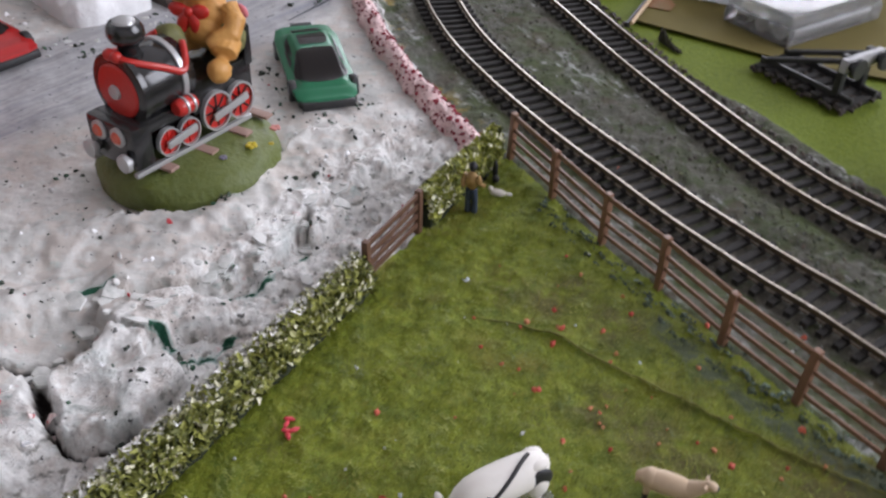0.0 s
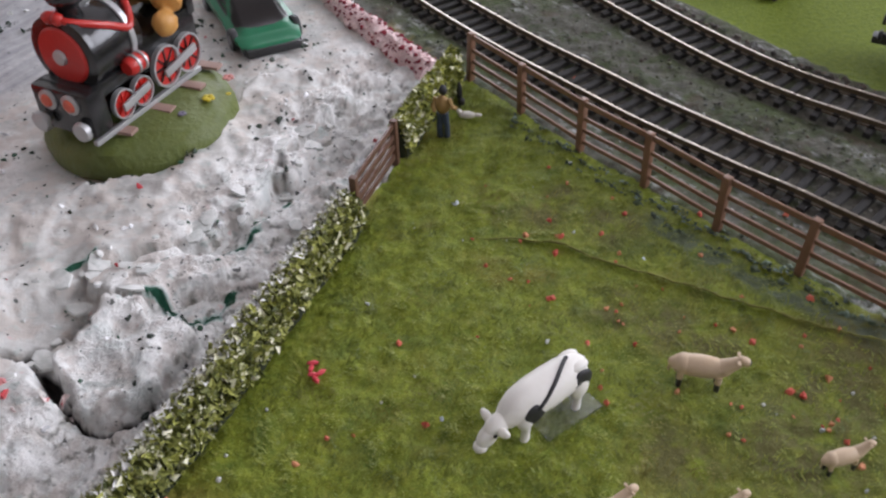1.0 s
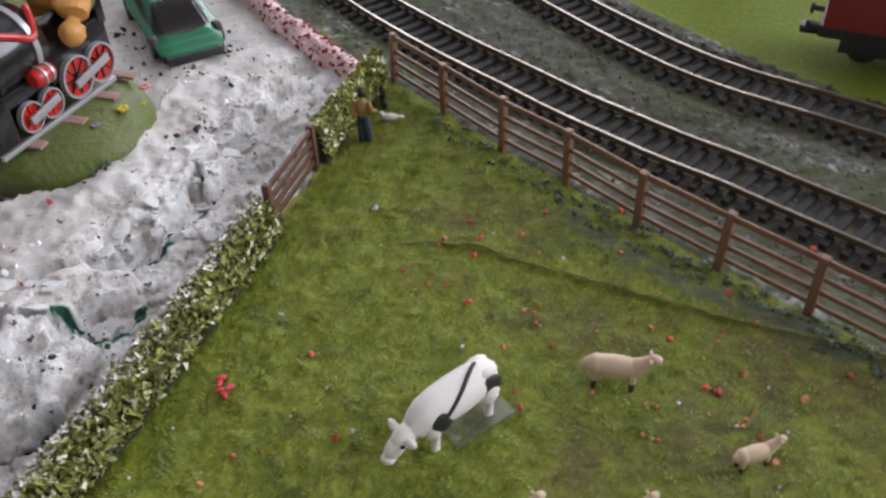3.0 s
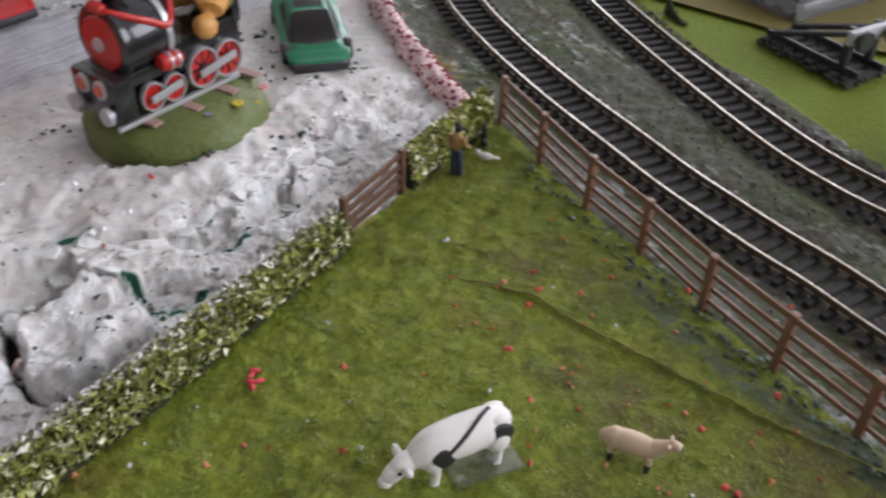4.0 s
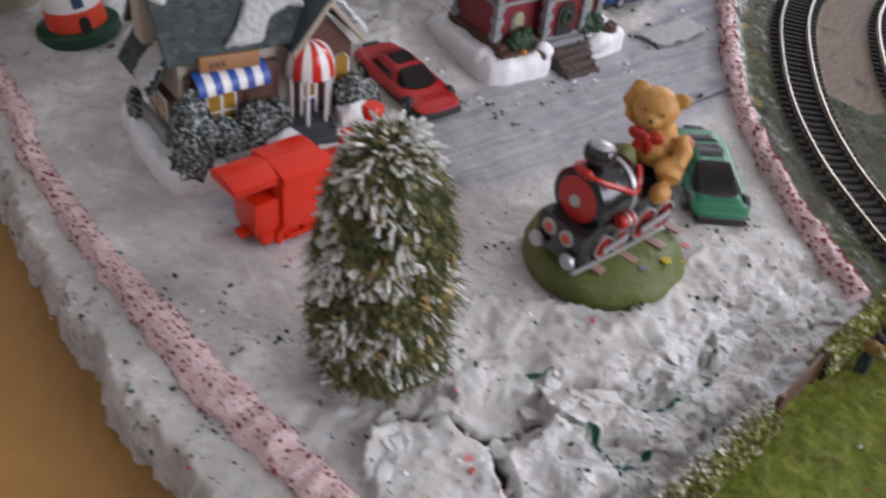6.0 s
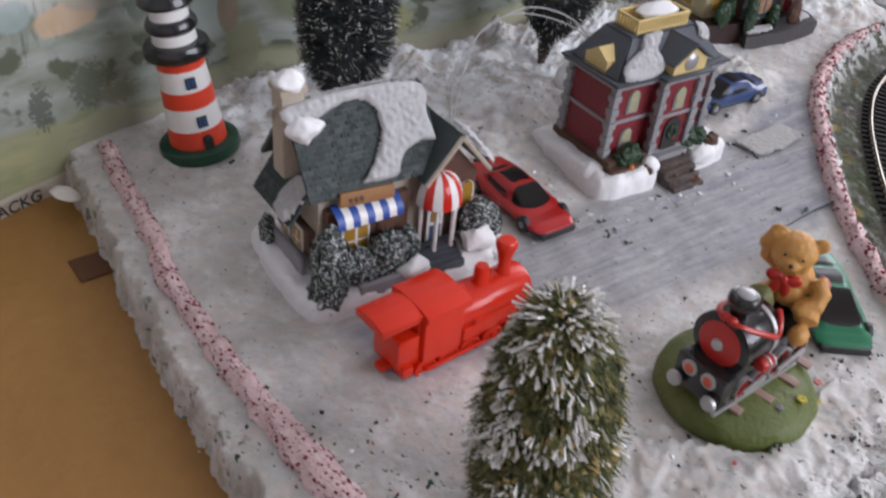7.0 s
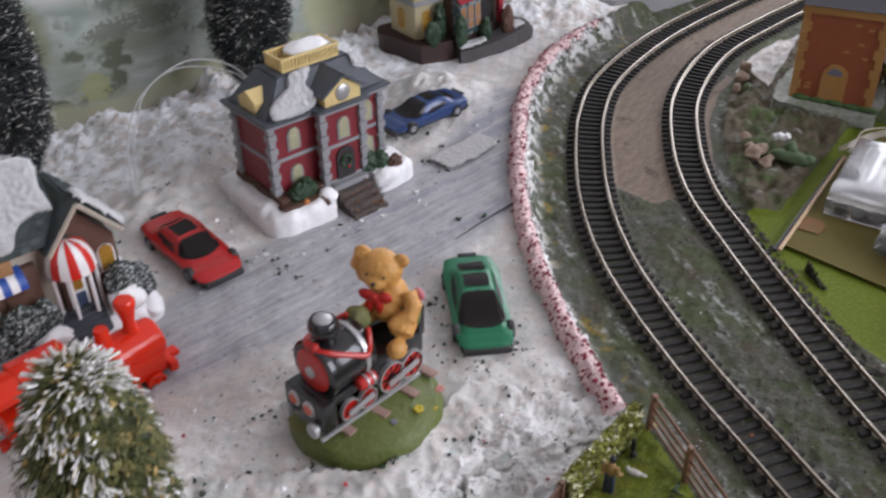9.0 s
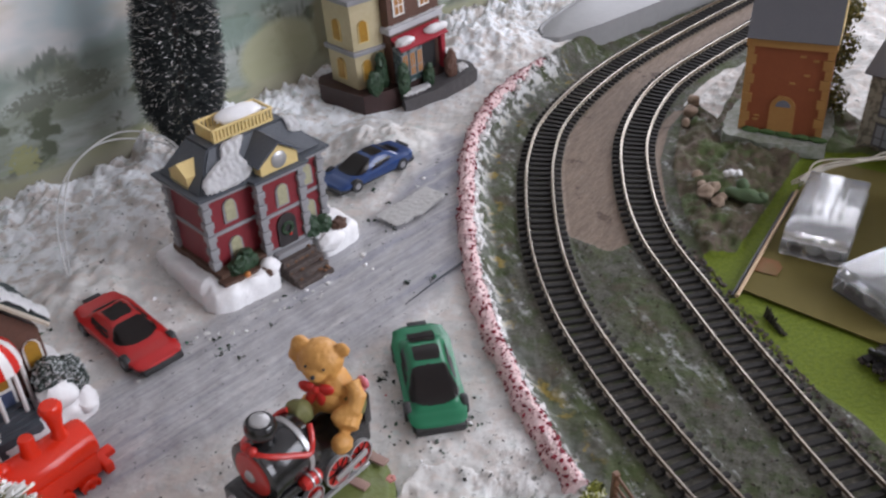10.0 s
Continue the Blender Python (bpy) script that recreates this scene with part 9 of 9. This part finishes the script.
def tower():
    root = thing("card_building", "printed card brick building with ochre quoins and grey roof", "model building", yaw(0.099, 0.615, 0.009, -14) @ pose(0, 0, 0, 0, -2, 0))
    W, D, H = 0.0500, 0.046, 0.0580
    bm = bmesh.new()
    box(bm, W, D, H, pose(W / 2, D / 2, 0))
    part("wall", bm, BRICKCARD, root)
    bm = bmesh.new()
    box(bm, W + 0.003, D + 0.003, 0.0055, pose(W / 2, D / 2, H - 0.001), 0.0004)
    part("eaves_band", bm, OCHRE, root)
    for cx in (0, W):
        for k in range(9):
            bm = bmesh.new()
            wd = 0.0060 if k % 2 else 0.0042
            box(bm, wd, 0.0012, H / 9 - 0.0003, pose(cx + (wd / 2 - 0.0006 if cx == 0 else -wd / 2 + 0.0006), -0.0004, k * H / 9))
            part("quoin", bm, OCHRE, root)
    rng = random.Random(2)
    for k in range(12):
        bm = bmesh.new()
        box(bm, 0.0034, 0.0007, 0.0013, pose(0.008 + rng.random() * 0.034, -0.0002, 0.006 + rng.random() * 0.046))
        part("odd_brick", bm, OCHRE, root)
    bm = bmesh.new()
    arched(bm, 0.0155, 0.0255, 0.0012, pose(0.0250, 0.0002, 0))
    door = part("door", bm, OCHRE, root, "ochre arched doorway")
    bm = bmesh.new()
    arched(bm, 0.0092, 0.0046, 0.0016, pose(0.0250, 0.0002, 0.0185))
    part("fanlight", bm, mat("fanlight_grey", (0.16, 0.17, 0.22), 0.4), door)
    bm = bmesh.new()
    box(bm, 0.0092, 0.0016, 0.0170, pose(0.0250, 0, 0.0005))
    part("door_leaf", bm, mat("ochre_door_print", (0.40, 0.19, 0.055), 0.7), door)
    bm = bmesh.new()
    slope(bm, (-0.0015, -0.0025, H + 0.004), (W + 0.0015, -0.0025, H + 0.004), (W + 0.0015, D * 0.55, H + 0.050), (-0.0015, D * 0.55, H + 0.050), 0.0010)
    slope(bm, (-0.0015, D + 0.0025, H + 0.004), (W + 0.0015, D + 0.0025, H + 0.004), (W + 0.0015, D * 0.5, H + 0.050), (-0.0015, D * 0.5, H + 0.050), 0.0010)
    part("roof", bm, GREYCARD, root, "plain grey card roof")
    bm = bmesh.new()
    prism(bm, [(0, 0), (D, 0), (D * 0.52, 0.046)], 0.0016, pose(W + 0.0004, 0, H + 0.004) @ Matrix(((0, 0, 1, 0), (1, 0, 0, 0), (0, 1, 0, 0), (0, 0, 0, 1))))
    part("gable_end", bm, CREAM, root, "cream card gable edge")
    return root


tower()
bm = bmesh.new()
prism(bm, [(-0.008, -0.012), (0.020, -0.016), (0.052, -0.010), (0.058, 0.010), (0.054, 0.050), (-0.006, 0.052), (-0.012, 0.02)], 0.0085, I4)
bmesh.ops.subdivide_edges(bm, edges=bm.edges[:], cuts=4, use_grid_fill=True)
bmesh.ops.smooth_vert(bm, verts=bm.verts[:], factor=0.4, use_axis_x=True, use_axis_y=True, use_axis_z=True)
lumpy(bm, 0.0030, 110)
solid("plaster_terrace", bm, mat("grey_green_plaster", (0.36, 0.37, 0.34), 0.8, second=(0.12, 0.15, 0.08), grain=300, stain=90, amount=0.9, bump=0.8), "rough grey-green plaster terrace under the card building", "terrace", yaw(0.099, 0.615, 0.0005, -14))
bm = bmesh.new()
for k in range(5):
    egg(bm, 0.006, 0.0022, 0.0020, yaw(0.106 + k * 0.010, 0.6115 - k * 0.0026, 0.0100, -14), 2)
lumpy(bm, 0.0008, 300)
solid("moss_strip", bm, mat("moss_green", (0.07, 0.13, 0.04), 0.9, grain=900, bump=0.9), "green moss strip along the card building foot", "moss")


def stone_cottage():
    root = thing("stone_cottage", "grey printed stone cottage with dark windows", "model building", yaw(0.172, 0.612, 0.002, -40))
    COBBLE = mat("cobbled_stone_print", (0.36, 0.34, 0.27), 0.7, second=(0.14, 0.13, 0.10), grain=260, stain=200, amount=0.9, sharp=True, bump=0.5)
    W, D, H = 0.085, 0.060, 0.052
    bm = bmesh.new()
    gable_block(bm, 0, W, 0, D, H, H + 0.030)
    part("wall", bm, COBBLE, root)
    for x in (0.016, 0.045):
        window(root, x, -0.0004, 0.026, 0.010, 0.013, arch=False, frame=0.0014, glass=mat("grey_glass_print", (0.30, 0.32, 0.36), 0.3) if x < 0.03 else bpy.data.materials["grey_glass_print"], fmat=GREYCARD)
        window(root, x, -0.0004, 0.006, 0.010, 0.013, arch=False, frame=0.0014, glass=bpy.data.materials["grey_glass_print"], fmat=GREYCARD)
    bm = bmesh.new()
    slope(bm, (-0.003, -0.004, H - 0.002), (W + 0.003, -0.004, H - 0.002), (W + 0.003, D / 2, H + 0.032), (-0.003, D / 2, H + 0.032), 0.0016)
    slope(bm, (-0.003, D + 0.004, H - 0.002), (W + 0.003, D + 0.004, H - 0.002), (W + 0.003, D / 2, H + 0.032), (-0.003, D / 2, H + 0.032), 0.0016)
    part("roof", bm, GREYCARD, root)
    return root


stone_cottage()
bm = bmesh.new()
rng = random.Random(26)
for k in range(12):
    cx, cy, cz = 0.160 + rng.uniform(-0.004, 0.005), 0.655 + rng.uniform(-0.012, 0.012), 0.010 + k * 0.0068
    for j in range(90):
        n = Vector((rng.gauss(0, 1), rng.gauss(0, 1), rng.gauss(0, 1))).normalized()
        clump(rng, bm, Vector((cx, cy, cz)) + n * rng.uniform(0.003, 0.0085), rng.uniform(0.0010, 0.0024), n)
solid("olive_bush", bm, leafy_material("olive_moss", (0.045, 0.045, 0.010), (0.16, 0.14, 0.03), (0.26, 0.20, 0.05), 0.15), "tall olive moss bush behind the card building", "bush", kind="stuff", smooth=False)

# garden stones and the little green boat-shaped planter
PEACH = mat("peach_stone", (0.36, 0.27, 0.20), 0.8, second=(0.20, 0.15, 0.10), grain=400, bump=0.6)
rng = random.Random(77)
for k, (x, y, s) in enumerate(((0.073, 0.528, 0.006), (0.078, 0.534, 0.005), (0.080, 0.523, 0.0055), (0.073, 0.541, 0.0045), (0.083, 0.529, 0.004), (0.070, 0.552, 0.004), (0.069, 0.64, 0.006), (0.072, 0.655, 0.005), (0.066, 0.625, 0.004))):
    bm = bmesh.new()
    egg(bm, s * 0.85, s * 0.7, s * 0.75, I4, 3)
    for v in bm.verts:
        v.co += s * 0.35 * noise.noise_vector(v.co * 220 + Vector((k, 0, 0)))
    solid("garden_stone", bm, PEACH, "rough peach-coloured stone in the garden", "stone", yaw(x, y, bed_z(x, y) + s * 0.35, k * 50), group="garden stones")
bm = bmesh.new()
egg(bm, 0.0130, 0.0048, 0.0042, I4, 3)
egg(bm, 0.0040, 0.0034, 0.0042, pose(-0.003, 0.003, 0.0045), 2)
egg(bm, 0.0034, 0.0028, 0.0026, pose(0.0100, 0, 0.0020), 2)
lumpy(bm, 0.0012, 220)
solid("green_ornament", bm, mat("green_glaze", (0.075, 0.125, 0.055), 0.6, second=(0.12, 0.17, 0.09), grain=300, stain=150), "lumpy green glazed garden ornament", "ornament", yaw(0.0960, 0.5290, bed_z(0.096, 0.529) + 0.003, -20))
bm = bmesh.new()
for k in range(4):
    ball(bm, 0.0022, pose(0.0870 + 0.002 * k, 0.5500 - 0.004 * (k % 2), bed_z(0.088, 0.55) + 0.003 + 0.003 * (k % 2)), 2)
lumpy(bm, 0.0006, 400)
solid("white_flowers", bm, SNOWCAP, "small white flower cluster in the garden", "flowers")

# brown sheet, stick, battery boxes and their flex
bm = bmesh.new()
prism(bm, [(0.086, 0.444), (0.152, 0.406), (0.26, 0.37), (0.28, 0.54), (0.150, 0.590), (0.128, 0.546)], 0.0006, pose(0, 0, 0.0016))
solid("brown_sheet", bm, mat("brown_green_card", (0.13, 0.105, 0.022), 0.9, second=(0.11, 0.085, 0.018), grain=200, stain=20, bump=0.1), "thin olive brown card lying on the grass mat", "card")
bm = bmesh.new()
prism(bm, [(0.095, 0.460), (0.106, 0.456), (0.110, 0.464), (0.109, 0.470), (0.100, 0.473)], 0.0003, pose(0, 0, 0.0026))
solid("red_patch", bm, mat("rust_red_print", (0.22, 0.080, 0.026), 0.7, second=(0.15, 0.095, 0.024), grain=200, stain=60, amount=0.9), "rust red printed patch on the card", "card")
bm = bmesh.new()
tube(bm, [(0.0845, 0.4340, 0.0040), (0.1055, 0.4880, 0.0042), (0.1275, 0.5440, 0.0045)], [0.0010, 0.0010, 0.0010], 10)
solid("wooden_stick", bm, mat("pale_matchwood", (0.58, 0.42, 0.26), 0.6, second=(0.46, 0.31, 0.18), grain=300), "pale wooden stick along the card edge", "stick")
bm = bmesh.new()
box(bm, 0.0015, 0.118, 0.0022, yaw(0.1040, 0.4905, 0.0012, -21.5), 0.0003)
solid("black_strip", bm, BLACKMATT, "black plastic strip beside the stick", "strip")
CLEAR = clear_plastic("clear_case_plastic", (0.90, 0.91, 0.91), 0.10, 0.88)


def battery_box(x, y, deg, L, W, H, label):
    root = thing("battery_box", label, "battery box", yaw(x, y, 0.0024, deg), group="clear battery boxes")
    bm = bmesh.new()
    box(bm, W, L, H * 0.55, I4, 0.0012)
    part("tray", bm, CLEAR, root)
    bm = bmesh.new()
    box(bm, W - 0.001, L - 0.001, H * 0.42, pose(0, 0, H * 0.56), 0.0014)
    lid = part("lid", bm, CLEAR, root)
    for k in range(4):
        bm = bmesh.new()
        box(bm, 0.0012, L * 0.50, 0.0007, pose(-W * 0.24 + k * W * 0.155, L * 0.06, H * 0.975), 0.0003)
        part("rib", bm, CLEAR, lid)
    for k in (-1, 0, 1):
        bm = bmesh.new()
        cyl(bm, H * 0.25, H * 0.25, L * 0.80, pose(k * W * 0.28, -L * 0.40, H * 0.30, -90, 0, 0), 16)
        part("battery", bm, mat("silver_battery", (0.42, 0.43, 0.44), 0.35, 0.6, second=(0.25, 0.25, 0.25), grain=200) if "silver_battery" not in bpy.data.materials else bpy.data.materials["silver_battery"], root, "silver cell")
    bm = bmesh.new()
    tube(bm, [(W * 0.18 + 0.0016 * math.cos(a * 0.9), -L * 0.46 + a * 0.0005, H * 0.30 + 0.0016 * math.sin(a * 0.9)) for a in range(20)], 0.0003, 5)
    part("spring", bm, SILVER, root)
    bm = bmesh.new()
    box(bm, 0.006, 0.004, 0.003, pose(-W * 0.25, -L * 0.46, H * 0.18), 0.0005)
    part("switch", bm, BLACKMATT, root)
    return root


battery_box(0.1370, 0.5070, -19, 0.072, 0.034, 0.016, "clear plastic battery box with ribbed lid")
battery_box(0.1720, 0.4550, -52, 0.072, 0.040, 0.016, "clear plastic battery box lying on the card")
battery_box(0.1980, 0.5150, -10, 0.060, 0.034, 0.018, "clear plastic battery box among coiled flex")
FLEX = mat("cream_flex", (0.46, 0.42, 0.34), 0.4, second=(0.36, 0.32, 0.25), bump=0.0)
rng = random.Random(15)
for k in range(9):
    bm = bmesh.new()
    o = lambda s=0.004: rng.uniform(-s, s)  # noqa: E731
    tube(bm, [tuple(p) for p in smoothline([(0.128 + o(), 0.548 + o(), 0.006 + abs(o())), (0.142 + o(), 0.560 + o(), 0.010 + abs(o())), (0.164 + o(), 0.566 + o(), 0.013 + abs(o())), (0.190 + o(), 0.575 + o(), 0.013 + abs(o())), (0.235, 0.585 + o(), 0.009)], 6)], 0.0006, 5)
    solid("flex", bm, FLEX, "cream flex bundled beside the battery boxes", "cable", group="battery box flex")
for k in range(8):
    bm = bmesh.new()
    cx, cy, r, ph = 0.188 + rng.uniform(-0.003, 0.003), 0.485 + rng.uniform(-0.004, 0.004), rng.uniform(0.010, 0.017), rng.uniform(0, 6)
    tube(bm, [(cx + r * math.cos(ph + a * 0.35) * 0.8, cy + r * math.sin(ph + a * 0.35) * 1.2, 0.019 + k * 0.0008 + 0.003 * math.sin(ph + a * 0.7)) for a in range(19)], 0.0006, 5)
    solid("flex_coil", bm, FLEX, "loose coil of cream flex on the boxes", "cable", group="battery box flex")
bm = bmesh.new()
for k in range(46):
    rg = random.Random(k + 50)
    u = k / 45
    x, y = 0.098 + 0.007 * u + rg.uniform(-0.001, 0.001), 0.424 - 0.014 * u
    tube(bm, [(x, y, 0.0008), (x + rg.uniform(-0.001, 0.001), y + rg.uniform(-0.001, 0.001), 0.002 + 0.007 * (1 - u) ** 2 * rg.random())], [0.0012, 0.0004], 5)
solid("dark_grass_tuft", bm, mat("dark_tuft", (0.03, 0.028, 0.014), 0.9), "ragged dark brown tuft at the mat edge", "tuft")
for ob in bpy.data.objects:
    if ob not in upper and ob.parent is None:
        ob.matrix_world = BOARD @ ob.matrix_world


def buffer_stop():
    root = thing("buffer_stop", "black plastic buffer stop on a short ballasted track", "buffer stop", yaw(0.1690, 0.4020, 0.0016 - LOW, 127))
    for k in range(8):
        bm = bmesh.new()
        box(bm, 0.0040, 0.0280, 0.0026, pose(-0.0235 + k * 0.0067, 0, 0), 0.0003)
        part("sleeper", bm, SLEEPER, root)
    for s in (-1, 1):
        bm = bmesh.new()
        box(bm, 0.052, 0.0016, 0.0030, pose(0.0, s * 0.0083, 0.0024), 0.0003)
        part("rail", bm, BLACKMATT, root)
        bm = bmesh.new()
        tube(bm, [(0.022, s * 0.0083, 0.0050), (-0.016, s * 0.0083, 0.0195)], 0.0015, 8)
        part("stay", bm, BLACKMATT, root, "black sloping stay")
        bm = bmesh.new()
        box(bm, 0.0034, 0.0034, 0.0200, pose(-0.017, s * 0.0083, 0.0030), 0.0005)
        part("upright", bm, BLACKMATT, root)
        bm = bmesh.new()
        lathe(bm, [(0, 0), (0.0022, 0), (0.0020, 0.0030), (0.0048, 0.0034), (0.0046, 0.0052), (0, 0.0054)], pose(-0.0205, s * 0.0095, 0.0195, 0, -90, 0), 18)
        part("buffer_head", bm, BLACKMATT, root)
    bm = bmesh.new()
    box(bm, 0.0034, 0.0270, 0.0062, pose(-0.0195, 0, 0.0165), 0.0006)
    part("beam", bm, mat("grey_white_beam", (0.45, 0.45, 0.46), 0.5, second=(0.3, 0.3, 0.31)), root, "pale grey buffer beam")
    bm = bmesh.new()
    for k in range(420):
        rg = random.Random(k)
        x, y = rg.uniform(-0.027, 0.028), rg.uniform(-0.016, 0.016)
        ball(bm, rg.uniform(0.0007, 0.0014), pose(x, y, rg.uniform(0.0, 0.0016)), 1)
    part("ballast", bm, mat("dark_ballast", (0.060, 0.045, 0.035), 0.8, second=(0.03, 0.03, 0.03)), root)
    return root


buffer_stop()


def wagon():
    root = thing("goods_wagon", "dull red model goods wagon with black underframe", "model wagon", yaw(0.2310, 0.2950, 0.0020 - LOW, -32))
    bm = bmesh.new()
    box(bm, 0.075, 0.028, 0.022, pose(0, 0, 0.0140), 0.0006)
    part("body", bm, mat("wagon_red", (0.24, 0.03, 0.025), 0.5), root)
    bm = bmesh.new()
    box(bm, 0.077, 0.024, 0.0050, pose(0, 0, 0.0090), 0.0005)
    for s in (-1, 1):
        box(bm, 0.060, 0.0020, 0.0060, pose(0, s * 0.0110, 0.0040), 0.0004)
    part("underframe", bm, BLACKMATT, root)
    for s in (-1, 1):
        for e in (-1, 1):
            bm = bmesh.new()
            lathe(bm, [(0, 0), (0.0011, 0), (0.0011, 0.0042), (0.0024, 0.0044), (0.0022, 0.0056), (0, 0.0058)], pose(e * 0.0383, s * 0.0080, 0.0116, 0, 90 * e, 0), 14)
            part("buffer", bm, BLACKMATT, root)
            bm = bmesh.new()
            lathe(bm, [(0, -0.0012), (0.0060, -0.0012), (0.0064, 0), (0.0064, 0.0012), (0, 0.0014)], pose(e * 0.021, s * 0.0085, 0.0064, 90, 0, 0), 20)
            part("wheel", bm, BLACKMATT, root)
    bm = bmesh.new()
    box(bm, 0.0080, 0.0060, 0.0030, pose(-0.0420, 0, 0.0055), 0.0005)
    part("coupling", bm, BLACKMATT, root)
    return root


wagon()
GREYROAD = mat("grey_moulded_road", (0.26, 0.26, 0.26), 0.6, second=(0.20, 0.20, 0.20), grain=200, stain=40)
bm = bmesh.new()
prism(bm, [(-0.046, 0.772), (-0.030, 0.772), (0.005, 0.810), (0.060, 0.880), (0.12, 0.955), (0.08, 0.975), (0.0, 0.900), (-0.030, 0.845), (-0.048, 0.795)], 0.022, pose(0, 0, -0.015), 0.0012)
rd = thing("grey_road_base", "grey moulded plastic road base with raised kerb", "road base")
part("slab", bm, GREYROAD, rd)
bm = bmesh.new()
tube(bm, [tuple(p) for p in smoothline([(-0.0455, 0.775, 0.0075), (-0.047, 0.795, 0.0075), (-0.029, 0.844, 0.0075), (0.0, 0.898, 0.0075), (0.08, 0.972, 0.0075)], 5)], 0.0016, 8)
part("kerb", bm, GREYROAD, rd)
